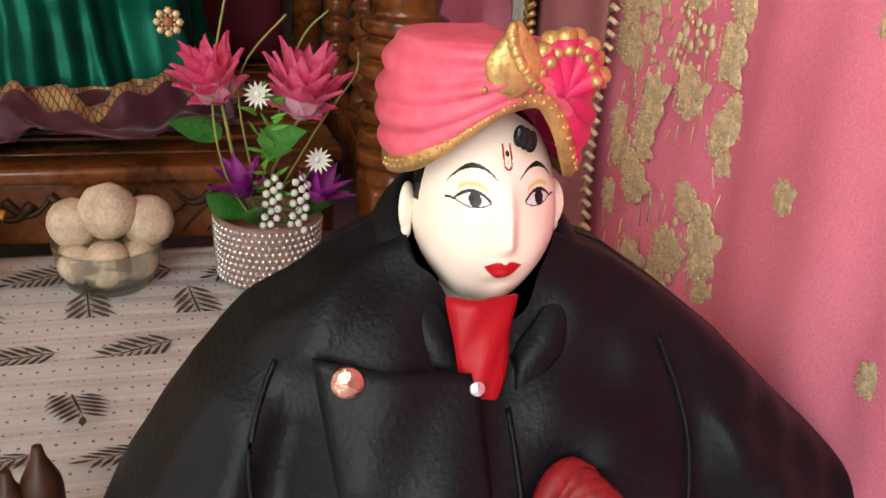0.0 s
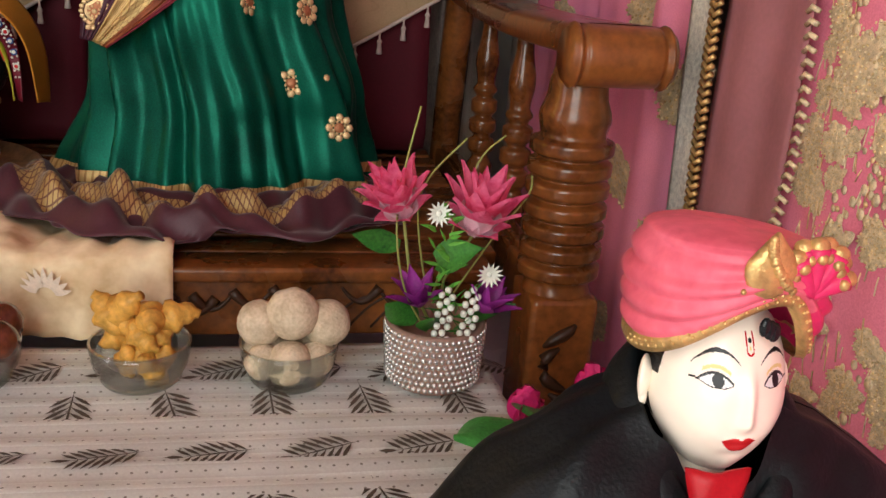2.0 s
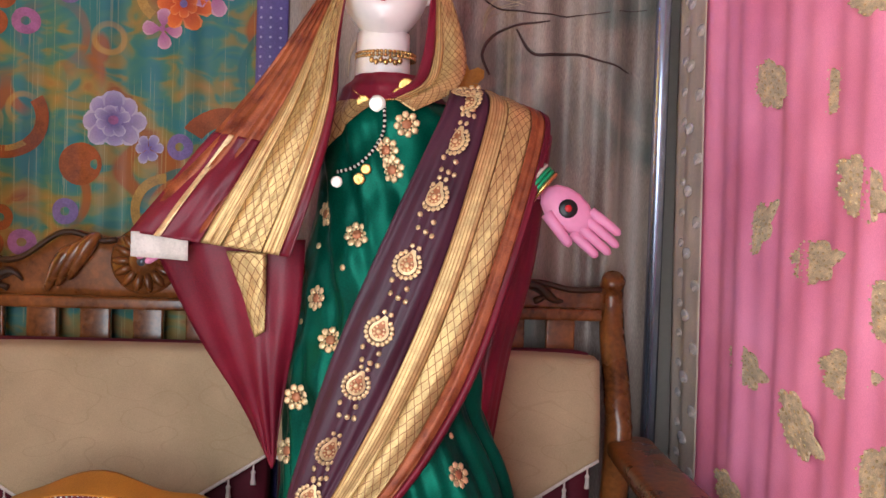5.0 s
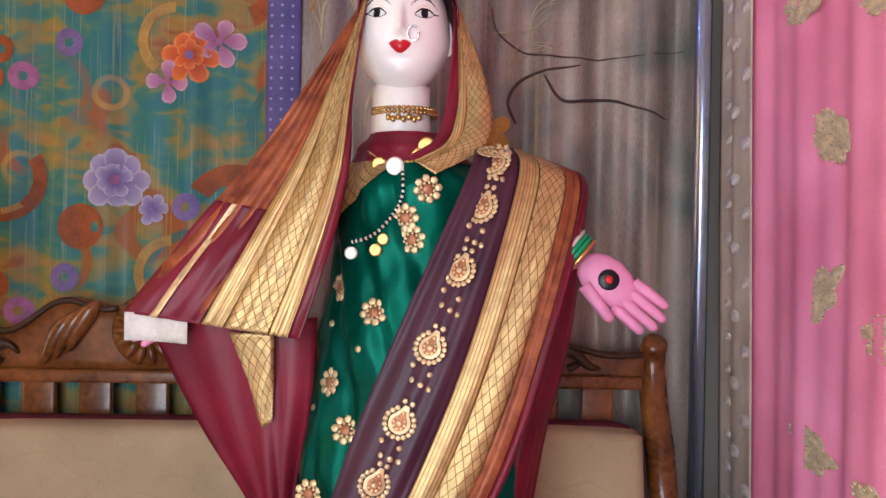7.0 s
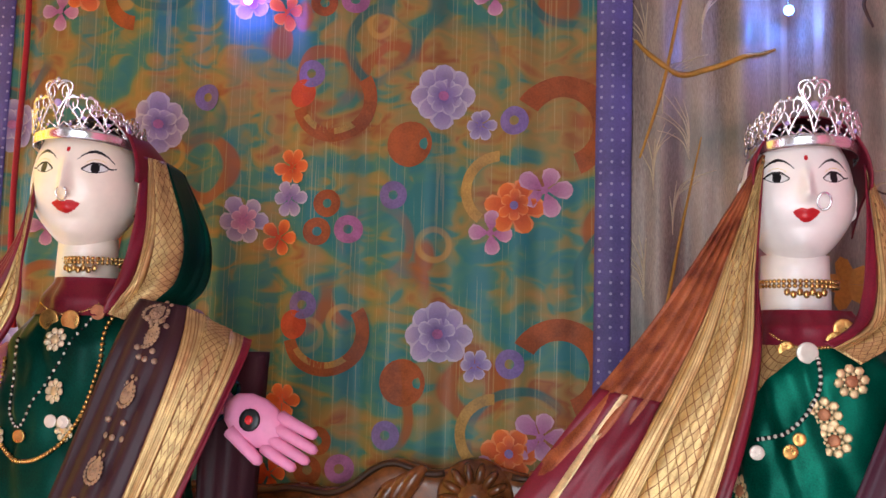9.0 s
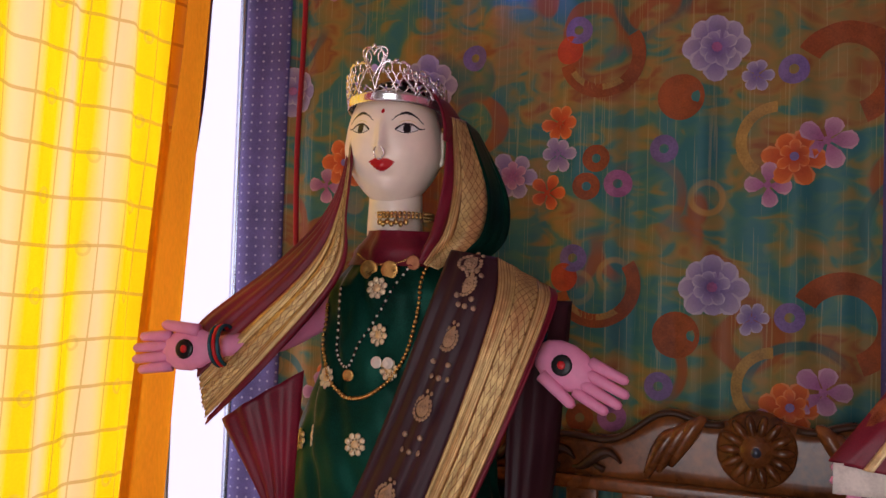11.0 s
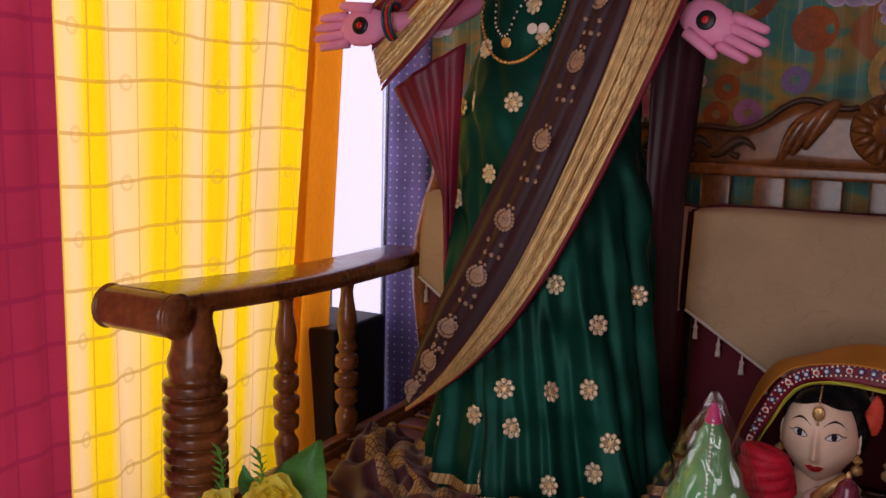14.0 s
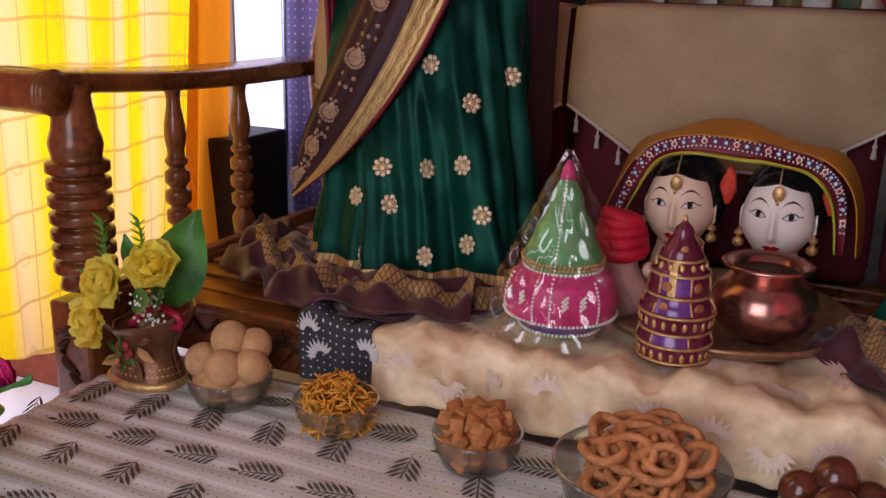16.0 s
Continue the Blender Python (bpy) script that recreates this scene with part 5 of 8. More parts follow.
def coat_at(u, v):
    z = CS[-1][0] * v
    i = max(k for k in range(len(CS) - 1) if CS[k][0] <= z + 1e-9)
    s = (z - CS[i][0]) / (CS[i + 1][0] - CS[i][0])
    b = [CS[min(max(k, 0), len(CS) - 1)] for k in (i, i + 1)]
    cx, cy, hw, hd = [b[0][k] + (b[1][k] - b[0][k]) * s for k in (1, 2, 3, 4)]
    a = TAU * u
    c, sn = math.cos(a), math.sin(a)
    f = max(0.0, 1 - v)
    x, y = cx + hw * c, cy + hd * math.copysign(abs(sn) ** 0.8, sn)
    # the front opens low at the throat
    front = math.exp(-((a - 1.5 * math.pi) / 0.75) ** 2)
    z -= 0.05 * front * max(0.0, min(1.0, (z - 0.34) / 0.09))
    # sleeve hollows beside the chest, and slack folds that run from the shoulders
    y += 0.012 * math.exp(-((abs(x - 0.165) - 0.115 - 0.2 * max(0, 0.36 - z)) / 0.016) ** 2) * (1 if sn < 0 else 0) * min(1, max(0, (0.40 - z) / 0.04))
    y += f * (0.010 * math.sin(6 * a + 8 * z) + 0.006 * math.sin(15 * a + 14 * z)) + 0.0022 * math.sin(60 * x + 30 * z) + 0.0016 * math.sin(130 * x - 70 * z) + 0.002 * math.sin(95 * z + 40 * x)
    return (x + 0.002 * math.sin(7 * a + 9 * z), y, z + 0.0015 * math.sin(13 * a))


cb = part("body", sheet(coat_at, 220, 110, (1, 0.4)), COAT, coat)


def collar(side):
    def at(u, v):
        """u from the back of the neck to the front tip, v up the inside and down over the fold."""
        a = math.radians(90 - side * (174 if side > 0 else 160) * u)
        top, low = 0.481 - 0.088 * u ** 2, 0.452 - 0.082 * u ** 1.5 - 0.006 * math.sin(6 * u)
        if v < 0.35:
            q = v / 0.35
            r, z = 0.040 + 0.004 * q + 0.004 * u, (top - 0.035) + 0.035 * q
        else:
            q = (v - 0.35) / 0.65
            r, z = 0.044 + 0.004 * u + 0.021 * q ** 0.8 * (1 - 0.3 * u) + 0.003 * math.sin(math.pi * q), top + (low - top) * q + 0.004 * math.sin(math.pi * q)
        return Vector((0.164 + r * math.cos(a), 0.457 + r * math.sin(a) + 0.0015 * math.sin(20 * u), z))
    return at


for side in (-1, 1):
    part("collar", sheet(collar(side), 36, 20, (0.2, 0.06), 0.0025), COAT, coat)
part("shirt_front", sheet(lambda u, v: (0.140 + 0.022 * u + 0.009 * v * (2 * u - 1), 0.408 - 0.006 * math.sin(math.pi * u) - 0.014 * (1 - v) + 0.0015 * math.sin(40 * u + 9 * v), 0.378 + 0.052 * v), 8, 8, (0.04, 0.06), 0.003), REDSILK, coat, "red silk shirt showing at the throat")
ct = tree_of(cb)


def on_coat(x, z, lift=0.004):
    p, n, _, _ = ct.ray_cast(Vector((x, -0.2, z)), Vector((0, 1, 0)))
    return p + Vector((0, -lift, 0))


for pts in ([(0.045, 0.395), (0.03, 0.36), (0.03, 0.32), (0.04, 0.27), (0.055, 0.2)], [(0.262, 0.395), (0.275, 0.36), (0.28, 0.32), (0.275, 0.26), (0.27, 0.2)], [(0.165, 0.37), (0.167, 0.3), (0.17, 0.2)]):
    part("seam", tube([on_coat(*[c for c in rom([(x, 0, z) for x, z in pts], i / 24)][::2], 0.0005) for i in range(25)], 0.0018, 5), COAT, coat)
part("lapel_flap", sheet(lambda u, v: on_coat(0.062 + 0.085 * u + 0.025 * v * (1 - u), 0.402 - 0.012 * u - 0.16 * v, 0.006), 14, 24, (0.08, 0.16), 0.003), COAT, coat)
ROSEMETAL = material("rose_gold_button", (0.7, 0.4, 0.3), 0.25, 0.95, 0.3, 90, 0.8, 300)
part("button", lathe(turned([(-0.002, 0.001), (0.0, 0.0085), (0.003, 0.0085), (0.004, 0.007), (0.0055, 0.0005)], 3), 24, Matrix.Translation(Vector((0.078, 0.0, 0.393)) + Vector((0, on_coat(0.078, 0.393).y - 0.006, 0))) @ pose(0, 0, 0, 80, 0, -10)), ROSEMETAL, coat, "embossed rose-gold button")
part("button", lathe(turned([(-0.002, 0.001), (0.0, 0.0045), (0.002, 0.0045), (0.0035, 0.0005)], 3), 16, pose(0.146, 0.390, 0.385, 80, 0, -10)), SILVER, coat, "small silver button")
bm = bmesh.new()
for k in range(4):
    add_tube(bm, [on_coat(0.172 + 0.006 * k + 0.034 * q, 0.322 + 0.024 * math.sin(2.0 * q + 0.2 * k) - 0.004 * k, 0.008 + 0.002 * k) for q in [i / 10 for i in range(11)]], 0.0065, 8, 0, False, lambda q: 0.4 + 0.9 * math.sin(math.pi * min(1, q + 0.1)))
solid("pocket_rose", bm, material("red_satin_ribbon", (0.24, 0.012, 0.014), 0.5, 0, 0.4, 30, 0.2, 300), "red satin ribbon rose pinned to the black coat", "brooch")

# ---- yellow window curtain ----
YELLOW = cloth_material("yellow_checked_voile", (0.88, 0.60, 0.004), 0.7, 0.55, vary=0.08, scale=3.0, bump=0.1, grain=300.0)
_nt, _u, _v = uv_of(YELLOW)
_pale = maths(_nt, "MULTIPLY_ADD", maths(_nt, "MAXIMUM", maths(_nt, "SINE", maths(_nt, "MULTIPLY_ADD", _u, 41.0, maths(_nt, "MULTIPLY", maths(_nt, "SINE", maths(_nt, "MULTIPLY", _u, 13.0)), 1.5))), -0.6), 0.45, 0.26)
layer(YELLOW, _pale, (0.86, 0.60, 0.36))
_wob = maths(_nt, "MULTIPLY_ADD", maths(_nt, "SINE", maths(_nt, "MULTIPLY", _u, 17.0)), 0.004, _v)
layer(YELLOW, maths(_nt, "MULTIPLY", maths(_nt, "MAXIMUM", stripe(_nt, _wob, 0.088, 0.075), stripe(_nt, _u, 0.067, 0.05)), 0.6), (0.5, 0.25, 0.03))
_fx = maths(_nt, "SUBTRACT", maths(_nt, "FRACT", maths(_nt, "MULTIPLY", _u, 1 / 0.134)), 0.3)
_fy = maths(_nt, "SUBTRACT", maths(_nt, "FRACT", maths(_nt, "MULTIPLY_ADD", _v, 1 / 0.176, maths(_nt, "MULTIPLY", maths(_nt, "FLOOR", maths(_nt, "MULTIPLY", _u, 1 / 0.134)), 0.5))), 0.5)
_d = maths(_nt, "ADD", maths(_nt, "MULTIPLY", _fx, _fx), maths(_nt, "MULTIPLY", maths(_nt, "MULTIPLY", _fy, _fy), 1.6))
layer(YELLOW, maths(_nt, "MULTIPLY", maths(_nt, "MULTIPLY", maths(_nt, "LESS_THAN", _d, 0.012), maths(_nt, "GREATER_THAN", _d, 0.004)), 0.3), (0.5, 0.3, 0.06))
match_translucence(YELLOW)
ORANGE = match_translucence(cloth_material("orange_voile_edge", (0.78, 0.26, 0.01), 0.7, 0.5, vary=0.15, scale=6.0, bump=0.1, grain=300.0, stretch=(1, 1, 0.2)))
CRIMSON = cloth_material("crimson_checked_border", (0.30, 0.02, 0.045), 0.7, 0.45, vary=0.15, scale=6.0, bump=0.1, grain=300.0)
_nt, _u, _v = uv_of(CRIMSON)
layer(CRIMSON, maths(_nt, "MULTIPLY", maths(_nt, "MAXIMUM", stripe(_nt, _v, 0.088, 0.1), stripe(_nt, _u, 0.067, 0.06)), 0.6), (0.2, 0.01, 0.04))
match_translucence(CRIMSON)


def yellow_at(y0, y1, top_shift=0.0, slack=0.012):
    def at(u, v):
        z = 0.12 + 2.4 * v
        y = y0 + (y1 - y0) * u + top_shift * (z - 0.3) * u
        return (-1.865 + slack * math.sin(y * 37 + 0.6 * math.sin(z * 2)) * (0.4 + 0.6 * v) + 0.005 * math.sin(y * 83 + z), y, z + (0.03 * math.sin(y * 9) if v < 0.02 else 0))
    return at


wc = thing("window_curtain", "sheer yellow checked curtain glowing in the window's daylight", "curtain", m=pose(-1.86, 1.0, 0.12))
part("panel", sheet(yellow_at(0.985, 1.60, 0.10), 110, 40, (0.8, 2.4)), YELLOW, wc)
part("side_band", sheet(yellow_at(0.45, 0.985, 0.0), 60, 40, (0.5, 2.4)), CRIMSON, wc, "crimson checked border")


def edge_at(u, v):
    z = 0.12 + 2.4 * v
    y = 1.53 + 0.16 * u + 0.10 * (z - 0.3)
    return (-1.845 + 0.018 * math.sin(u * 9 + z) , y, z)


part("edge_band", sheet(edge_at, 24, 40, (0.12, 2.4)), ORANGE, wc, "gathered orange edge")
part("violet_edge", sheet(lambda u, v: (-1.85 + 0.004 * math.sin(20 * v), 1.75 + 0.05 * u * v + 0.12 * v, 1.05 + 1.45 * v), 4, 30, (0.03, 1.4), 0.0015), MAROON, wc, "thin maroon piping")

# dark crate behind the arm
solid("storage_crate", box((-1.98, 1.64, 0.0), (-1.78, 1.86, 0.46), 0.012), material("black_plastic", (0.01, 0.01, 0.013), 0.5), "black plastic crate on the floor beside the sofa", "crate")

# ---- prints and embroidery on the hanging cloths ----


def print_ink(name, throat, tip, rim):
    """Printed petal colour: dark at the throat, paler to the tip, with a pale highlight printed along the rim."""
    m = material(name, throat, 0.6, 0, 0.3, 30, 0.1, 260)
    nt, u, v = uv_of(m)
    n = nt.nodes.new("ShaderNodeTexNoise")
    n.inputs["Scale"].default_value = 90.0
    streak = maths(nt, "MULTIPLY_ADD", n.outputs[0], 0.9, -0.2)
    layer(m, maths(nt, "MINIMUM", maths(nt, "MAXIMUM", maths(nt, "MULTIPLY", maths(nt, "MULTIPLY_ADD", u, 1.5, -0.35), maths(nt, "ADD", streak, 0.55)), 0.0), 1.0), tip)
    layer(m, maths(nt, "MULTIPLY", maths(nt, "GREATER_THAN", v, 0.72), maths(nt, "MULTIPLY", u, 0.55)), rim)
    return m


P_ORANGE = print_ink("orange_print", (0.38, 0.045, 0.012), (0.62, 0.15, 0.03), (0.66, 0.3, 0.13))
P_LILAC = print_ink("lilac_print", (0.15, 0.1, 0.25), (0.36, 0.3, 0.42), (0.5, 0.44, 0.5))
P_PINK = print_ink("mauve_print", (0.3, 0.1, 0.22), (0.46, 0.24, 0.34), (0.55, 0.36, 0.4))
P_RUST = material("rust_print", (0.24, 0.055, 0.012), 0.6, 0, 0.4, 20, 0.1, 300)
P_OCHRE = material("ochre_print", (0.33, 0.19, 0.05), 0.6, 0, 0.4, 20, 0.1, 300)
rp = random.Random(11)


def lay(bm, surf, pts, mat=0, shade=None):
    """A flat print patch with its outline on a cloth, as a fan round its middle; shade: (along, across) for each point."""
    uv = bm.loops.layers.uv.get("UVMap") or bm.loops.layers.uv.new("UVMap")
    cx, cz = sum(p[0] for p in pts) / len(pts), sum(p[1] for p in pts) / len(pts)
    c = bm.verts.new(surf(cx, cz))
    vs = [bm.verts.new(surf(*p)) for p in pts]
    k = len(pts)
    for i in range(k):
        f = bm.faces.new((c, vs[i], vs[(i + 1) % k]))
        f.material_index = mat
        if shade:
            for l, q in zip(f.loops, ((0.5, 0.0), shade[i], shade[(i + 1) % k])):
                l[uv].uv = q


def floral_surf(k):
    return lambda x, z: (x, back_cloth_y(x, z) - 0.0022 - 0.0006 * k, z)


def petal_flower(x, z, r, mats, n=7, name="printed_flower", surf=floral_surf, rows=2):
    bm = bmesh.new()
    level = 0
    for row in range(rows):
        rr = r * (1 - 0.42 * row)
        for k in range(n):
            a = 2 * math.pi * (k + 0.5 * row + rp.uniform(-0.1, 0.1)) / n
            ln, w = rr * rp.uniform(0.85, 1.1), rr * 0.36
            d, s = (math.cos(a), math.sin(a)), (-math.sin(a), math.cos(a))
            out = [(0.12, 0.1), (0.5, 0.85), (0.8, 1.0), (0.97, 0.55), (1.03, 0), (0.97, -0.55), (0.8, -1.0), (0.5, -0.85), (0.12, -0.1)]
            lay(bm, surf(level % 3 + row * 3), [(x + d[0] * ln * q + s[0] * w * t, z + d[1] * ln * q + s[1] * w * t) for q, t in out], row % len(mats), [(q, min(1, abs(t) + max(0, q - 0.9) * 4)) for q, t in out])
            level += 1
    lay(bm, surf(8), [(x + 0.16 * r * math.cos(a), z + 0.16 * r * math.sin(a)) for a in [i * 0.7 for i in range(9)]], len(mats) - 1)
    return part(name, bm, mats, floral)


def ring_print(x, z, r0, r1, a0, a1, mat):
    bm = bmesh.new()
    n = 28
    sf = floral_surf(0)
    vs = [[bm.verts.new(sf(x + r * math.cos(a), z + r * math.sin(a))) for r in (r0, r1)] for a in [a0 + (a1 - a0) * i / n for i in range(n + 1)]]
    for p, q in zip(vs, vs[1:]):
        bm.faces.new((p[0], p[1], q[1], q[0]))
    return part("printed_ring", bm, mat, floral)


for rep in (0.0, 0.452, -0.452):
    for x, z in ((-0.776, 1.681), (-1.359, 1.635), (-1.69, 1.64)):
        petal_flower(x, z + rep, 0.06, [P_LILAC, P_LILAC, P_PINK], 8)
    for x, z in ((-0.637, 1.47), (-1.547, 1.475)):
        petal_flower(x - 0.045, z - 0.05 + rep, 0.042, [P_PINK], 4, rows=1)
        petal_flower(x + 0.055, z + 0.03 + rep, 0.048, [P_PINK], 5, rows=1)
        petal_flower(x, z + rep, 0.052, [P_ORANGE, P_ORANGE, P_LILAC], 6)
    petal_flower(-1.075, 1.547 + rep, 0.036, [P_ORANGE], 6, rows=1)
    petal_flower(-1.098, 1.408 + rep, 0.036, [P_ORANGE], 5, rows=1)
    petal_flower(-1.078, 1.485 + rep, 0.036, [P_LILAC], 6, rows=1)
    petal_flower(-1.169, 1.441 + rep, 0.048, [P_LILAC, P_PINK], 6)
    petal_flower(-0.705, 1.625 + rep, 0.03, [P_LILAC], 6, rows=1)
    for x, z, m_ in ((-0.87, 1.491, P_LILAC), (-0.957, 1.425, P_PINK), (-1.018, 1.42, P_RUST), (-1.0, 1.475, P_RUST), (-1.04, 1.73, P_LILAC), (-1.26, 1.69, P_LILAC), (-0.64, 1.63, P_LILAC)):
        ring_print(x, z + rep, 0.009, 0.027, 0, TAU, m_)
    ring_print(-1.058, 1.692 + rep, 0.0, 0.028, 0, TAU, P_ORANGE)
    ring_print(-0.84, 1.589 + rep, 0.0, 0.044, 0, TAU, P_RUST)
    ring_print(-0.994, 1.68 + rep, 0.058, 0.085, -2.9, 0.6, P_RUST)
    ring_print(-0.994, 1.68 + rep, 0.058, 0.07, -2.6, -0.4, P_OCHRE)
    ring_print(-0.665, 1.5 + rep, 0.055, 0.075, 1.6, 4.1, P_OCHRE)
    ring_print(-0.55, 1.62 + rep, 0.055, 0.095, -1.2, 2.6, P_RUST)
    ring_print(-1.42, 1.46 + rep, 0.05, 0.08, 1.0, 4.6, P_RUST)

P_GOLDLINE = material("pale_gold_branch_print", (0.46, 0.36, 0.24), 0.5, 0.2, 0.2)
P_AMBER = material("amber_branch_print", (0.42, 0.2, 0.03), 0.5, 0.1, 0.3)
P_BROWN = material("brown_scroll_print", (0.06, 0.03, 0.025), 0.6)


def taupe_y(x):
    return 1.935 + wave(x, (0.012, 0.16, 0.2), (0.006, 0.07, 0))


def branch(pts, w, mat):
    q = [rom([(x, 0, z) for x, z in pts], i / 30) for i in range(31)]
    part("printed_branch", tube([(p.x, taupe_y(p.x) - 0.0015, p.z) for p in q], w, 5, False, lambda s: 0.3 + 0.9 * math.sin(math.pi * (0.15 + 0.8 * s))), mat, taupe)


for rep in (0.0, 0.44):
    branch([(-0.055, 1.579 + rep), (-0.04, 1.53 + rep), (0.02, 1.495 + rep), (0.15, 1.485 + rep), (0.33, 1.505 + rep)], 0.0016, P_BROWN)
    branch([(-0.003, 1.356 + rep), (-0.02, 1.40 + rep), (0.02, 1.45 + rep), (0.12, 1.47 + rep)], 0.003, P_BROWN)
    branch([(0.05, 1.45 + rep), (0.09, 1.40 + rep), (0.18, 1.405 + rep), (0.296, 1.37 + rep)], 0.003, P_BROWN)
    branch([(-0.05, 1.53 + rep), (0.03, 1.545 + rep), (0.08, 1.59 + rep)], 0.0014, P_GOLDLINE)
    branch([(-0.41, 1.12 + rep), (-0.37, 1.25 + rep), (-0.34, 1.4 + rep), (-0.30, 1.6 + rep)], 0.0028, P_AMBER)
    branch([(-0.42, 1.78 + rep), (-0.35, 1.72 + rep), (-0.25, 1.735 + rep), (-0.17, 1.76 + rep)], 0.005, P_AMBER)
    for x, z, lean, n in ((-0.40, 1.30, -0.3, 6), (-0.35, 1.42, 0.5, 7), (-0.385, 1.5, 0.2, 6), (-0.32, 1.56, -0.5, 6), (-0.3, 1.34, 0.7, 6), (-0.37, 1.64, 0.6, 7), (0.02, 1.52, 1.0, 5), (0.06, 1.58, 1.2, 6), (0.12, 1.62, 0.9, 5), (-0.02, 1.44, 1.3, 5)):
        for k in range(n):
            a, ln = lean + 0.17 * (k - n / 2), 0.07 + 0.035 * ((k * 0.618) % 1)
            zz = z + 0.008 * k + rep
            branch([(x, zz), (x + 0.45 * ln * math.sin(a * 0.5), zz + 0.5 * ln), (x + ln * math.sin(a), zz + ln * math.cos(a * 0.8))], 0.0011, P_GOLDLINE)
bm = bmesh.new()
for k in range(5):
    a = 0.6 + 1.25 * k
    lay(bm, lambda x, z: (x, taupe_y(x) - 0.0035 - 0.0006 * (k % 2), z), [(-0.055 + 0.045 * (q * math.cos(a) - t * 0.4 * math.sin(a)), 1.335 + 0.045 * (q * math.sin(a) + t * 0.4 * math.cos(a))) for q, t in ((0, 0), (0.5, 0.9), (0.9, 0.7), (1.1, 0), (0.9, -0.7), (0.5, -0.9))])
part("printed_flower", bm, P_AMBER, taupe)


def leaf_patch_mesh():
    """A raised gold embroidered leaf: a scalloped heart-shaped plate with a point, edged and filled with beads."""
    bm = bmesh.new()
    n = 56

    def rim(a, k=1.0):
        r = 0.023 * (1 + 0.5 * math.exp(-((a - 2.9) / 0.24) ** 2) - 0.28 * math.exp(-((a - 6.0) / 0.3) ** 2) + 0.30 * abs(math.sin(3.5 * a + 0.4)) ** 0.8)
        return (r * k * math.cos(a), r * k * math.sin(a))
    mid = bm.verts.new((-0.0022, 0, 0))
    loops = [[bm.verts.new((x, *rim(TAU * i / n, k))) for i in range(n)] for k, x in ((0.6, -0.0026), (0.92, -0.002), (1.0, 0.0004))]
    for i in range(n):
        j = (i + 1) % n
        bm.faces.new((mid, loops[0][j], loops[0][i]))
        for a, b in zip(loops, loops[1:]):
            bm.faces.new((a[i], a[j], b[j], b[i]))
    for k in range(30):
        a = TAU * k / 30
        y, z = rim(a, 0.93)
        add_ball(bm, (-0.0026, y, z), 0.0019, 5, 1 if k % 2 else 0)
    for k in range(26):
        a = k * 2.4
        add_ball(bm, (-0.003, 0.0036 * math.sqrt(k) * math.cos(a), 0.0036 * math.sqrt(k) * math.sin(a)), 0.0016, 5, 1 if k % 3 else 0)
    return finish("embroidered_leaf", bm, [ZARI_DULL, GOLD])


LEAFPATCH = leaf_patch_mesh()


def pin(parent, mesh, y, z, off, ang, size, name="embroidered_leaf", wide=1.0):
    ob = new(name, mesh)
    ob.parent = parent
    ob.matrix_basis = pose(pink_x(y, z) + off, y, z) @ Matrix.Diagonal((size, size * wide, size * 1.2, 1)) @ pose(0, 0, 0, ang, 0, 0)


for y, z in ((1.469, 1.284), (1.261, 1.246), (1.508, 1.046), (1.293, 1.003), (1.528, 0.813), (1.311, 0.763), (1.177, 0.859), (1.205, 0.627), (1.563, 0.581), (1.16, 1.105), (1.06, 0.539), (1.218, 0.395), (1.06, 0.339), (1.226, 0.163),
             (1.544, 1.5), (1.325, 1.46), (1.15, 1.36), (1.46, 1.72), (1.25, 1.7), (1.55, 0.36), (1.4, 0.25), (1.55, 1.9), (1.35, 1.95), (1.4, 0.5), (1.07, 0.75), (1.08, 0.95)):
    pin(pink, LEAFPATCH, y, z, -0.001, (y * 977 + z * 313) % 40 - 20, 0.95, wide=2.7)
for y, z in ((0.522, 0.436), (0.414, 0.347), (0.462, 0.573), (0.33, 0.5), (0.25, 0.38), (0.36, 0.68), (0.5, 0.74), (0.15, 0.55), (0.53, 0.9), (0.3, 0.86)):
    pin(front_pink, LEAFPATCH, y, z, 0.0105, (y * 977) % 70 - 35, 0.42)

# gold embroidered panel on the nearer pink cloth
bm = bmesh.new()
re_ = random.Random(3)


def front_surf(y, z, off=-0.002):
    return Vector((pink_x(y, z) + 0.012 + off, y, z))


for k in range(40):
    y, z = re_.uniform(0.60, 0.785), re_.uniform(0.1, 1.2)
    for j in range(7):
        a = TAU * j / 7 + k
        r = re_.uniform(0.006, 0.016)
        add_ball(bm, front_surf(y + r * math.cos(a), z + r * 1.3 * math.sin(a)), re_.uniform(0.003, 0.007), 6, 0, (0.2, 1, 1))
    add_ball(bm, front_surf(y, z, -0.004), 0.003, 6, 1, (0.5, 1, 1))
for k in range(420):
    y, z = re_.uniform(0.598, 0.79), re_.uniform(0.1, 1.2)
    ln = re_.uniform(0.008, 0.03)
    d = re_.uniform(-0.006, 0.006)
    add_tube(bm, [front_surf(y, z), front_surf(y + d * 0.5, z - ln / 2, -0.0025), front_surf(y + d, z - ln)], 0.0007, 4, k % 2)
tagged(part("gold_embroidery", bm, [ZARI_DULL, GOLD], front_pink, "dense gold leaf embroidery"), kind="stuff")
for k in range(110):
    y, z = re_.uniform(0.605, 0.785), 0.3 + 0.0075 * k + re_.uniform(-0.01, 0.01)
    pin(front_pink, LEAFPATCH, y, z, 0.0105, re_.uniform(-60, 60), re_.uniform(0.35, 0.75), wide=1.4)
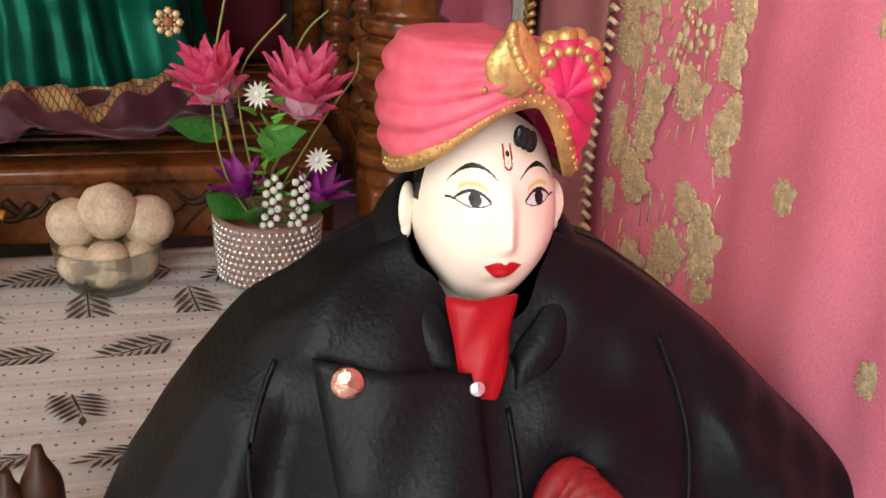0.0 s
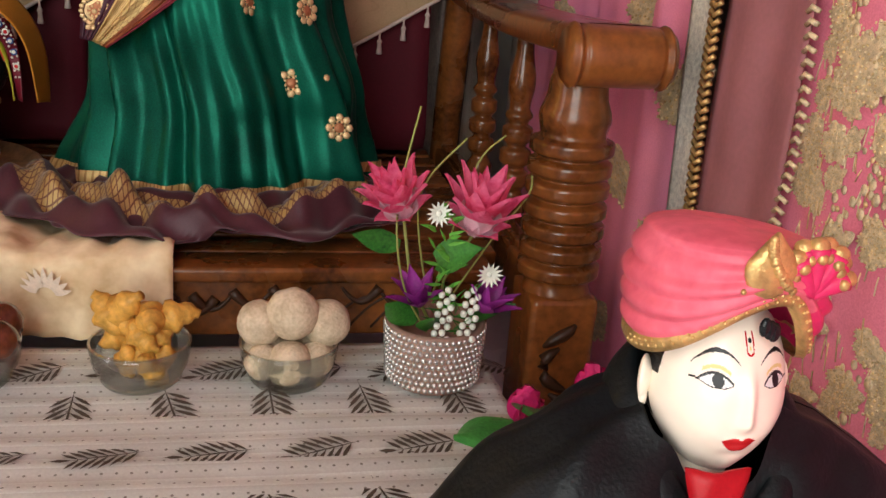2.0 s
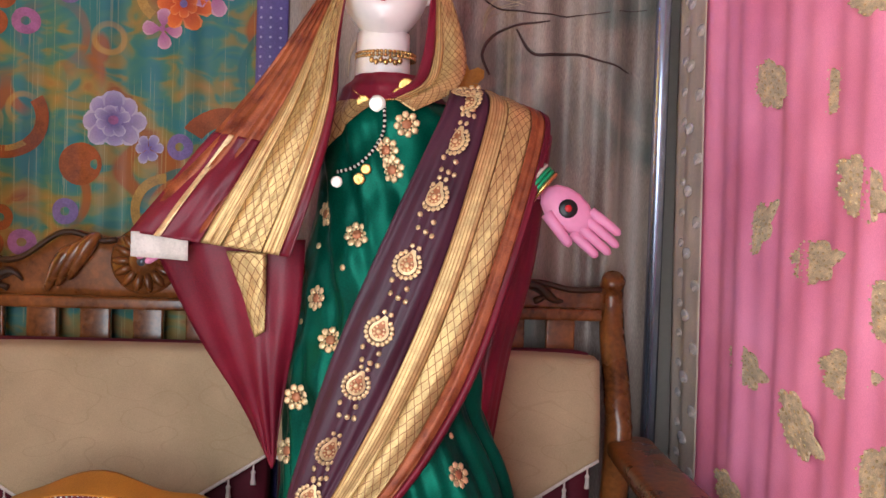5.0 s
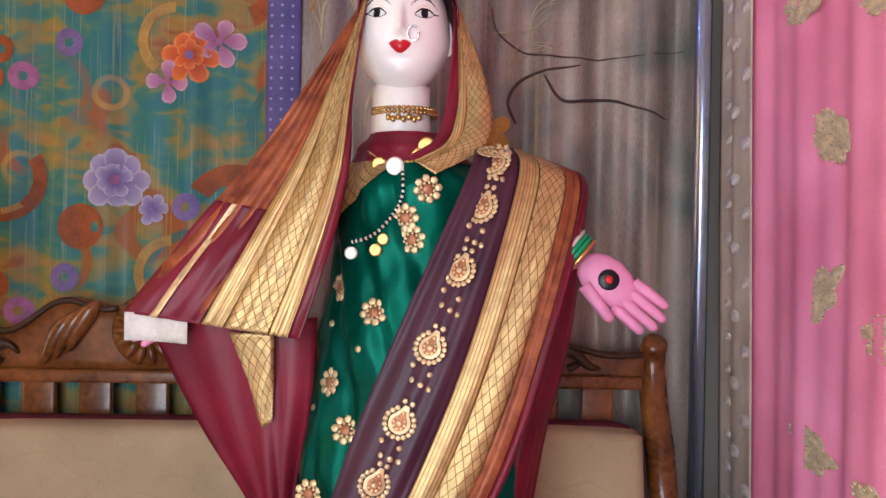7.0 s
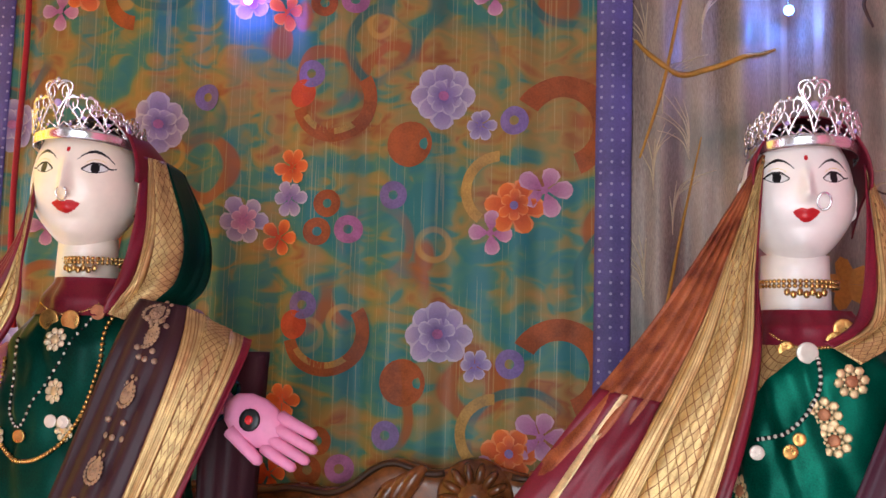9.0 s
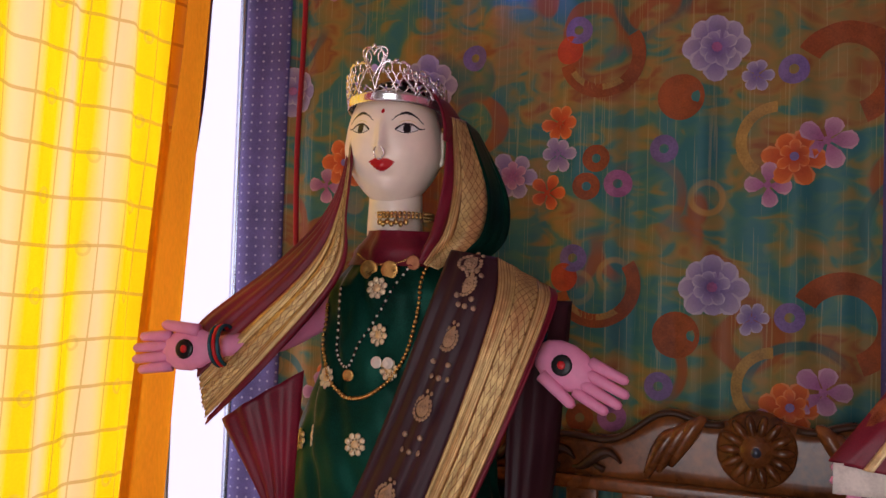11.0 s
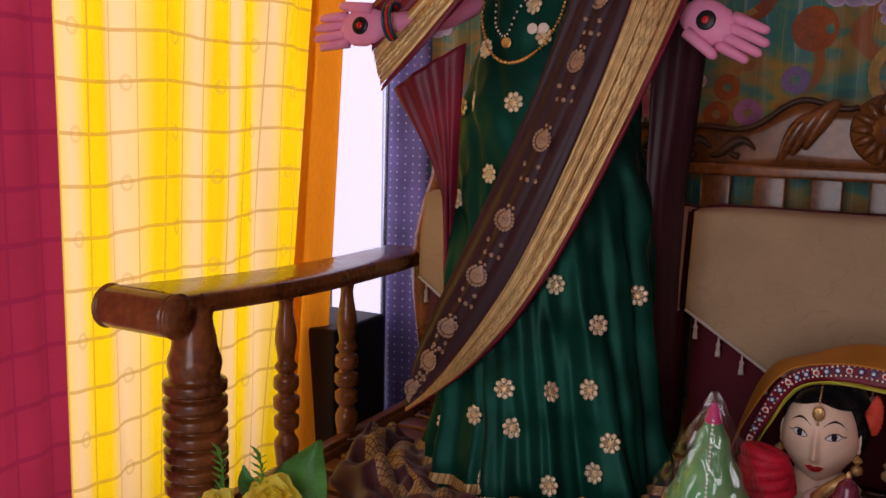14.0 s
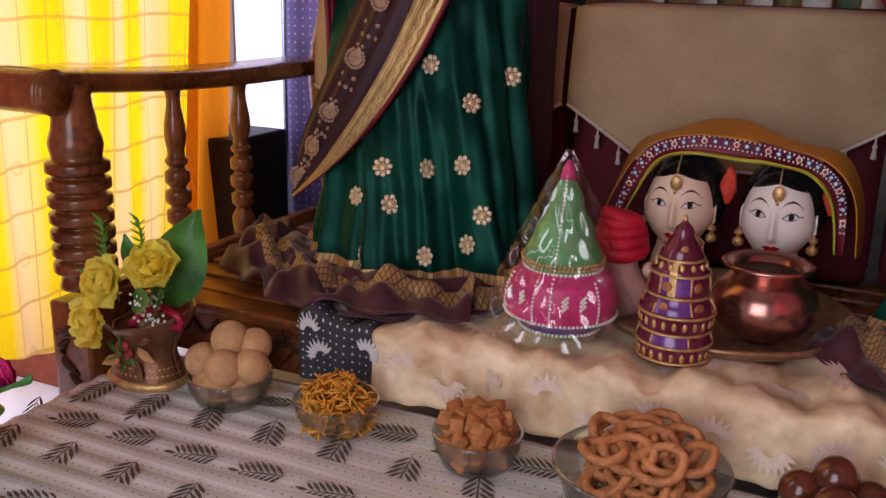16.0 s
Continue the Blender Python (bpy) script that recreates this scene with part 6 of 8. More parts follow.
# lace strips: silver sequin lace and a gold braid
lace = thing("lace_border", "silver sequin lace border with a gold braid, hung upright", "lace border", m=pose(0.4, 0.95, 0.03))
lx = lambda y, z: pink_x(y, z) - 0.004


def lace_y(z):
    return 0.965 + 0.02 * (z - 0.5)


part("silver_lace", sheet(lambda u, v: (lx(1.0, v) - 0.012 + 0.004 * math.sin(7 * v * 2.6), lace_y(0.03 + 2.5 * v) + 0.052 - 0.06 * u, 0.03 + 2.5 * v), 8, 80, (0.06, 2.5), 0.002), SILVERLACE, lace)
bm = bmesh.new()
for k in range(260):
    z = 0.03 + 0.0096 * k
    y = lace_y(z) - 0.02
    x = lx(1.0, z / 2.5) - 0.016 + 0.004 * math.sin(7 * z)
    add_tube(bm, [(x, y + 0.011, z), (x - 0.003, y + 0.004, z + 0.005), (x - 0.003, y - 0.004, z), (x, y - 0.011, z + 0.005)], 0.0036, 5)
part("gold_braid", bm, GOLDPAINT, lace, "plaited gold braid")
pale = side_cloth("sheer_curtain", match_translucence(cloth_material("pale_pink_sheer", (0.5, 0.2, 0.22), 0.6, 0.3, vary=0.12)), 0.79, 0.95, 0.03, 2.6, -0.004, "pale pink sheer strip beside the lace", 16)
bm = bmesh.new()
for k in range(150):
    z = 0.05 + 0.012 * k
    add_tube(bm, [front_surf(0.79 + 0.008 * math.sin(z * 20), z, -0.02), front_surf(0.782 + 0.008 * math.sin(z * 20), z + 0.005, -0.022), front_surf(0.773 + 0.008 * math.sin(z * 20), z + 0.002, -0.02)], 0.0028, 5)
part("gold_edging", bm, ZARI_DULL, pale, "gold looped edging")

# silver sequins on the grey border
SEQ = lathe([(0.0005, 0.003), (0.006, 0.0028), (0.010, 0.001), (0.0105, 0)], 12, pose(0, 0, 0, 0, -90, 0))
SEQM = finish("sequin", SEQ, material("pearly_sequin", (0.74, 0.66, 0.62), 0.25, 0.2, 0.2, 60, 0.2, 200))
for k in range(34):
    z = 0.25 + 0.062 * k
    pin(border, SEQM, 1.76 if k % 2 else 1.80, z, -0.01, 0, 1.0, "sequin", wide=2.6)
    pin(border, SEQM, 1.86, z + 0.02, -0.01, 0, 0.75, "sequin", wide=2.6)

# small coloured lamps of a light string
for x, z, col in ((-0.155, 1.816, (0.1, 0.25, 1)), (-1.169, 1.875, (0.25, 0.15, 1))):
    m_ = bpy.data.materials.new("lit_blue_lamp")
    m_.use_nodes = True
    b_ = m_.node_tree.nodes["Principled BSDF"]
    b_.inputs["Emission Color"].default_value, b_.inputs["Emission Strength"].default_value = (*col, 1), 14.0
    bm = bmesh.new()
    add_ball(bm, (0, 0, 0), 0.009, 12)
    lp = thing("string_light", "small lit blue lamp of a light string on the cloth", "lamp", "string lights", m=pose(x, 1.895, z))
    bulb = part("bulb", bm, m_, lp)
    bulb.matrix_basis = pose(x, 1.895, z)
    glow = new("bulb_glow", bpy.data.lights.new("bulb_glow", "POINT"))
    glow.data.energy, glow.data.color, glow.data.shadow_soft_size = 0.7, col, 0.01
    glow.matrix_basis = pose(x, 1.875, z)
    part("wire", tube([(x, 1.905, z), (x + 0.002, 1.905, z + 0.2), (x - 0.002, 1.905, 2.75)], 0.0007, 5), SILVER, lp)

# ---- bowls of sweets on the table ----
GLASS = bpy.data.materials.new("clear_bowl_glass")
GLASS.use_nodes = True
_g = GLASS.node_tree
_tp, _gl, _lw, _mix = (_g.nodes.new("ShaderNode" + k) for k in ("BsdfTransparent", "BsdfGlossy", "LayerWeight", "MixShader"))
_tp.inputs[0].default_value = (0.93, 0.95, 0.93, 1)
_gl.inputs["Roughness"].default_value = 0.06
_lw.inputs[0].default_value = 0.25
_g.links.new(maths(_g, "MULTIPLY_ADD", _lw.outputs[0], 0.6, 0.04), _mix.inputs[0])
_g.links.new(_tp.outputs[0], _mix.inputs[1])
_g.links.new(_gl.outputs[0], _mix.inputs[2])
_g.links.new(_mix.outputs[0], _g.nodes["Material Output"].inputs[0])
rs = random.Random(21)


def glass_bowl(r, h, flare=1.0):
    bm = lathe(turned([(0.0, 0.002), (0.001, r * 0.72), (0.006, r * 0.8), (h * 0.6, r * 0.96), (h, r * flare)], 3) + [(r * flare - 0.003, h), (r * 0.93, h * 0.6), (r * 0.76, 0.008), (0.002, 0.006)], 40)
    return bm


def bowl(x, y, r, h, label, flare=1.0):
    b = thing("glass_bowl", label, "bowl", "bowls of sweets", m=pose(x, y, TZ + 0.003))
    g = part("bowl", glass_bowl(r, h, flare), GLASS, b)
    g.matrix_basis = pose(x, y, TZ + 0.003)
    g.visible_shadow = False
    part("rim", tube([(x + (r * flare - 0.0015) * math.cos(a), y + (r * flare - 0.0015) * math.sin(a), TZ + 0.003 + h) for a in [TAU * i / 40 for i in range(40)]], 0.002, 6, True), GLASS, b)
    return b


def sweets(name, label, x, y, spots, maker, mats, group):
    """Loose pieces in a bowl: each a thing of its own."""
    base = [maker(k) for k in range(3)]
    meshes = [finish(name, bm, mats) for bm in base]
    for k, (dx, dy, dz, s) in enumerate(spots):
        ob = new(name, meshes[k % 3])
        ob.matrix_basis = pose(x + dx, y + dy, TZ + 0.01 + dz, rs.uniform(0, 360), rs.uniform(0, 360), rs.uniform(0, 360)) @ Matrix.Scale(s, 4)
        tagged(ob, label, "sweet", group)


def lumpy(r, amp, freq, squash=(1, 1, 1), seg=22):
    def make(k):
        bm = bmesh.new()
        for v in add_ball(bm, (0, 0, 0), r, seg, 0, squash):
            n = noise.fractal(Vector(v.co) * freq / r + Vector((k * 7.1, 3, 1)), 1.0, 2.0, 3)
            v.co *= 1 + amp * n
        return bm
    return make


LADDU = material("pale_laddu", (0.55, 0.42, 0.28), 0.8, 0, 0.18, 60, 0.9, 260, second=(0.62, 0.5, 0.36))
BESAN = material("tan_laddu", (0.50, 0.29, 0.13), 0.75, 0, 0.18, 60, 0.7, 260)
JAMUN = material("brown_syrup_jamun", (0.11, 0.028, 0.012), 0.22, 0, 0.35, 40, 0.2, 160, coat=0.6)
GOLDEN = material("golden_fried_sweet", (0.58, 0.30, 0.06), 0.5, 0, 0.3, 50, 0.6, 200)
FRIED = material("brown_fried_cube", (0.40, 0.16, 0.05), 0.55, 0, 0.3, 50, 0.6, 200)
RINGED = material("brown_fried_ring", (0.42, 0.17, 0.06), 0.55, 0, 0.35, 50, 0.8, 200)
SEV = material("golden_sev", (0.66, 0.30, 0.03), 0.55, 0, 0.25, 50, 0.4, 200)

bowl(-0.075, 0.985, 0.058, 0.05, "clear glass bowl of pale round laddus on the cloth")
sweets("laddu", "pale crumbly round laddu in a glass bowl", -0.075, 0.985, [(-0.028, 0.012, 0.028, 0.95), (0.028, 0.018, 0.028, 0.9), (0.0, -0.028, 0.027, 1.0), (0.03, -0.014, 0.026, 0.85), (-0.03, -0.02, 0.026, 0.8), (-0.034, 0.0, 0.066, 1.02), (0.003, -0.01, 0.082, 1.14), (0.043, 0.0, 0.066, 1.05), (0.0, 0.03, 0.06, 1.0)],
       lumpy(0.0265, 0.07, 1.3), LADDU, "pale laddus")
bowl(-0.243, 0.99, 0.057, 0.05, "clear glass bowl of golden fried sweets")


def pastry(k):
    bm = bmesh.new()
    pts = [Vector((0.012 * math.sin(2 * q + k), 0.01 * math.cos(3 * q), 0.05 * (q - 0.5))) for q in [i / 10 for i in range(11)]]
    add_tube(bm, pts, 0.015, 12, 0, False, lambda q: 0.25 + 0.9 * math.sin(math.pi * min(0.96, q + 0.04)) * (1 + 0.25 * math.sin(q * 18 + k)))
    for v in bm.verts:
        v.co *= 1 + 0.1 * noise.noise(v.co * 90)
    return bm


sweets("fried_pastry", "golden fried ridged pastry in a glass bowl", -0.243, 0.99, [(rs.uniform(-0.026, 0.026), rs.uniform(-0.026, 0.024), 0.022 + 0.019 * (k // 5), 0.8) for k in range(15)] + [(-0.035, 0.0, 0.078, 1.0), (-0.012, 0.012, 0.088, 1.05), (0.014, -0.01, 0.075, 1.0), (0.04, 0.0, 0.064, 1.0)], pastry, GOLDEN, "fried pastries")
bowl(-0.433, 0.99, 0.062, 0.05, "clear glass bowl of dark brown gulab jamuns")
sweets("gulab_jamun", "glossy dark brown gulab jamun in a glass bowl", -0.433, 0.99, [(-0.03, 0.0, 0.026, 1), (0.03, 0.005, 0.026, 1), (0, -0.03, 0.026, 1), (0, 0.033, 0.026, 1), (-0.04, 0.014, 0.054, 1.0), (0.0, -0.02, 0.06, 1.02), (0.04, -0.016, 0.05, 1.0), (-0.022, -0.034, 0.046, 1.0), (0.035, 0.025, 0.054, 1.0), (-0.004, 0.018, 0.078, 1.02)],
       lumpy(0.0255, 0.03, 1.1), JAMUN, "gulab jamuns")
bowl(-0.652, 0.955, 0.10, 0.075, "large clear glass bowl piled with brown fried rings", 1.08)


def chakli(k):
    bm = bmesh.new()
    n = 30
    wob = 0.06 * k
    add_tube(bm, [((0.032 + 0.002 * math.sin(3 * a + k)) * math.cos(a), 0.023 * (1 + wob) * math.sin(a) + 0.002 * math.sin(2 * a), 0.003 * math.sin(2 * a + k)) for a in [TAU * i / n for i in range(n)]], 0.0066, 9, 0, True)
    for v in bm.verts:
        v.co *= 1 + 0.06 * noise.noise(v.co * 160 + Vector((k, 0, 0)))
    return bm


spots = []
for k in range(36):
    a, q = k * 2.4, math.sqrt((k % 12) / 12)
    spots.append((0.062 * q * math.cos(a), 0.055 * q * math.sin(a), 0.022 + 0.032 * (k // 12) + 0.01 * (1 - q), 0.9))
meshes = [finish("fried_ring", chakli(k), RINGED) for k in range(3)]
for k, (dx, dy, dz, s) in enumerate(spots):
    ob = new("fried_ring", meshes[k % 3])
    ob.matrix_basis = pose(-0.652 + dx, 0.955 + dy, TZ + 0.012 + dz, rs.uniform(5, 42), rs.uniform(-24, 24), 0) @ pose(0, 0, 0, 0, 0, rs.uniform(-70, 70)) @ Matrix.Scale(s, 4)
    tagged(ob, "ridged brown fried ring piled in a glass bowl", "snack", "fried rings")
bowl(-0.880, 0.985, 0.062, 0.05, "clear glass bowl of brown fried dough cubes")


def cube_bit(k):
    bm = box((-0.01, -0.011, -0.009), (0.011, 0.01, 0.01), 0.004)
    for v in bm.verts:
        v.co *= 1 + 0.18 * noise.noise(v.co * 120 + Vector((k, 0, 0)))
    return bm


sweets("dough_cube", "brown fried dough cube in a glass bowl", -0.880, 0.985, [(0.044 * math.sqrt((k % 17) / 17) * math.cos(k * 2.4), 0.044 * math.sqrt((k % 17) / 17) * math.sin(k * 2.4), 0.01 + 0.0165 * (k // 17) + 0.007 * (1 - (k % 17) / 17), 1.0) for k in range(68)], cube_bit, FRIED, "fried dough cubes")
bowl(-1.102, 0.985, 0.062, 0.048, "clear glass bowl heaped with golden fried strands")
bm = bmesh.new()
for k in range(330):
    a, q = rs.uniform(0, TAU), math.sqrt(rs.uniform(0, 1))
    h = rs.uniform(0.01, 0.088 - 0.03 * q * q)
    c = Vector((-1.102 + 0.05 * q * math.cos(a), 0.985 + 0.05 * q * math.sin(a), TZ + h))
    d = Vector((rs.uniform(-1, 1), rs.uniform(-1, 1), rs.uniform(-0.35, 0.5))).normalized() * rs.uniform(0.009, 0.018)
    s = Vector((rs.uniform(-1, 1), rs.uniform(-1, 1), rs.uniform(-0.5, 1))) * 0.006
    add_tube(bm, [c - d, c - d * 0.4 + s, c + d * 0.4 + s * 0.5, c + d - s], 0.0018, 5)
solid("fried_strands", bm, SEV, "heap of thin golden fried strands in a bowl", "snack", kind="stuff")
bowl(-1.292, 0.985, 0.066, 0.048, "clear glass bowl of tan round laddus beside a vase")
sweets("laddu", "smooth tan round laddu in a glass bowl", -1.292, 0.985, [(-0.03, -0.01, 0.027, 1), (0.03, -0.005, 0.027, 1), (0.0, 0.03, 0.027, 1), (0, -0.034, 0.027, 1), (-0.042, -0.01, 0.055, 1.05), (0.012, -0.028, 0.06, 1.08), (0.044, -0.004, 0.06, 1.05), (0.0, 0.005, 0.092, 1.1), (0.032, 0.022, 0.083, 1.0)], lumpy(0.0265, 0.02, 1.2), BESAN, "tan laddus")

# ---- beaded flower pot with artificial lilies ----
PETAL = match_translucence(cloth_material("pink_petal_fabric", (0.86, 0.05, 0.2), 0.55, 0.35, vary=0.15, scale=20.0, second=(0.95, 0.22, 0.38)))
PETAL_PALE = material("pale_petal_throat", (0.85, 0.55, 0.62), 0.55, 0, 0.15, 20, 0.15, 300)
MAGENTA = material("purple_petal_fabric", (0.25, 0.02, 0.22), 0.55, 0, 0.3, 20, 0.15, 300)
LEAFG = material("green_plastic_leaf", (0.02, 0.11, 0.02), 0.4, 0, 0.4, 20, 0.2, 300, second=(0.05, 0.2, 0.03))
LEAFL = material("light_green_plastic", (0.12, 0.36, 0.05), 0.45, 0, 0.3, 20, 0.2, 300)
WHITEB = material("white_plastic_blossom", (0.75, 0.78, 0.68), 0.5, 0, 0.08)
STEM = material("olive_stem", (0.25, 0.26, 0.07), 0.5, 0, 0.2)


def add_petal(bm, root, d, side, ln, w, curl, mat=0, pale=None, blunt=1.0):
    """One curved, cupped petal or leaf from its root along d."""
    d, side = Vector(d).normalized(), Vector(side)
    side = (side - d * side.dot(d)).normalized()
    n = d.cross(side)
    nu, nv = 4, 8
    g = [[bm.verts.new(Vector(root) + d * ln * (q := j / nv) + side * w * (i / nu - 0.5) * 2 * math.sin(math.pi * (0.1 + 0.9 * min(q, 0.985)) ** 0.8) ** blunt + n * ((1 - blunt) * 0.35 * w * math.sin(6 * i / nu + 9 * q) * q + curl * ln * q * q + 0.25 * w * ((i / nu - 0.5) * 2) ** 2)) for j in range(nv + 1)] for i in range(nu + 1)]
    for i in range(nu):
        for j in range(nv):
            bm.faces.new((g[i][j], g[i + 1][j], g[i + 1][j + 1], g[i][j + 1])).material_index = pale if pale is not None and j < 4 else mat


def bloom(parent, c, axis, ln, w, mats, rings=((6, 0.08, 1.05), (7, 0.28, 1.05), (7, 0.5, 1.0), (5, 0.85, 0.6)), name="bloom", label="", blunt=1.0):
    bm = bmesh.new()
    axis = Vector(axis).normalized()
    s = axis.orthogonal().normalized()
    t = axis.cross(s)
    for n, open_, size in rings:
        for k in range(n):
            a = TAU * k / n + open_ * 2 + rs.uniform(-0.2, 0.2)
            r = s * math.cos(a) + t * math.sin(a)
            add_petal(bm, Vector(c) + r * 0.004, axis * math.cos(open_) + r * math.sin(open_), axis.cross(r), ln * size * rs.uniform(0.85, 1.1), w, -0.18 if blunt == 1 else 0.1, 0, 1 if len(mats) > 1 else None, blunt)
    return part(name, bm, mats, parent, label)


def leaf(parent, root, d, side, ln, w, mat, curl=-0.25):
    bm = bmesh.new()
    add_petal(bm, root, d, side, ln, w, curl)
    return part("leaf", bm, mat, parent)


PX, PY = 0.098, 0.985
pot = thing("flower_pot", "silver bead-studded pot of artificial pink lilies on the table", "flower pot", m=pose(PX, PY, TZ))
CERAMIC = material("brown_rim_ceramic", (0.28, 0.17, 0.13), 0.5, 0, 0.2)
part("pot_body", lathe([(0.002, TZ + 0.003), (0.05, TZ + 0.003), (0.056, TZ + 0.008), (0.06, TZ + 0.078), (0.056, TZ + 0.081), (0.05, TZ + 0.078), (0.047, TZ + 0.06), (0.002, TZ + 0.058)], 48, pose(PX, PY, 0)), CERAMIC, pot)
bm = bmesh.new()
for j in range(9):
    z = TZ + 0.012 + 0.0078 * j
    r = 0.0562 + 0.0038 * (j / 9)
    for k in range(50):
        a = TAU * (k + 0.5 * (j % 2)) / 50
        add_ball(bm, (PX + r * math.cos(a), PY + r * math.sin(a), z), 0.0034, 6)
tagged(part("beads", bm, material("silver_bead", (0.72, 0.7, 0.66), 0.22, 0.7, 0.1), pot, "rows of silver beads"), kind="stuff")
for c, ax, ln in (((0.050, 0.972, 0.40), (-0.3, -0.25, 0.75), 0.066), ((0.130, 0.962, 0.385), (0.12, -0.3, 0.9), 0.078)):
    bloom(pot, c, ax, ln, 0.0165, [PETAL, PETAL_PALE], name="lily", label="pink artificial lily with a pale throat")
    part("stem", tube([(PX, PY, TZ + 0.06), ((PX + c[0]) / 2 - 0.01, PY, 0.32), c], 0.002, 6), STEM, pot)
for c, ax in (((0.072, 0.955, 0.30), (-0.3, -0.3, 1)), ((0.145, 0.95, 0.295), (0.45, -0.3, 0.9))):
    bloom(pot, c, ax, 0.05, 0.0095, [MAGENTA], ((5, 0.3, 1), (5, 0.65, 0.9)), name="purple_bloom", label="purple artificial bud")
for root, d, ln, w in (((0.09, 0.965, 0.35), (0.55, -0.5, 0.45), 0.06, 0.02), ((0.07, 0.97, 0.27), (-0.6, -0.3, 0.6), 0.065, 0.018), ((0.14, 0.97, 0.27), (0.6, -0.2, 0.6), 0.06, 0.014), ((0.05, 0.99, 0.36), (-0.9, 0, 0.25), 0.06, 0.014), ((0.08, 0.95, 0.27), (0.0, -0.4, 0.5), 0.05, 0.014)):
    leaf(pot, root, d, (0.3, 0.2, 1) if d[2] < 0.5 else (1, 0.2, 0), ln, w, LEAFG)
for pts in ([(0.085, 0.97, 0.26), (0.05, 0.95, 0.33), (0.04, 0.955, 0.42), (0.06, 0.96, 0.53)], [(0.09, 0.98, 0.26), (0.15, 0.97, 0.37), (0.19, 0.965, 0.43), (0.193, 0.965, 0.455)], [(0.09, 0.98, 0.3), (0.13, 0.99, 0.45), (0.165, 0.99, 0.495)], [(0.085, 0.985, 0.3), (0.07, 0.99, 0.42), (0.12, 0.99, 0.49)]):
    part("tendril", tube([rom(pts, i / 16) for i in range(17)], 0.0013, 6), STEM, pot)
for c in ((0.085, 0.945, 0.415), (0.147, 0.94, 0.345)):
    bm = bmesh.new()
    for k in range(14):
        a = TAU * k / 14
        add_petal(bm, c, (math.cos(a), -0.35, math.sin(a)), (-math.sin(a), 0, math.cos(a)), 0.017, 0.0022, 0)
    add_ball(bm, c, 0.004, 8)
    part("white_daisy", bm, WHITEB, pot, "small white daisy")
bm = bmesh.new()
for k in range(30):
    c = Vector((0.095 + rs.uniform(-0.012, 0.012), 0.95, 0.30 + 0.004 * k))
    add_petal(bm, c, (rs.uniform(-1, 1), -0.4, rs.uniform(0, 0.8)), (0, 0, 1), 0.022, 0.0022, 0.1)
part("fern", bm, LEAFL, pot, "light green fern sprig")
bm = bmesh.new()
for x0 in (0.098, 0.128):
    for k in range(16):
        add_ball(bm, (x0 + 0.008 * math.sin(k * 2.1) + 0.003 * (k - 8) / 8, 0.938 + 0.004 * math.cos(k * 3), 0.262 + 0.0042 * k), 0.0044, 7)
part("white_berries", bm, WHITEB, pot, "white berry spray")
bm = bmesh.new()
for k in range(26):
    add_petal(bm, (0.115 + rs.uniform(-0.02, 0.02), 0.95, 0.265 + 0.002 * k), (rs.uniform(-1, 1), -0.3, rs.uniform(0.2, 1)), (0, 1, 0.3), 0.03, 0.0022, 0.05)
part("dark_fern", bm, LEAFG, pot, "dark green fern")

# ---- ornate vase with yellow flowers ----
VX, VY = -1.46, 0.99
BRONZE = material("bronze_glazed_vase", (0.17, 0.075, 0.035), 0.32, 0.35, 0.4, 25, 0.5, 120)
vase = thing("vase", "ornate bronze glazed vase of artificial yellow flowers", "vase", m=pose(VX, VY, TZ))


def vase_wall(u, v):
    a = TAU * u
    r = (0.058 - 0.018 * math.sin(min(1, v * 1.15) * math.pi * 0.8) ** 2 + 0.014 * v ** 3) * (1 + 0.03 * math.sin(8 * a) * v)
    return (VX + r * 1.1 * math.cos(a) + 0.02 * v * v, VY + r * 0.8 * math.sin(a), TZ + 0.003 + 0.115 * v + 0.022 * v ** 3 * math.cos(a - 0.4))


vb = part("vase_body", sheet(vase_wall, 48, 24, (0.3, 0.12), -0.003), BRONZE, vase)
part("vase_foot", lathe([(0.002, TZ + 0.002), (0.062, TZ + 0.002), (0.066, TZ + 0.01), (0.06, TZ + 0.016), (0.002, TZ + 0.016)], 40, pose(VX, VY, 0) @ Matrix.Diagonal((1.1, 0.82, 1, 1))), GOLDPAINT, vase)
bm = bmesh.new()
for k in range(40):
    for j in range(3):
        u, v = k / 40, 0.1 + 0.09 * j
        add_ball(bm, Vector(vase_wall(u + 0.012 * (j % 2), v)), 0.0042, 6, 0, (1, 1, 0.7))
part("woven_band", bm, GOLDPAINT, vase, "gold woven relief band")
bm = bmesh.new()
for k in range(5):
    a = TAU * k / 5
    add_ball(bm, (VX - 0.008 + 0.011 * math.cos(a), VY - 0.042, TZ + 0.062 + 0.011 * math.sin(a)), 0.009, 9, 0, (1, 0.5, 1))
part("relief_flower", bm, material("red_relief_flower", (0.32, 0.03, 0.03), 0.4), vase, "red relief flower")
bm = bmesh.new()
for k in range(6):
    add_petal(bm, (VX - 0.01, VY - 0.042, TZ + 0.06), (math.cos(k * 1.05 + 0.4), -0.15, math.sin(k * 1.05 + 0.4)), (0, 1, 0.3), 0.034, 0.007, 0.1)
part("relief_leaves", bm, LEAFG, vase, "green relief leaves")
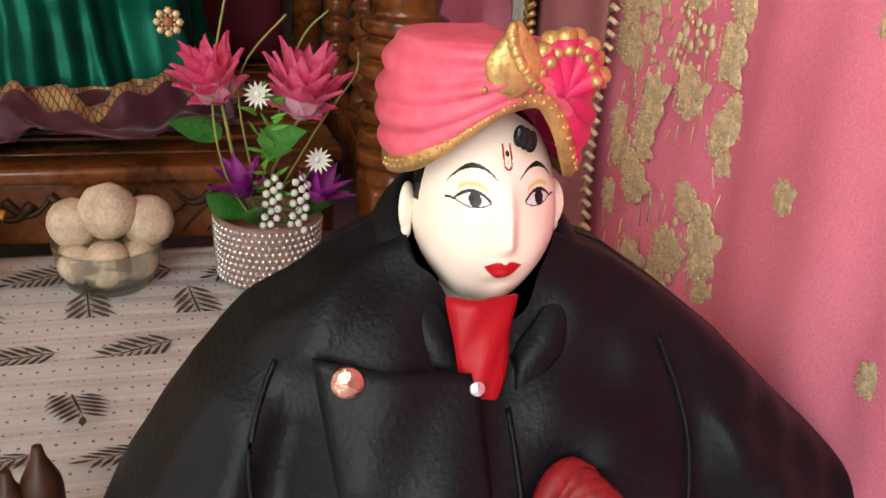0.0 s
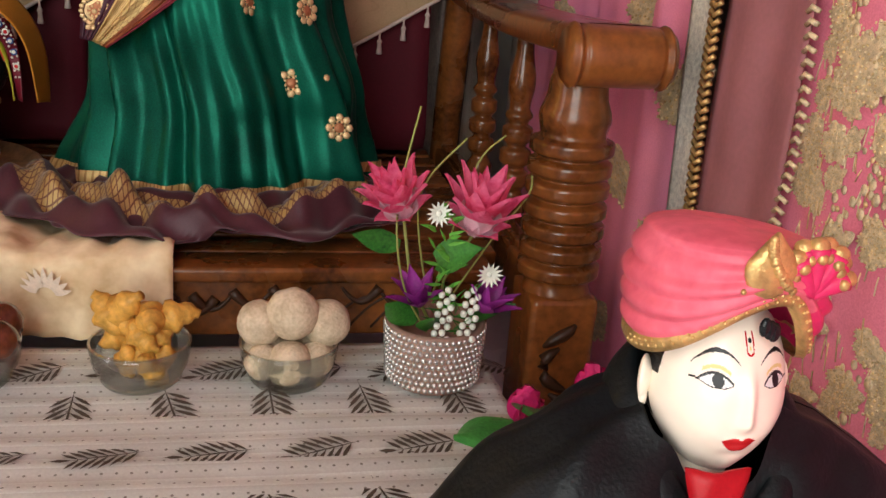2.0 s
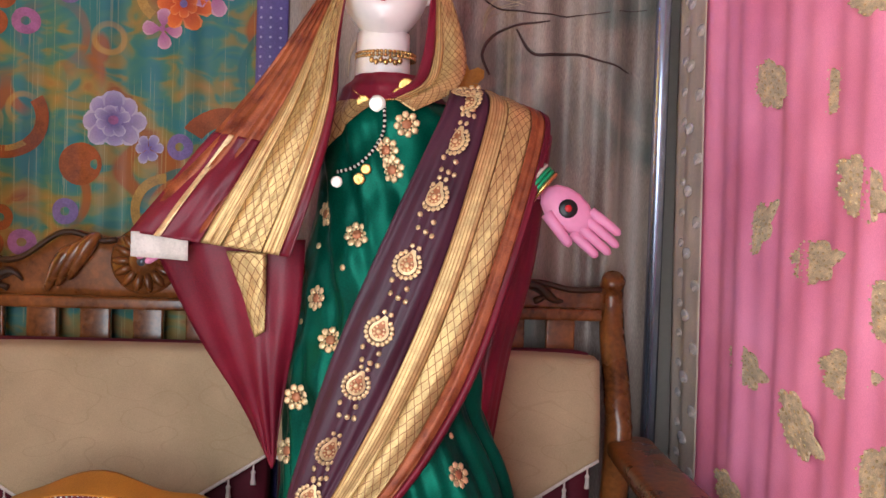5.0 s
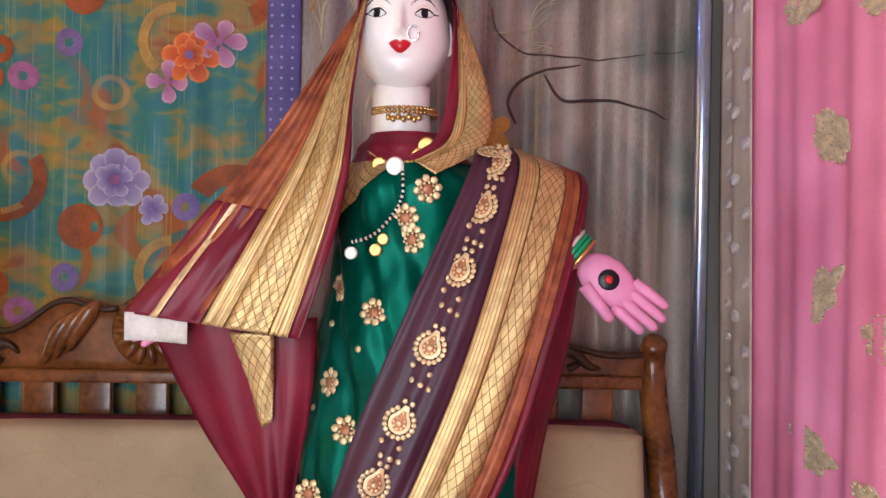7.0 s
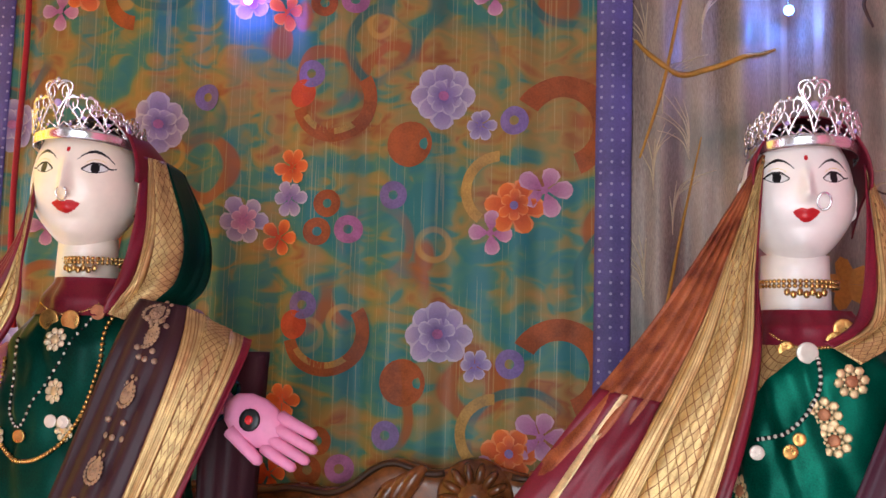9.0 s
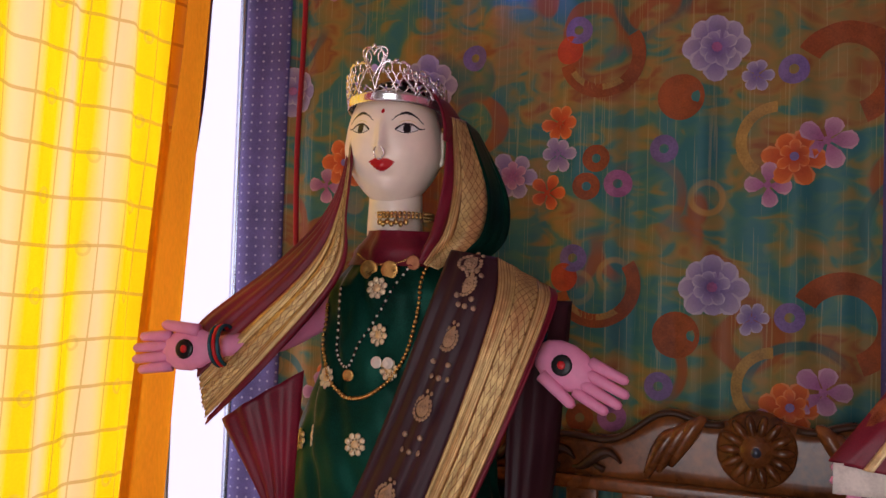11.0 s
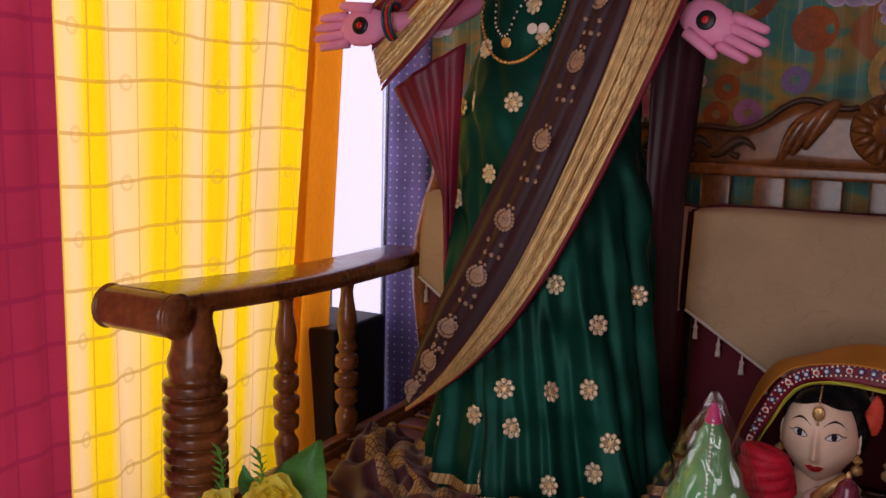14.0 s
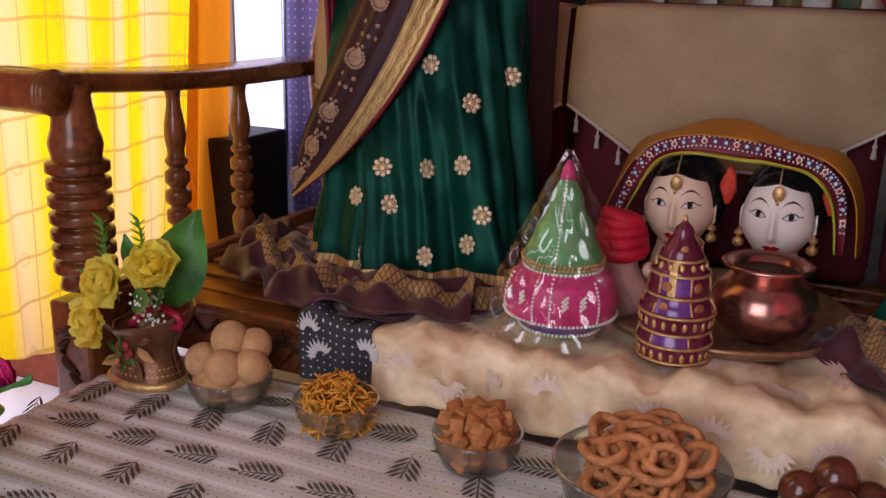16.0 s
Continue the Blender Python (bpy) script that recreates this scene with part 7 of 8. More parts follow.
for k, (dx, dz, ang, ln) in enumerate(((0.012, 0.085, 0.25, 0.05), (0.02, 0.07, -0.25, 0.045), (-0.03, 0.09, 2.6, 0.035), (-0.02, 0.05, 3.6, 0.035), (0.012, 0.05, -0.9, 0.035), (0.03, 0.095, 0.9, 0.035))):
    bm = bmesh.new()
    add_petal(bm, (VX + dx, VY - 0.04, TZ + dz), (math.cos(ang), -0.12, math.sin(ang)), (-math.sin(ang), 0, math.cos(ang)), ln, 0.009, 0.05)
    part("relief_leaf", bm, GOLDPAINT if k % 2 else BRONZE, vase, "leaf in raised relief")
part("scroll_lip", tube([(VX + 0.0 + 0.075 * q, VY - 0.03 + 0.01 * q, TZ + 0.105 + 0.035 * math.sin(2.2 * q)) for q in [i / 10 for i in range(11)]] + [(VX + 0.083 + 0.01 * math.cos(a), VY - 0.02, TZ + 0.122 + 0.01 * math.sin(a)) for a in (1, 0, -1, -2, -3)], 0.0065, 8), material("crimson_glaze", (0.35, 0.015, 0.05), 0.25), vase, "curled crimson lip")
YPET = match_translucence(cloth_material("yellow_petal_fabric", (1.0, 0.84, 0.06), 0.55, 0.45, vary=0.04, scale=25.0, second=(1.0, 0.93, 0.24)))
for c, ax in (((-1.475, 0.935, 0.37), (-0.1, -0.9, 0.35)), ((-1.50, 0.93, 0.305), (-0.25, -0.9, 0.1)), ((-1.40, 0.955, 0.395), (0.2, -0.6, 0.6))):
    bloom(vase, c, ax, 0.044, 0.024, [YPET], ((4, 0.2, 0.6), (5, 0.55, 0.8), (6, 0.95, 0.95), (6, 1.35, 1.0)), name="yellow_flower", label="ruffled yellow artificial flower", blunt=0.45)
for root, d, side, ln, w in (((-1.42, 0.985, 0.33), (0.35, 0.15, 1), (1, 0.2, -0.3), 0.16, 0.05), ((-1.44, 0.95, 0.34), (0.8, -0.3, 0.25), (0, 0.3, 1), 0.08, 0.02), ((-1.48, 0.96, 0.36), (-0.9, -0.2, 0.2), (0, 0.3, 1), 0.075, 0.016), ((-1.46, 0.97, 0.38), (-0.1, -0.2, 1), (1, 0, 0), 0.06, 0.02), ((-1.40, 0.95, 0.33), (0.7, -0.3, 0.7), (0.3, 0.2, 1), 0.07, 0.02)):
    leaf(vase, root, d, side, ln, w, LEAFG, 0.08)
for x, z in ((-1.50, 0.40), (-1.425, 0.41)):
    bm = bmesh.new()
    add_tube(bm, [(x + 0.02, 0.96, 0.33), (x + 0.006, 0.955, z), (x, 0.955, z + 0.06)], 0.0012, 5)
    for k in range(20):
        add_petal(bm, (x + 0.006 - 0.0003 * k, 0.955, z - 0.01 + 0.0037 * k), (math.cos(k * 2.2), -0.2, 0.55), (0, 1, 0), 0.019, 0.003, 0.1)
    part("sprig", bm, LEAFL, vase, "pale green sprig")
bm = bmesh.new()
for k in range(46):
    add_ball(bm, (-1.405 + rs.uniform(-0.035, 0.03), 0.945 + rs.uniform(-0.01, 0.01), 0.335 + rs.uniform(-0.02, 0.025)), 0.0026, 5)
part("white_berries", bm, WHITEB, vase, "tiny white berries")

# ---- pink rosebud plants in front ----
ROSE = material("pink_rosebud_fabric", (0.62, 0.02, 0.16), 0.5, 0, 0.25, 25, 0.15, 300)


def rose_plant(x, y, z0, buds, leaves, label):
    p = thing("rose_plant", label, "artificial plant", "rosebud plants", m=pose(x, y, 0))
    part("pot", lathe(turned([(0.0, 0.03), (0.006, 0.033), (z0 * 0.75, 0.04), (z0 * 0.8, 0.036)], 3), 28, pose(x, y, 0)), CERAMIC, p)
    for b in buds:
        c = Vector(b)
        part("stem", tube([(x, y, z0 * 0.75), ((x + c.x) / 2, (y + c.y) / 2, (z0 + c.z) / 2 + 0.01), c], 0.002, 6), LEAFG, p)
        bloom(p, c, (0.1, -0.15, 1), 0.04, 0.017, [ROSE], ((3, 0.12, 1), (4, 0.28, 1), (5, 0.45, 0.9)), name="rosebud", label="pink fabric rosebud", blunt=0.6)
    for root, d, ln, w in leaves:
        leaf(p, root, d, (d[1], -d[0], 0.15), ln * 1.3, w * 1.35, material("bright_green_leaf", (0.03, 0.2, 0.035), 0.4, 0, 0.35, 25, 0.2, 300, second=(0.06, 0.3, 0.06)))
        part("stem", tube([(x, y, z0 * 0.75), root], 0.0016, 5), LEAFG, p)
    return p


rose_plant(0.20, 0.80, 0.2, [(0.236, 0.82, 0.25), (0.168, 0.81, 0.222), (0.158, 0.80, 0.236)],
           [((0.19, 0.80, 0.25), (-0.5, -0.5, 0.15), 0.06, 0.022), ((0.21, 0.8, 0.25), (0.6, -0.4, 0.1), 0.065, 0.022), ((0.15, 0.79, 0.24), (-0.7, -0.3, -0.1), 0.06, 0.022), ((0.2, 0.79, 0.235), (0.1, -0.9, 0.0), 0.06, 0.02), ((0.24, 0.8, 0.25), (0.9, 0.1, 0.0), 0.05, 0.02)], "artificial pink rosebuds with green leaves in a small pot")
rose_plant(-1.64, 0.64, 0.25, [(-1.433, 0.703, 0.30), (-1.565, 0.727, 0.31), (-1.60, 0.60, 0.33)],
           [((-1.45, 0.69, 0.30), (0.9, 0.1, 0.15), 0.06, 0.024), ((-1.47, 0.68, 0.29), (0.8, -0.3, -0.2), 0.06, 0.024), ((-1.50, 0.67, 0.27), (0.8, -0.2, -0.3), 0.07, 0.026), ((-1.55, 0.71, 0.31), (0.6, 0.4, 0.3), 0.06, 0.024), ((-1.52, 0.65, 0.24), (0.9, -0.1, -0.2), 0.07, 0.026), ((-1.57, 0.70, 0.29), (0.7, -0.2, -0.1), 0.06, 0.024), ((-1.48, 0.66, 0.25), (0.7, -0.5, -0.1), 0.06, 0.024)], "artificial pink rosebuds with green leaves beside the table")

# ---- cloth-covered step on the seat ----
PEACH = material("peach_leaf_print_cloth", (0.60, 0.39, 0.20), 0.75, 0, 0.1, 13, 0.15, 42, second=(0.84, 0.70, 0.47))
SLATE = material("slate_dotted_cloth", (0.035, 0.037, 0.042), 0.75, 0, 0.2, 10, 0.2, 400)
_nt, _u, _v = uv_of(SLATE)
_fx = maths(_nt, "SUBTRACT", maths(_nt, "FRACT", maths(_nt, "MULTIPLY", _u, 1 / 0.013)), 0.5)
_fy = maths(_nt, "SUBTRACT", maths(_nt, "FRACT", maths(_nt, "MULTIPLY", _v, 1 / 0.013)), 0.5)
layer(SLATE, maths(_nt, "LESS_THAN", maths(_nt, "ADD", maths(_nt, "MULTIPLY", _fx, _fx), maths(_nt, "MULTIPLY", _fy, _fy)), 0.018), (0.5, 0.5, 0.5))


def seat_cloth(x0, x1, y1, zt, off):
    """A cloth over the front rail: v from the low front edge up and back."""
    def at(u, v):
        x = x0 + (x1 - x0) * u
        s = v * (0.1 + (y1 - 1.09))
        r = 0.005 * crease(x * 31 + 9 * s) + 0.0035 * crease(x * 67 + 2 - 14 * s) + 0.003 * math.sin(s * 50 + x * 19) + 0.0015 * math.sin(x * 140 + 60 * s)
        if s < 0.1:
            q = s / 0.1
            return Vector((x, 1.088 - off + r * (1.2 - q), 0.203 + (zt - 0.203) * q + 0.004 * math.sin(x * 40) * q))
        return Vector((x, 1.09 - off + (s - 0.1), zt + 0.004 * math.sin(x * 40) + r + 0.006 * math.sin(min(1, (s - 0.1) / 0.06) * 3.14) + 0.002))
    return at


pc = seat_cloth(-1.10, -0.215, 1.46, 0.308, 0.002)
peach = solid("seat_cloth", sheet(pc, 120, 50, (0.89, 0.47), 0.003), PEACH, "peach leaf-printed cloth spread over the sofa's front rail", "cloth")
sc = seat_cloth(-1.235, -1.09, 1.3, 0.306, 0.0)
slate = solid("seat_cloth", sheet(sc, 30, 40, (0.145, 0.31), 0.003), SLATE, "dark slate cloth with white dots and leaves over the rail", "cloth")


def print_leaf_mesh(mat):
    bm = bmesh.new()
    for k in range(9):
        a = math.radians(-70 + 17.5 * k)
        add_petal(bm, (0.013 * math.sin(a), 0.013 * math.cos(a), 0), (math.sin(a), math.cos(a), 0), (math.cos(a), -math.sin(a), 0), 0.03 * (1 - 0.2 * abs(k - 4) / 4), 0.0042, 0)
    for v in bm.verts:
        v.co.z = 0
    return finish("printed_sprig", bm, mat)


PALEFERN = print_leaf_mesh(material("pale_fern_print", (0.76, 0.62, 0.49), 0.75, 0, 0.15, 60, 0, 300))
WHITEFERN = print_leaf_mesh(material("white_fern_print", (0.62, 0.62, 0.6), 0.75, 0, 0.1, 60, 0, 300))


def print_on(parent, mesh, fn, u, v, ang, size):
    e = 0.006
    p = Vector(fn(u, v))
    du, dv = (Vector(fn(u + e, v)) - p).normalized(), (Vector(fn(u, v + e)) - p).normalized()
    n = du.cross(dv).normalized()
    dv = n.cross(du)
    m = Matrix((du, dv, n)).transposed().to_4x4()
    m.translation = p + n * 0.0045
    ob = new("printed_sprig", mesh)
    ob.parent = parent
    ob.matrix_basis = m @ pose(0, 0, 0, 0, 0, ang) @ Matrix.Scale(size, 4)


for k in range(11):
    print_on(peach, PALEFERN, pc, 0.06 + 0.086 * k, 0.10 + 0.02 * (k % 2), (0, 180, 40)[k % 3], 0.95)
    print_on(peach, PALEFERN, pc, 0.07 + 0.085 * k, 0.42, (30, 200, 100)[k % 3], 1.1)
for u, v, a in ((0.3, 0.14, 30), (0.85, 0.2, -40), (0.15, 0.25, 10), (0.5, 0.45, 80)):
    print_on(slate, WHITEFERN, sc, u, v, a, 0.75)

# ---- brass plate with pots and heads ----
BRASS = material("worn_brass_plate", (0.40, 0.25, 0.14), 0.4, 0.75, 0.4, 40, 0.5, 200)
COPPER = material("polished_copper", (0.44, 0.20, 0.16), 0.22, 0.95, 0.3, 8, 0.06, 60)
SZ = 0.318
plate = solid("brass_plate", lathe(turned([(SZ, 0.002), (SZ, 0.16), (SZ + 0.004, 0.19), (SZ + 0.02, 0.205)], 4) + [(0.2, SZ + 0.023), (0.185, SZ + 0.008), (0.15, SZ + 0.005), (0.002, SZ + 0.005)], 64, pose(-0.635, 1.385, 0)), BRASS, "large round worn brass plate on the covered seat", "plate")
PZ = SZ + 0.007
copper = thing("copper_pot", "round polished copper water pot with a flared rim", "pot", m=pose(-0.563, 1.30, PZ))
part("pot_body", lathe([(0.03, PZ)] + [(0.077 * math.sin(a), PZ + 0.056 - 0.056 * math.cos(a)) for a in [0.5 + 1.93 * i / 24 for i in range(25)]] + [(0.047, PZ + 0.104)], 56, pose(-0.563, 1.30, 0), True), COPPER, copper)
part("pot_rim", lathe([(0.046, PZ + 0.098), (0.051, PZ + 0.106), (0.062, PZ + 0.112), (0.066, PZ + 0.116), (0.061, PZ + 0.120), (0.048, PZ + 0.113), (0.043, PZ + 0.105)], 56, pose(-0.563, 1.30, 0), False), COPPER, copper)
# the pot is solid: a dark disc in its mouth paints the shade inside
part("mouth_shade_disc", lathe([(0.002, PZ + 0.1045), (0.045, PZ + 0.1045), (0.045, PZ + 0.106), (0.002, PZ + 0.106)], 40, pose(-0.563, 1.30, 0)), WOOD_DARK, copper, "dark disc for the shade in the pot's mouth")

KX, KY = -0.668, 1.19
PLUM = material("plum_painted_pot", (0.13, 0.014, 0.035), 0.25, 0.1, 0.4, 20, 0.1, 100, coat=0.6)
VIO = material("violet_painted_band", (0.13, 0.035, 0.2), 0.25, 0.1, 0.3, 20, 0.1, 100, coat=0.6)
KZ = 0.318
kal = thing("stacked_pot", "plum and gold painted stack of small ritual pots", "stacked pot", m=pose(KX, KY, KZ))
prof = turned([(0.0, 0.045), (0.004, 0.05), (0.03, 0.052), (0.045, 0.048), (0.05, 0.05), (0.075, 0.052), (0.095, 0.043), (0.1, 0.042), (0.13, 0.04), (0.145, 0.03), (0.15, 0.03), (0.185, 0.013), (0.20, 0.003)], 5)
part("pot_body", lathe([(r, KZ + z) for r, z in prof], 48, pose(KX, KY, 0)), PLUM, kal)


def radius_at(z):
    return next((a[0] + (b[0] - a[0]) * (z - a[1]) / max(1e-6, b[1] - a[1]) for a, b in zip(prof, prof[1:]) if a[1] <= z <= b[1]), 0.01)


for z in (0.006, 0.028, 0.046, 0.072, 0.097, 0.128, 0.147):
    r = radius_at(z) + 0.0008
    part("gold_band", tube([(KX + r * math.cos(a), KY + r * math.sin(a), KZ + z) for a in [TAU * i / 40 for i in range(40)]], 0.0022, 6, True), GOLDPAINT, kal)
for z, n in ((0.015, 22), (0.06, 22), (0.137, 14)):
    bm = bmesh.new()
    for k in range(n):
        a = TAU * k / n
        r = radius_at(z) - 0.0014
        add_ball(bm, (KX + r * math.cos(a), KY + r * math.sin(a), KZ + z), 0.0052, 8, 0, (0.75, 0.75, 1.4))
    part("petal_band", bm, GOLDPAINT, kal, "row of gold painted petals")
for z0, z1, n in ((0.076, 0.094, 6), (0.102, 0.126, 6), (0.031, 0.044, 6)):
    for k in range(0, n, 2):
        a0, a1 = TAU * k / n + 0.05, TAU * (k + 1) / n + 0.05
        spot = lambda u, v: (KX + (radius_at(z0 + (z1 - z0) * v) + 0.0006) * math.cos(a0 + (a1 - a0) * u), KY + (radius_at(z0 + (z1 - z0) * v) + 0.0006) * math.sin(a0 + (a1 - a0) * u), KZ + z0 + (z1 - z0) * v)
        part("violet_panel", sheet(spot, 10, 4, (0.05, 0.02)), VIO, kal, "glossy violet panel")
        part("gold_bar", tube([spot(0.0, q) for q in (0, 0.33, 0.66, 1)], 0.0017, 6), GOLDPAINT, kal)
        part("gold_bar", tube([spot(1.0, q) for q in (0, 0.33, 0.66, 1)], 0.0017, 6), GOLDPAINT, kal)
for z, n, rr in ((0.085, 6, 0.008), (0.113, 6, 0.0075), (0.163, 4, 0.006)):
    for k in range(n):
        a = TAU * k / n + 0.3
        r = radius_at(z) + 0.0005
        bm = bmesh.new()
        add_ball(bm, (0, 0, 0), rr, 10, 0, (1, 0.25, 1))
        bmesh.ops.transform(bm, matrix=pose(KX + r * math.cos(a), KY + r * math.sin(a), KZ + z, 0, 0, math.degrees(a) + 90), verts=bm.verts[:])
        part("gold_disc", bm, ROSEGOLD, kal)
part("gold_strip", sheet(lambda u, v: (KX + (radius_at(0.1 + 0.045 * v) + 0.001) * math.cos(-1.75 + 0.25 * u), KY + (radius_at(0.1 + 0.045 * v) + 0.001) * math.sin(-1.75 + 0.25 * u), KZ + 0.1 + 0.045 * v), 3, 8, (0.01, 0.04)), GOLDPAINT, kal)
part("finial", lathe([(0.002, KZ + 0.195), (0.004, KZ + 0.2), (0.002, KZ + 0.206)], 12, pose(KX, KY, 0)), GOLDPAINT, kal)

# green and pink pot under clear film
GX, GY = -0.842, 1.205
gp = thing("ritual_pot", "pink and green painted pot with a cone lid, wrapped in film", "pot", m=pose(GX, GY, SZ))
GREENP = material("green_painted_cone", (0.08, 0.30, 0.10), 0.4, 0, 0.3, 20, 0.1, 120)
PINKP = material("pink_painted_pot", (0.55, 0.03, 0.16), 0.4, 0, 0.2, 20, 0.1, 120)
part("foot", lathe(turned([(SZ, 0.03), (SZ + 0.008, 0.05), (SZ + 0.014, 0.062)], 3), 40, pose(GX, GY, 0)), GREENP, gp)
part("base", lathe(turned([(SZ + 0.012, 0.055), (SZ + 0.035, 0.082)], 5), 40, pose(GX, GY, 0)), material("violet_painted_base", (0.22, 0.10, 0.36), 0.4, 0, 0.2), gp, "violet base")
part("belly", lathe(turned([(SZ + 0.035, 0.0825), (SZ + 0.06, 0.0865), (SZ + 0.085, 0.078), (SZ + 0.105, 0.058)], 6), 48, pose(GX, GY, 0)), PINKP, gp)
part("cone_lid", lathe(turned([(SZ + 0.105, 0.058), (SZ + 0.12, 0.058), (SZ + 0.155, 0.044), (SZ + 0.2, 0.025), (SZ + 0.25, 0.006)], 5), 40, pose(GX, GY, 0)), GREENP, gp, "green cone lid")
part("finial", lathe(turned([(SZ + 0.235, 0.012), (SZ + 0.25, 0.009), (SZ + 0.262, 0.003)], 3), 16, pose(GX, GY, 0)), PINKP, gp)
for z, r, m_ in ((0.036, 0.084, WHITEB), (0.014, 0.062, WHITEB), (0.105, 0.058, WHITEB), (0.118, 0.0605, GOLDPAINT), (0.112, 0.06, GOLDPAINT)):
    bm = bmesh.new()
    n = int(TAU * r / 0.0062)
    for k in range(n):
        add_ball(bm, (GX + r * math.cos(TAU * k / n), GY + r * math.sin(TAU * k / n), SZ + z), 0.0026, 5)
    tagged(part("bead_row", bm, m_, gp), kind="stuff")
bm = bmesh.new()
for a in (-2.5, -1.75, -1.45, -0.6):
    for z in [0.036 + 0.0055 * i for i in range(38)]:
        r = 0.0865 * math.sin(math.acos(max(-1, min(1, (z - 0.058) / 0.075)))) if z < 0.1 else max(0.007, 0.064 - 0.42 * (z - 0.11))
        if (a in (-1.75, -0.6) and z > 0.1) or (a in (-2.5,) and z > 0.1):
            continue
        add_ball(bm, (GX + r * 1.01 * math.cos(a), GY + r * 1.01 * math.sin(a), SZ + z), 0.0022, 5)
tagged(part("bead_lines", bm, WHITEB, gp, "upright rows of white beads"), kind="stuff")
for a in (-2.3, -1.98, -1.2, -0.9):
    bm = bmesh.new()
    for i in range(9):
        add_ball(bm, (GX + 0.0865 * math.cos(a + 0.035 * (i % 3 - 1)), GY + 0.0865 * math.sin(a + 0.035 * (i % 3 - 1)), SZ + 0.062 + 0.0065 * (i // 3) + 0.003 * (i % 3)), 0.0026, 5)
    part("bead_square", bm, WHITEB, gp)
FILM = bpy.data.materials.new("clear_plastic_film")
FILM.use_nodes = True
_b = FILM.node_tree.nodes["Principled BSDF"]
_out, _mix, _tp, _gl = FILM.node_tree.nodes["Material Output"], FILM.node_tree.nodes.new("ShaderNodeMixShader"), FILM.node_tree.nodes.new("ShaderNodeBsdfTransparent"), FILM.node_tree.nodes.new("ShaderNodeBsdfGlossy")
_gl.inputs["Roughness"].default_value = 0.12
_mix.inputs[0].default_value = 0.12
FILM.node_tree.links.new(_tp.outputs[0], _mix.inputs[1])
FILM.node_tree.links.new(_gl.outputs[0], _mix.inputs[2])
FILM.node_tree.links.new(_mix.outputs[0], _out.inputs[0])


def film_wrap(parent, x, y, z0, h, r, name="plastic_film"):
    def at(u, v):
        a = TAU * u
        rr = r * (1.05 - 1.06 * v ** 1.35) + 0.005 + (1 - v) * (0.007 * math.sin(5 * a + 9 * v) + 0.005 * math.sin(11 * a - 17 * v) + 0.003 * math.sin(19 * a + 33 * v)) + 0.005 * noise.noise(Vector((4 * math.cos(a), 4 * math.sin(a), 9 * v)))
        return (x + rr * math.cos(a), y + rr * math.sin(a), z0 + h * v + 0.004 * math.sin(7 * a) * (1 - v))
    f = part(name, sheet(at, 110, 60, (0.4, 0.3)), FILM, parent, "crinkled clear plastic film")
    f.visible_shadow = False


film_wrap(gp, GX, GY, SZ + 0.012, 0.265, 0.1)
# small red-turbaned figure under film, behind the pots
bm = bmesh.new()
for k in range(5):
    add_tube(bm, [(-0.79 + (0.036 - 0.003 * k) * math.cos(a), 1.335 + (0.034 - 0.003 * k) * math.sin(a), 0.425 + 0.012 * k + 0.006 * math.sin(a + k)) for a in [TAU * i / 24 for i in range(24)]], 0.012, 8, 0, True)
add_ball(bm, (-0.79, 1.335, 0.45), 0.03, 14)
add_lathe(bm, turned([(PZ, 0.045), (0.36, 0.05), (0.4, 0.03), (0.42, 0.032)], 4), 24, pose(-0.79, 1.335, 0), 1)
solid("figurine", bm, [material("red_velvet_turban", (0.5, 0.01, 0.03), 0.6, 0, 0.3, 30, 0.3, 200), material("pink_plaster", (0.55, 0.3, 0.26), 0.5)], "small plaster figurine with a red turban on the plate", "figurine")
bm = bmesh.new()
add_lathe(bm, turned([(PZ, 0.024), (0.36, 0.028), (0.385, 0.018), (0.4, 0.022), (0.42, 0.02), (0.435, 0.006)], 4), 24, pose(-0.715, 1.345, 0), 0)
add_tube(bm, [(-0.715, 1.315, 0.43), (-0.70, 1.305, 0.45), (-0.68, 1.305, 0.47), (-0.665, 1.31, 0.455), (-0.668, 1.312, 0.43)], 0.009, 8, 1)
add_ball(bm, (-0.678, 1.32, 0.415), 0.014, 10, 0)
add_ball(bm, (-0.735, 1.315, 0.40), 0.013, 10, 0)
solid("figurine", bm, [material("pale_pink_plaster", (0.62, 0.38, 0.32), 0.5), GOLDPAINT], "small pale plaster figurine trimmed with gold on the plate", "figurine")

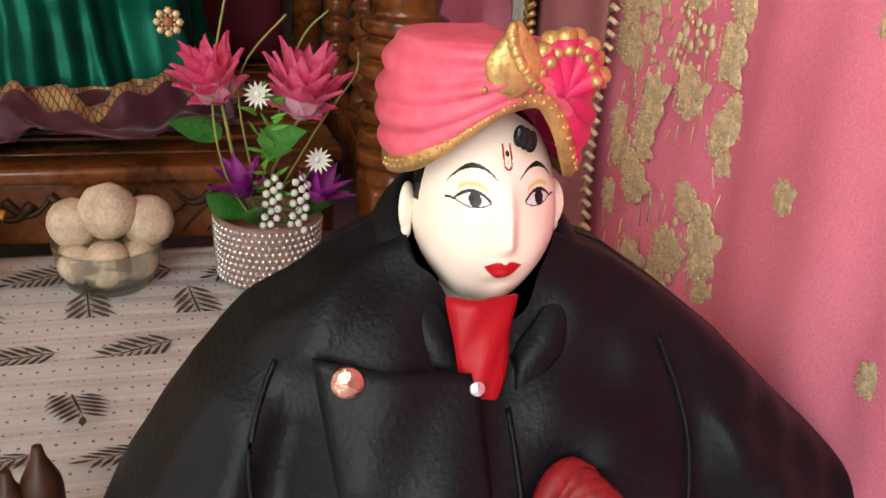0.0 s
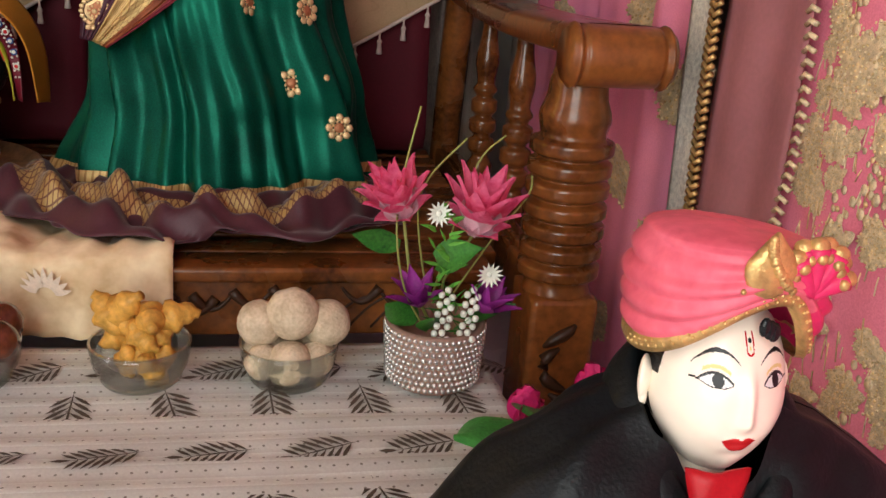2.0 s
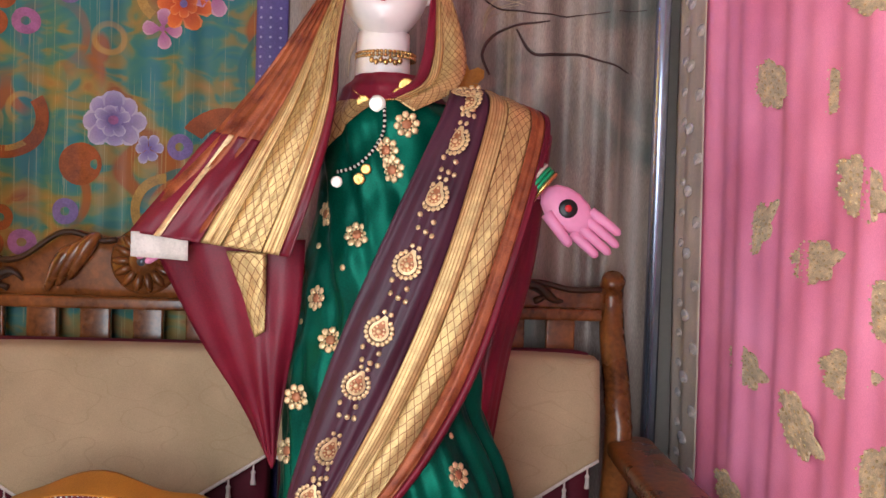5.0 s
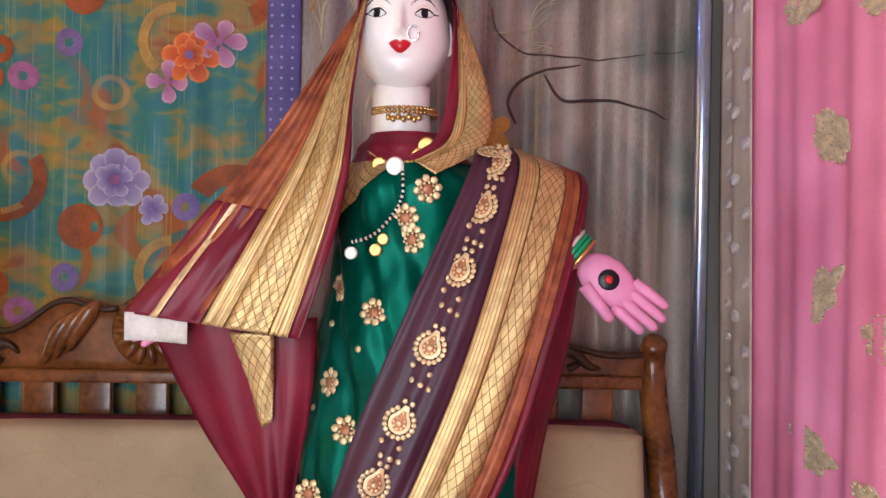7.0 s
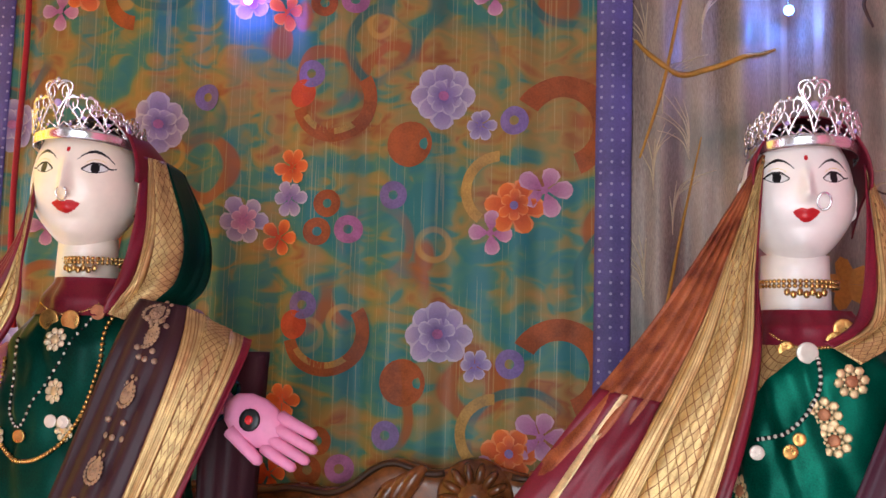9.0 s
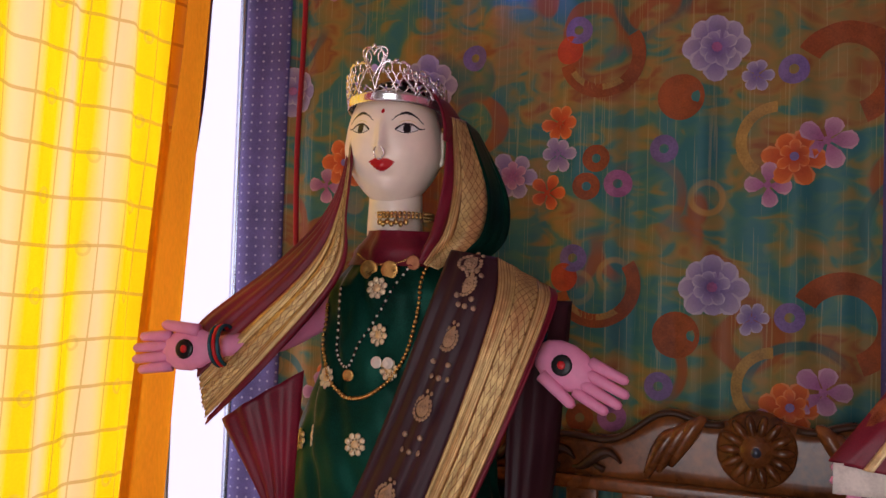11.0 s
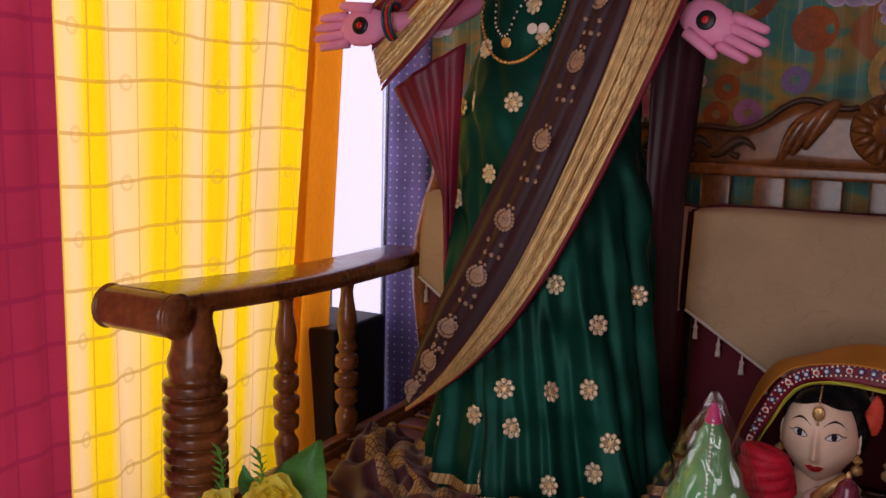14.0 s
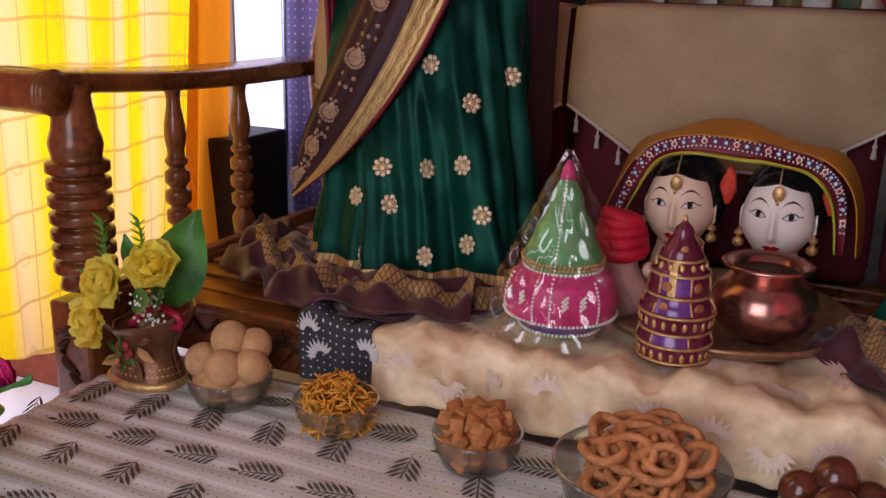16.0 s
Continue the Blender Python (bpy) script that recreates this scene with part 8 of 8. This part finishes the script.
# two plaster heads under one veil
for x, skin, yaw in ((-0.732, material("tan_painted_face", (0.84, 0.63, 0.45), 0.34, 0, 0.08, 6, 0.03, 90, coat=0.3), -1), (-0.572, PORCELAIN, -3)):
    bm = bmesh.new()
    add_head(bm, (x, 1.505, 0.466), (0.057, 0.064, 0.078), yaw, hair_top=0.9, hair_side=0.25, hair_base=0.55, fine=1.4, mz=-0.56, eye=0.44, ew=0.21, jaw=0.3, brow=0.27)
    add_ball(bm, (x + 0.006, 1.535, 0.482), 1, 28, 1, (0.068, 0.056, 0.084))
    add_lathe(bm, turned([(PZ, 0.05), (0.36, 0.045), (0.40, 0.036), (0.44, 0.036)], 4), 28, pose(x, 1.52, 0), 0)
    for s in (-1, 1):
        add_lathe(bm, turned([(0.415, 0.003), (0.42, 0.009), (0.427, 0.009), (0.433, 0.003), (0.44, 0.008), (0.448, 0.002)], 3), 12, pose(x + s * 0.058, 1.49, -0.005), 6)
    # forehead pendant: a beaded drop on a chain along the parting
    vs = add_ball(bm, (x, 1.444, 0.515), 0.0095, 12, 6, (1, 0.4, 1.25))
    for k in range(12):
        a = TAU * k / 12
        vs += add_ball(bm, (x + 0.0085 * math.cos(a), 1.443, 0.514 + 0.0105 * math.sin(a)), 0.0018, 5, 6)
    vs += add_ball(bm, (x, 1.441, 0.499), 0.003, 7, 6)
    for k in range(8):
        vs += add_ball(bm, (x, 1.447 + 0.0035 * k, 0.53 + 0.0035 * k), 0.0019, 5, 6)
    for k in range(10):
        a = -1.1 + 0.24 * k
        add_tube(bm, [(x + 0.066, 1.5, 0.51), (x + 0.066 + 0.018 * math.cos(a) + 0.004, 1.497, 0.51 + 0.035 * math.sin(a))], 0.005, 6, 7)
    solid("plaster_bust", bm, [skin, HAIR, LIP, INK, EYEWHITE, SHADE_PINK, GOLDPAINT, material("orange_paper_flower", (0.6, 0.06, 0.03), 0.6)], "painted plaster head with black hair and gold ornaments", "doll head", "plaster heads")
AMBER = material("amber_orange_silk", (0.46, 0.18, 0.02), 0.45, 0, 0.25, 12, 0.15, 500)
OLIVE = material("yellow_green_edge", (0.4, 0.38, 0.03), 0.45, 0, 0.25, 12, 0.15, 500)
hv = thing("head_veil", "amber silk veil with a mirror-work border over two heads", "veil", m=pose(-0.645, 1.5, PZ))
ARCH = [(-0.865, 1.475, 0.40), (-0.835, 1.46, 0.48), (-0.785, 1.455, 0.562), (-0.72, 1.452, 0.588), (-0.645, 1.452, 0.588), (-0.57, 1.455, 0.58), (-0.505, 1.46, 0.56), (-0.468, 1.47, 0.51), (-0.455, 1.48, 0.42)]


def veil_strip(i0, i1, o0, o1, up0, up1, back):
    def at(u, v):
        p = rom(ARCH, u)
        q = v
        z = p.z + up0 + (up1 - up0) * q
        c = Vector((-0.645, p.y, 0.44))
        d = (Vector((p.x, p.y, p.z)) - c).normalized()
        r = o0 + (o1 - o0) * q * (0.25 + 0.75 * math.sin(math.pi * u))
        w = p + d * r
        return Vector((w.x, w.y + back * q * 1.0 + 0.002 * math.sin(30 * u) + 0.012 * q * math.sin(17 * u), w.z - (0.012 * q + 0.006 * q * math.sin(23 * u)) * (back > 0)))
    return at


part("amber_cloth", sheet(veil_strip(0, 1, 0.007, 0.034, 0, 0, 0.06), 80, 14, (0.6, 0.15), 0.002), AMBER, hv)
part("maroon_border", sheet(veil_strip(0, 1, -0.022, 0.008, 0, 0, 0.0), 80, 6, (0.6, 0.03), 0.002), MAROON, hv, "maroon border")
part("green_edge", sheet(veil_strip(0, 1, -0.028, -0.021, 0, 0, 0.0), 80, 3, (0.6, 0.01), 0.002), OLIVE, hv, "thin green edge")
fs = veil_strip(0, 1, -0.022, 0.008, 0, 0, 0.0)
BLUEB = material("blue_thread", (0.03, 0.08, 0.25), 0.6)
for k in range(31):
    u = 0.08 + 0.84 * k / 30
    c = fs(u, 0.62) + Vector((0, -0.003, 0))
    bm = bmesh.new()
    add_ball(bm, c, 0.0052, 9, 0, (1, 0.3, 1))
    add_ball(bm, c + Vector((0, -0.0012, 0)), 0.003, 8, 1, (1, 0.4, 1))
    part("mirror_scallop", bm, [BLUEB if k % 3 else WHITEB, WHITEB if k % 3 else LIP], hv)
for v_, m_ in ((0.86, WHITEB), (0.36, WHITEB)):
    bm = bmesh.new()
    for k in range(70):
        add_ball(bm, fs(0.06 + 0.88 * k / 69, v_) + Vector((0, -0.003, 0)), 0.0019, 5)
    tagged(part("bead_row", bm, m_, hv), kind="stuff")

# ---- brick beside the sofa's foot ----
bm = box((-2.03, 1.185, 0.0), (-1.80, 1.295, 0.1), 0.006)
for v in bm.verts:
    v.co += Vector((0.002 * math.sin(v.co.x * 90), 0.002 * math.sin(v.co.y * 130), 0.001 * math.sin(v.co.x * 70)))
br = solid("brick", bm, material("red_clay_brick", (0.28, 0.07, 0.035), 0.85, 0, 0.3, 40, 0.8, 200), "red clay brick on the floor by the sofa foot", "brick")
br["label"] = "red clay brick on the floor by the sofa foot"

# ---- jewellery ----
PEARL = material("gold_bead", (0.62, 0.38, 0.13), 0.25, 0.9, 0.2)
BLACKBEAD = material("black_bead", (0.01, 0.01, 0.01), 0.2)
SHELL = material("pearl_bead", (0.7, 0.62, 0.52), 0.25, 0.2, 0.1)


def on_body(t, x, z, off):
    p, n, _, _ = t.ray_cast(Vector((x, 0.8, z)), Vector((0, 1, 0)))
    return (p if p is not None else Vector((x, 1.42, z))) + Vector((0, -off, 0))


def necklace(t, pts, n, r, mats, label, pendants=()):
    ob = thing("necklace", label, "necklace", "doll necklaces", m=Matrix.Translation(on_body(t, *pts[len(pts) // 2], 0.0)))
    for mi, m_ in enumerate(mats):
        bm = bmesh.new()
        for k in range(n):
            if k % len(mats) != mi:
                continue
            p = rom([(x, 0, z) for x, z in pts], k / (n - 1))
            add_ball(bm, on_body(t, p.x, p.z, r), r, 6)
        tagged(part("beads", bm, m_, ob), kind="stuff")
    for x, z, rr, m_ in pendants:
        bm = lathe(turned([(-0.0015, 0.0005), (-0.0012, rr), (0.001, rr), (0.0016, rr * 0.8), (0.0012, 0.0005)], 2), 20)
        bmesh.ops.transform(bm, matrix=Matrix.Translation(on_body(t, x, z, r + 0.003)) @ pose(0, 0, 0, 90, 0, 0), verts=bm.verts[:])
        part("coin", bm, m_, ob)
    return ob


COIN = material("worn_gold_coin", (0.6, 0.34, 0.1), 0.3, 0.9, 0.3, 60, 0.5, 300)
all_r, all_l = tree_of(body_r), tree_of(body_l)
necklace(all_r, [(-0.265, 1.245), (-0.245, 1.232), (-0.215, 1.228), (-0.185, 1.235), (-0.165, 1.255)], 34, 0.0024, [PEARL], "gold coin necklace on the doll's throat", [(-0.248, 1.225, 0.0105, COIN), (-0.226, 1.222, 0.013, SHELL), (-0.192, 1.236, 0.0125, COIN), (-0.182, 1.252, 0.0125, COIN)])
necklace(all_r, [(-0.215, 1.215), (-0.215, 1.18), (-0.23, 1.15), (-0.255, 1.125), (-0.285, 1.115)], 40, 0.0028, [SHELL, BLACKBEAD], "double strand of pearls and black beads on the sari", [(-0.285, 1.10, 0.009, SHELL), (-0.25, 1.105, 0.009, COIN), (-0.24, 1.12, 0.008, COIN)])
necklace(all_l, [(-1.275, 1.262), (-1.25, 1.25), (-1.22, 1.246), (-1.19, 1.252), (-1.165, 1.27)], 34, 0.0024, [PEARL], "gold coin necklace at the doll's neck", [(-1.243, 1.238, 0.0145, COIN), (-1.205, 1.238, 0.014, COIN), (-1.172, 1.25, 0.011, ROSEGOLD)])
necklace(all_l, [(-1.155, 1.25), (-1.155, 1.18), (-1.165, 1.11), (-1.205, 1.06), (-1.245, 1.045), (-1.285, 1.06), (-1.315, 1.11), (-1.325, 1.18)], 74, 0.0034, [PEARL, COIN], "long gold bead chain hanging on the sari")
necklace(all_l, [(-1.18, 1.24), (-1.21, 1.18), (-1.24, 1.13), (-1.26, 1.09), (-1.285, 1.11), (-1.29, 1.16), (-1.29, 1.21)], 60, 0.0022, [SHELL, BLACKBEAD], "black and pearl bead strand on the sari", [(-1.255, 1.078, 0.009, COIN), (-1.21, 1.10, 0.009, SHELL), (-1.19, 1.10, 0.009, SHELL)])


def choker(cx, cy, z, r):
    bm = bmesh.new()
    for j in range(2):
        for k in range(44):
            a = TAU * k / 44
            add_ball(bm, (cx + r * math.cos(a), cy + r * math.sin(a), z - 0.006 * j), 0.0034, 6)
    for k in range(7):
        a = -math.pi / 2 + 0.16 * (k - 3)
        add_ball(bm, (cx + (r + 0.001) * math.cos(a), cy + (r + 0.001) * math.sin(a), z - 0.014 - 0.003 * (k % 2)), 0.0045, 7, 0, (1, 0.6, 1.2))
    return solid("choker", bm, PEARL, "double row gold bead choker round the doll's neck", "necklace", "doll necklaces")


choker(-0.216, 1.517, 1.312, 0.0475)
choker(-1.222, 1.5, 1.328, 0.0475)
for cx, cy, cz, s in ((-0.215, 1.455, 1.40, 1), (-1.236, 1.437, 1.408, 1)):
    solid("nose_ring", tube([(cx + 0.011 + 0.008 * math.cos(a), cy - 0.034 - 0.002 * math.sin(a), cz + 0.008 + 0.010 * math.sin(a)) for a in [TAU * i / 20 for i in range(20)]], 0.0015, 6, True), SILVER, "pearl nose ring on the doll's face", "nose ring", "nose rings")


def tiara(cx, cy, z, r, label, tilt):
    """A silver scrollwork crown: a band, scrolls rising to the middle, and stones."""
    t = thing("tiara", label, "tiara", "silver tiaras", m=pose(cx, cy, z))

    def pt(s, h):
        a = -math.pi / 2 + s * 1.75
        return Vector((cx + r * math.cos(a), cy + r * 1.08 * math.sin(a) - 0.25 * h * tilt, z + h - 0.012 * s * s))
    part("band", sheet(lambda u, v: pt(2 * u - 1, 0.016 * v), 50, 3, (0.3, 0.016), 0.002), SILVER, t)
    bm = bmesh.new()
    for s0, hh in ((0.0, 0.08), (0.24, 0.058), (-0.24, 0.058), (0.46, 0.044), (-0.46, 0.044), (0.7, 0.037), (-0.7, 0.037), (0.93, 0.032), (-0.93, 0.032)):
        for sg in (-1, 1):
            add_tube(bm, [pt(s0 + sg * 0.15 * math.sin(math.pi * q ** 1.5), 0.014 + (hh - 0.014) * math.sin(q * math.pi * 0.56) / math.sin(math.pi * 0.56)) for q in [i / 18 for i in range(19)]], 0.0017, 6)
            add_tube(bm, [pt(s0 + sg * (0.075 + 0.055 * (1 - q) * math.cos(8 * q)), 0.014 + hh * 0.62 + 0.014 * (1 - q) * math.sin(8 * q)) for q in [i / 22 for i in range(20)]], 0.0014, 6)
            add_tube(bm, [pt(s0 + sg * (0.05 + 0.045 * math.cos(a)), 0.016 + hh * 0.32 + 0.010 * math.sin(a)) for a in [TAU * i / 14 for i in range(12)]], 0.0014, 6)
        add_ball(bm, pt(s0, hh + 0.003), 0.0035, 8)
        add_ball(bm, pt(s0 + 0.13, 0.024), 0.0025, 6)
    for k in range(13):
        add_tube(bm, [pt(-0.98 + 0.163 * k, 0.015), pt(-0.98 + 0.163 * k + 0.06, 0.024), pt(-0.98 + 0.163 * (k + 0.9), 0.015)], 0.0014, 6)
    part("scrollwork", bm, SILVER, t, "silver wire scrolls")
    heart = part("heart", tube([pt(0.10 * math.sin(a) ** 3 * 1.1, 0.062 + 0.0014 * (13 * math.cos(a) - 5 * math.cos(2 * a) - 2 * math.cos(3 * a) - math.cos(4 * a))) for a in [TAU * i / 30 for i in range(30)]], 0.002, 6, True), SILVER, t)
    CRYSTAL = material("violet_crystal", (0.55, 0.4, 0.75), 0.05, 0.3, 0.2, 60, 0, 100)
    for s0, h, rr in ((0, 0.05, 0.0055), (0.26, 0.03, 0.003), (-0.26, 0.03, 0.003), (0.5, 0.026, 0.003), (-0.5, 0.026, 0.003), (0.13, 0.02, 0.002), (-0.13, 0.02, 0.002)):
        bm = bmesh.new()
        add_ball(bm, pt(s0, h) + Vector((0, -0.001, 0)), rr, 8)
        part("stone", bm, CRYSTAL, t)
    return t


tiara(-0.215, 1.50, 1.478, 0.07, "silver scrollwork tiara with violet stones on a doll", 0.4)
tiara(-1.232, 1.485, 1.494, 0.079, "silver scrollwork tiara on the doll's veiled head", 0.4)


def bangles(c, axis, r, cols, label):
    t = thing("bangles", label, "bangles", "doll bangles", m=Matrix.Translation(c))
    ax = Vector(axis).normalized()
    s = ax.orthogonal().normalized()
    q = ax.cross(s)
    for k, m_ in enumerate(cols):
        o = Vector(c) + ax * 0.0065 * (k - len(cols) / 2)
        part("bangle", tube([o + r * (s * math.cos(a) + q * math.sin(a)) for a in [TAU * i / 28 for i in range(28)]], 0.0032, 7, True), m_, t)


BG = material("green_glass_bangle", (0.02, 0.3, 0.12), 0.1, 0.2, 0.2)
BT = material("teal_glass_bangle", (0.01, 0.07, 0.1), 0.1, 0.2, 0.2)
bangles((0.025, 1.407, 1.105), (0.75, -0.12, -0.62), 0.031, [BG, SHELL, BG, BG, PEARL], "green glass bangles on the doll's wrist")
bangles((-0.99, 1.445, 1.135), (0.85, -0.1, -0.42), 0.031, [BT, BT, BG, BT], "dark teal glass bangles on the wrist")
bangles((-1.457, 1.352, 1.113), (-1, -0.1, -0.12), 0.031, [BT, LIP, BT], "teal and red glass bangles on the wrist")
solid("banknote", sheet(lambda u, v: (-0.585 + 0.085 * u, 1.385 + 0.006 * math.sin(4 * u), 0.978 + 0.038 * v - 0.004 * u), 10, 4, (0.085, 0.04), 0.0008), material("pale_paper_note", (0.6, 0.55, 0.48), 0.7, 0, 0.2, 40, 0.1, 300), "folded pale paper note in a doll's fingers", "paper note")

# dark carved ornament before the table
bm = bmesh.new()
for x, y, h in ((-0.106, 0.5, 0.29), (-0.088, 0.505, 0.302)):
    add_lathe(bm, turned([(0.0, 0.02), (h * 0.6, 0.016), (h * 0.9, 0.013), (h, 0.003)], 4), 16, pose(x, y, 0))
add_lathe(bm, turned([(0.0, 0.05), (0.06, 0.045), (0.09, 0.02)], 4), 20, pose(-0.1, 0.503, 0))
solid("wooden_ornament", bm, WOOD_DARK, "dark carved wooden ornament with two knobs on the floor", "ornament")
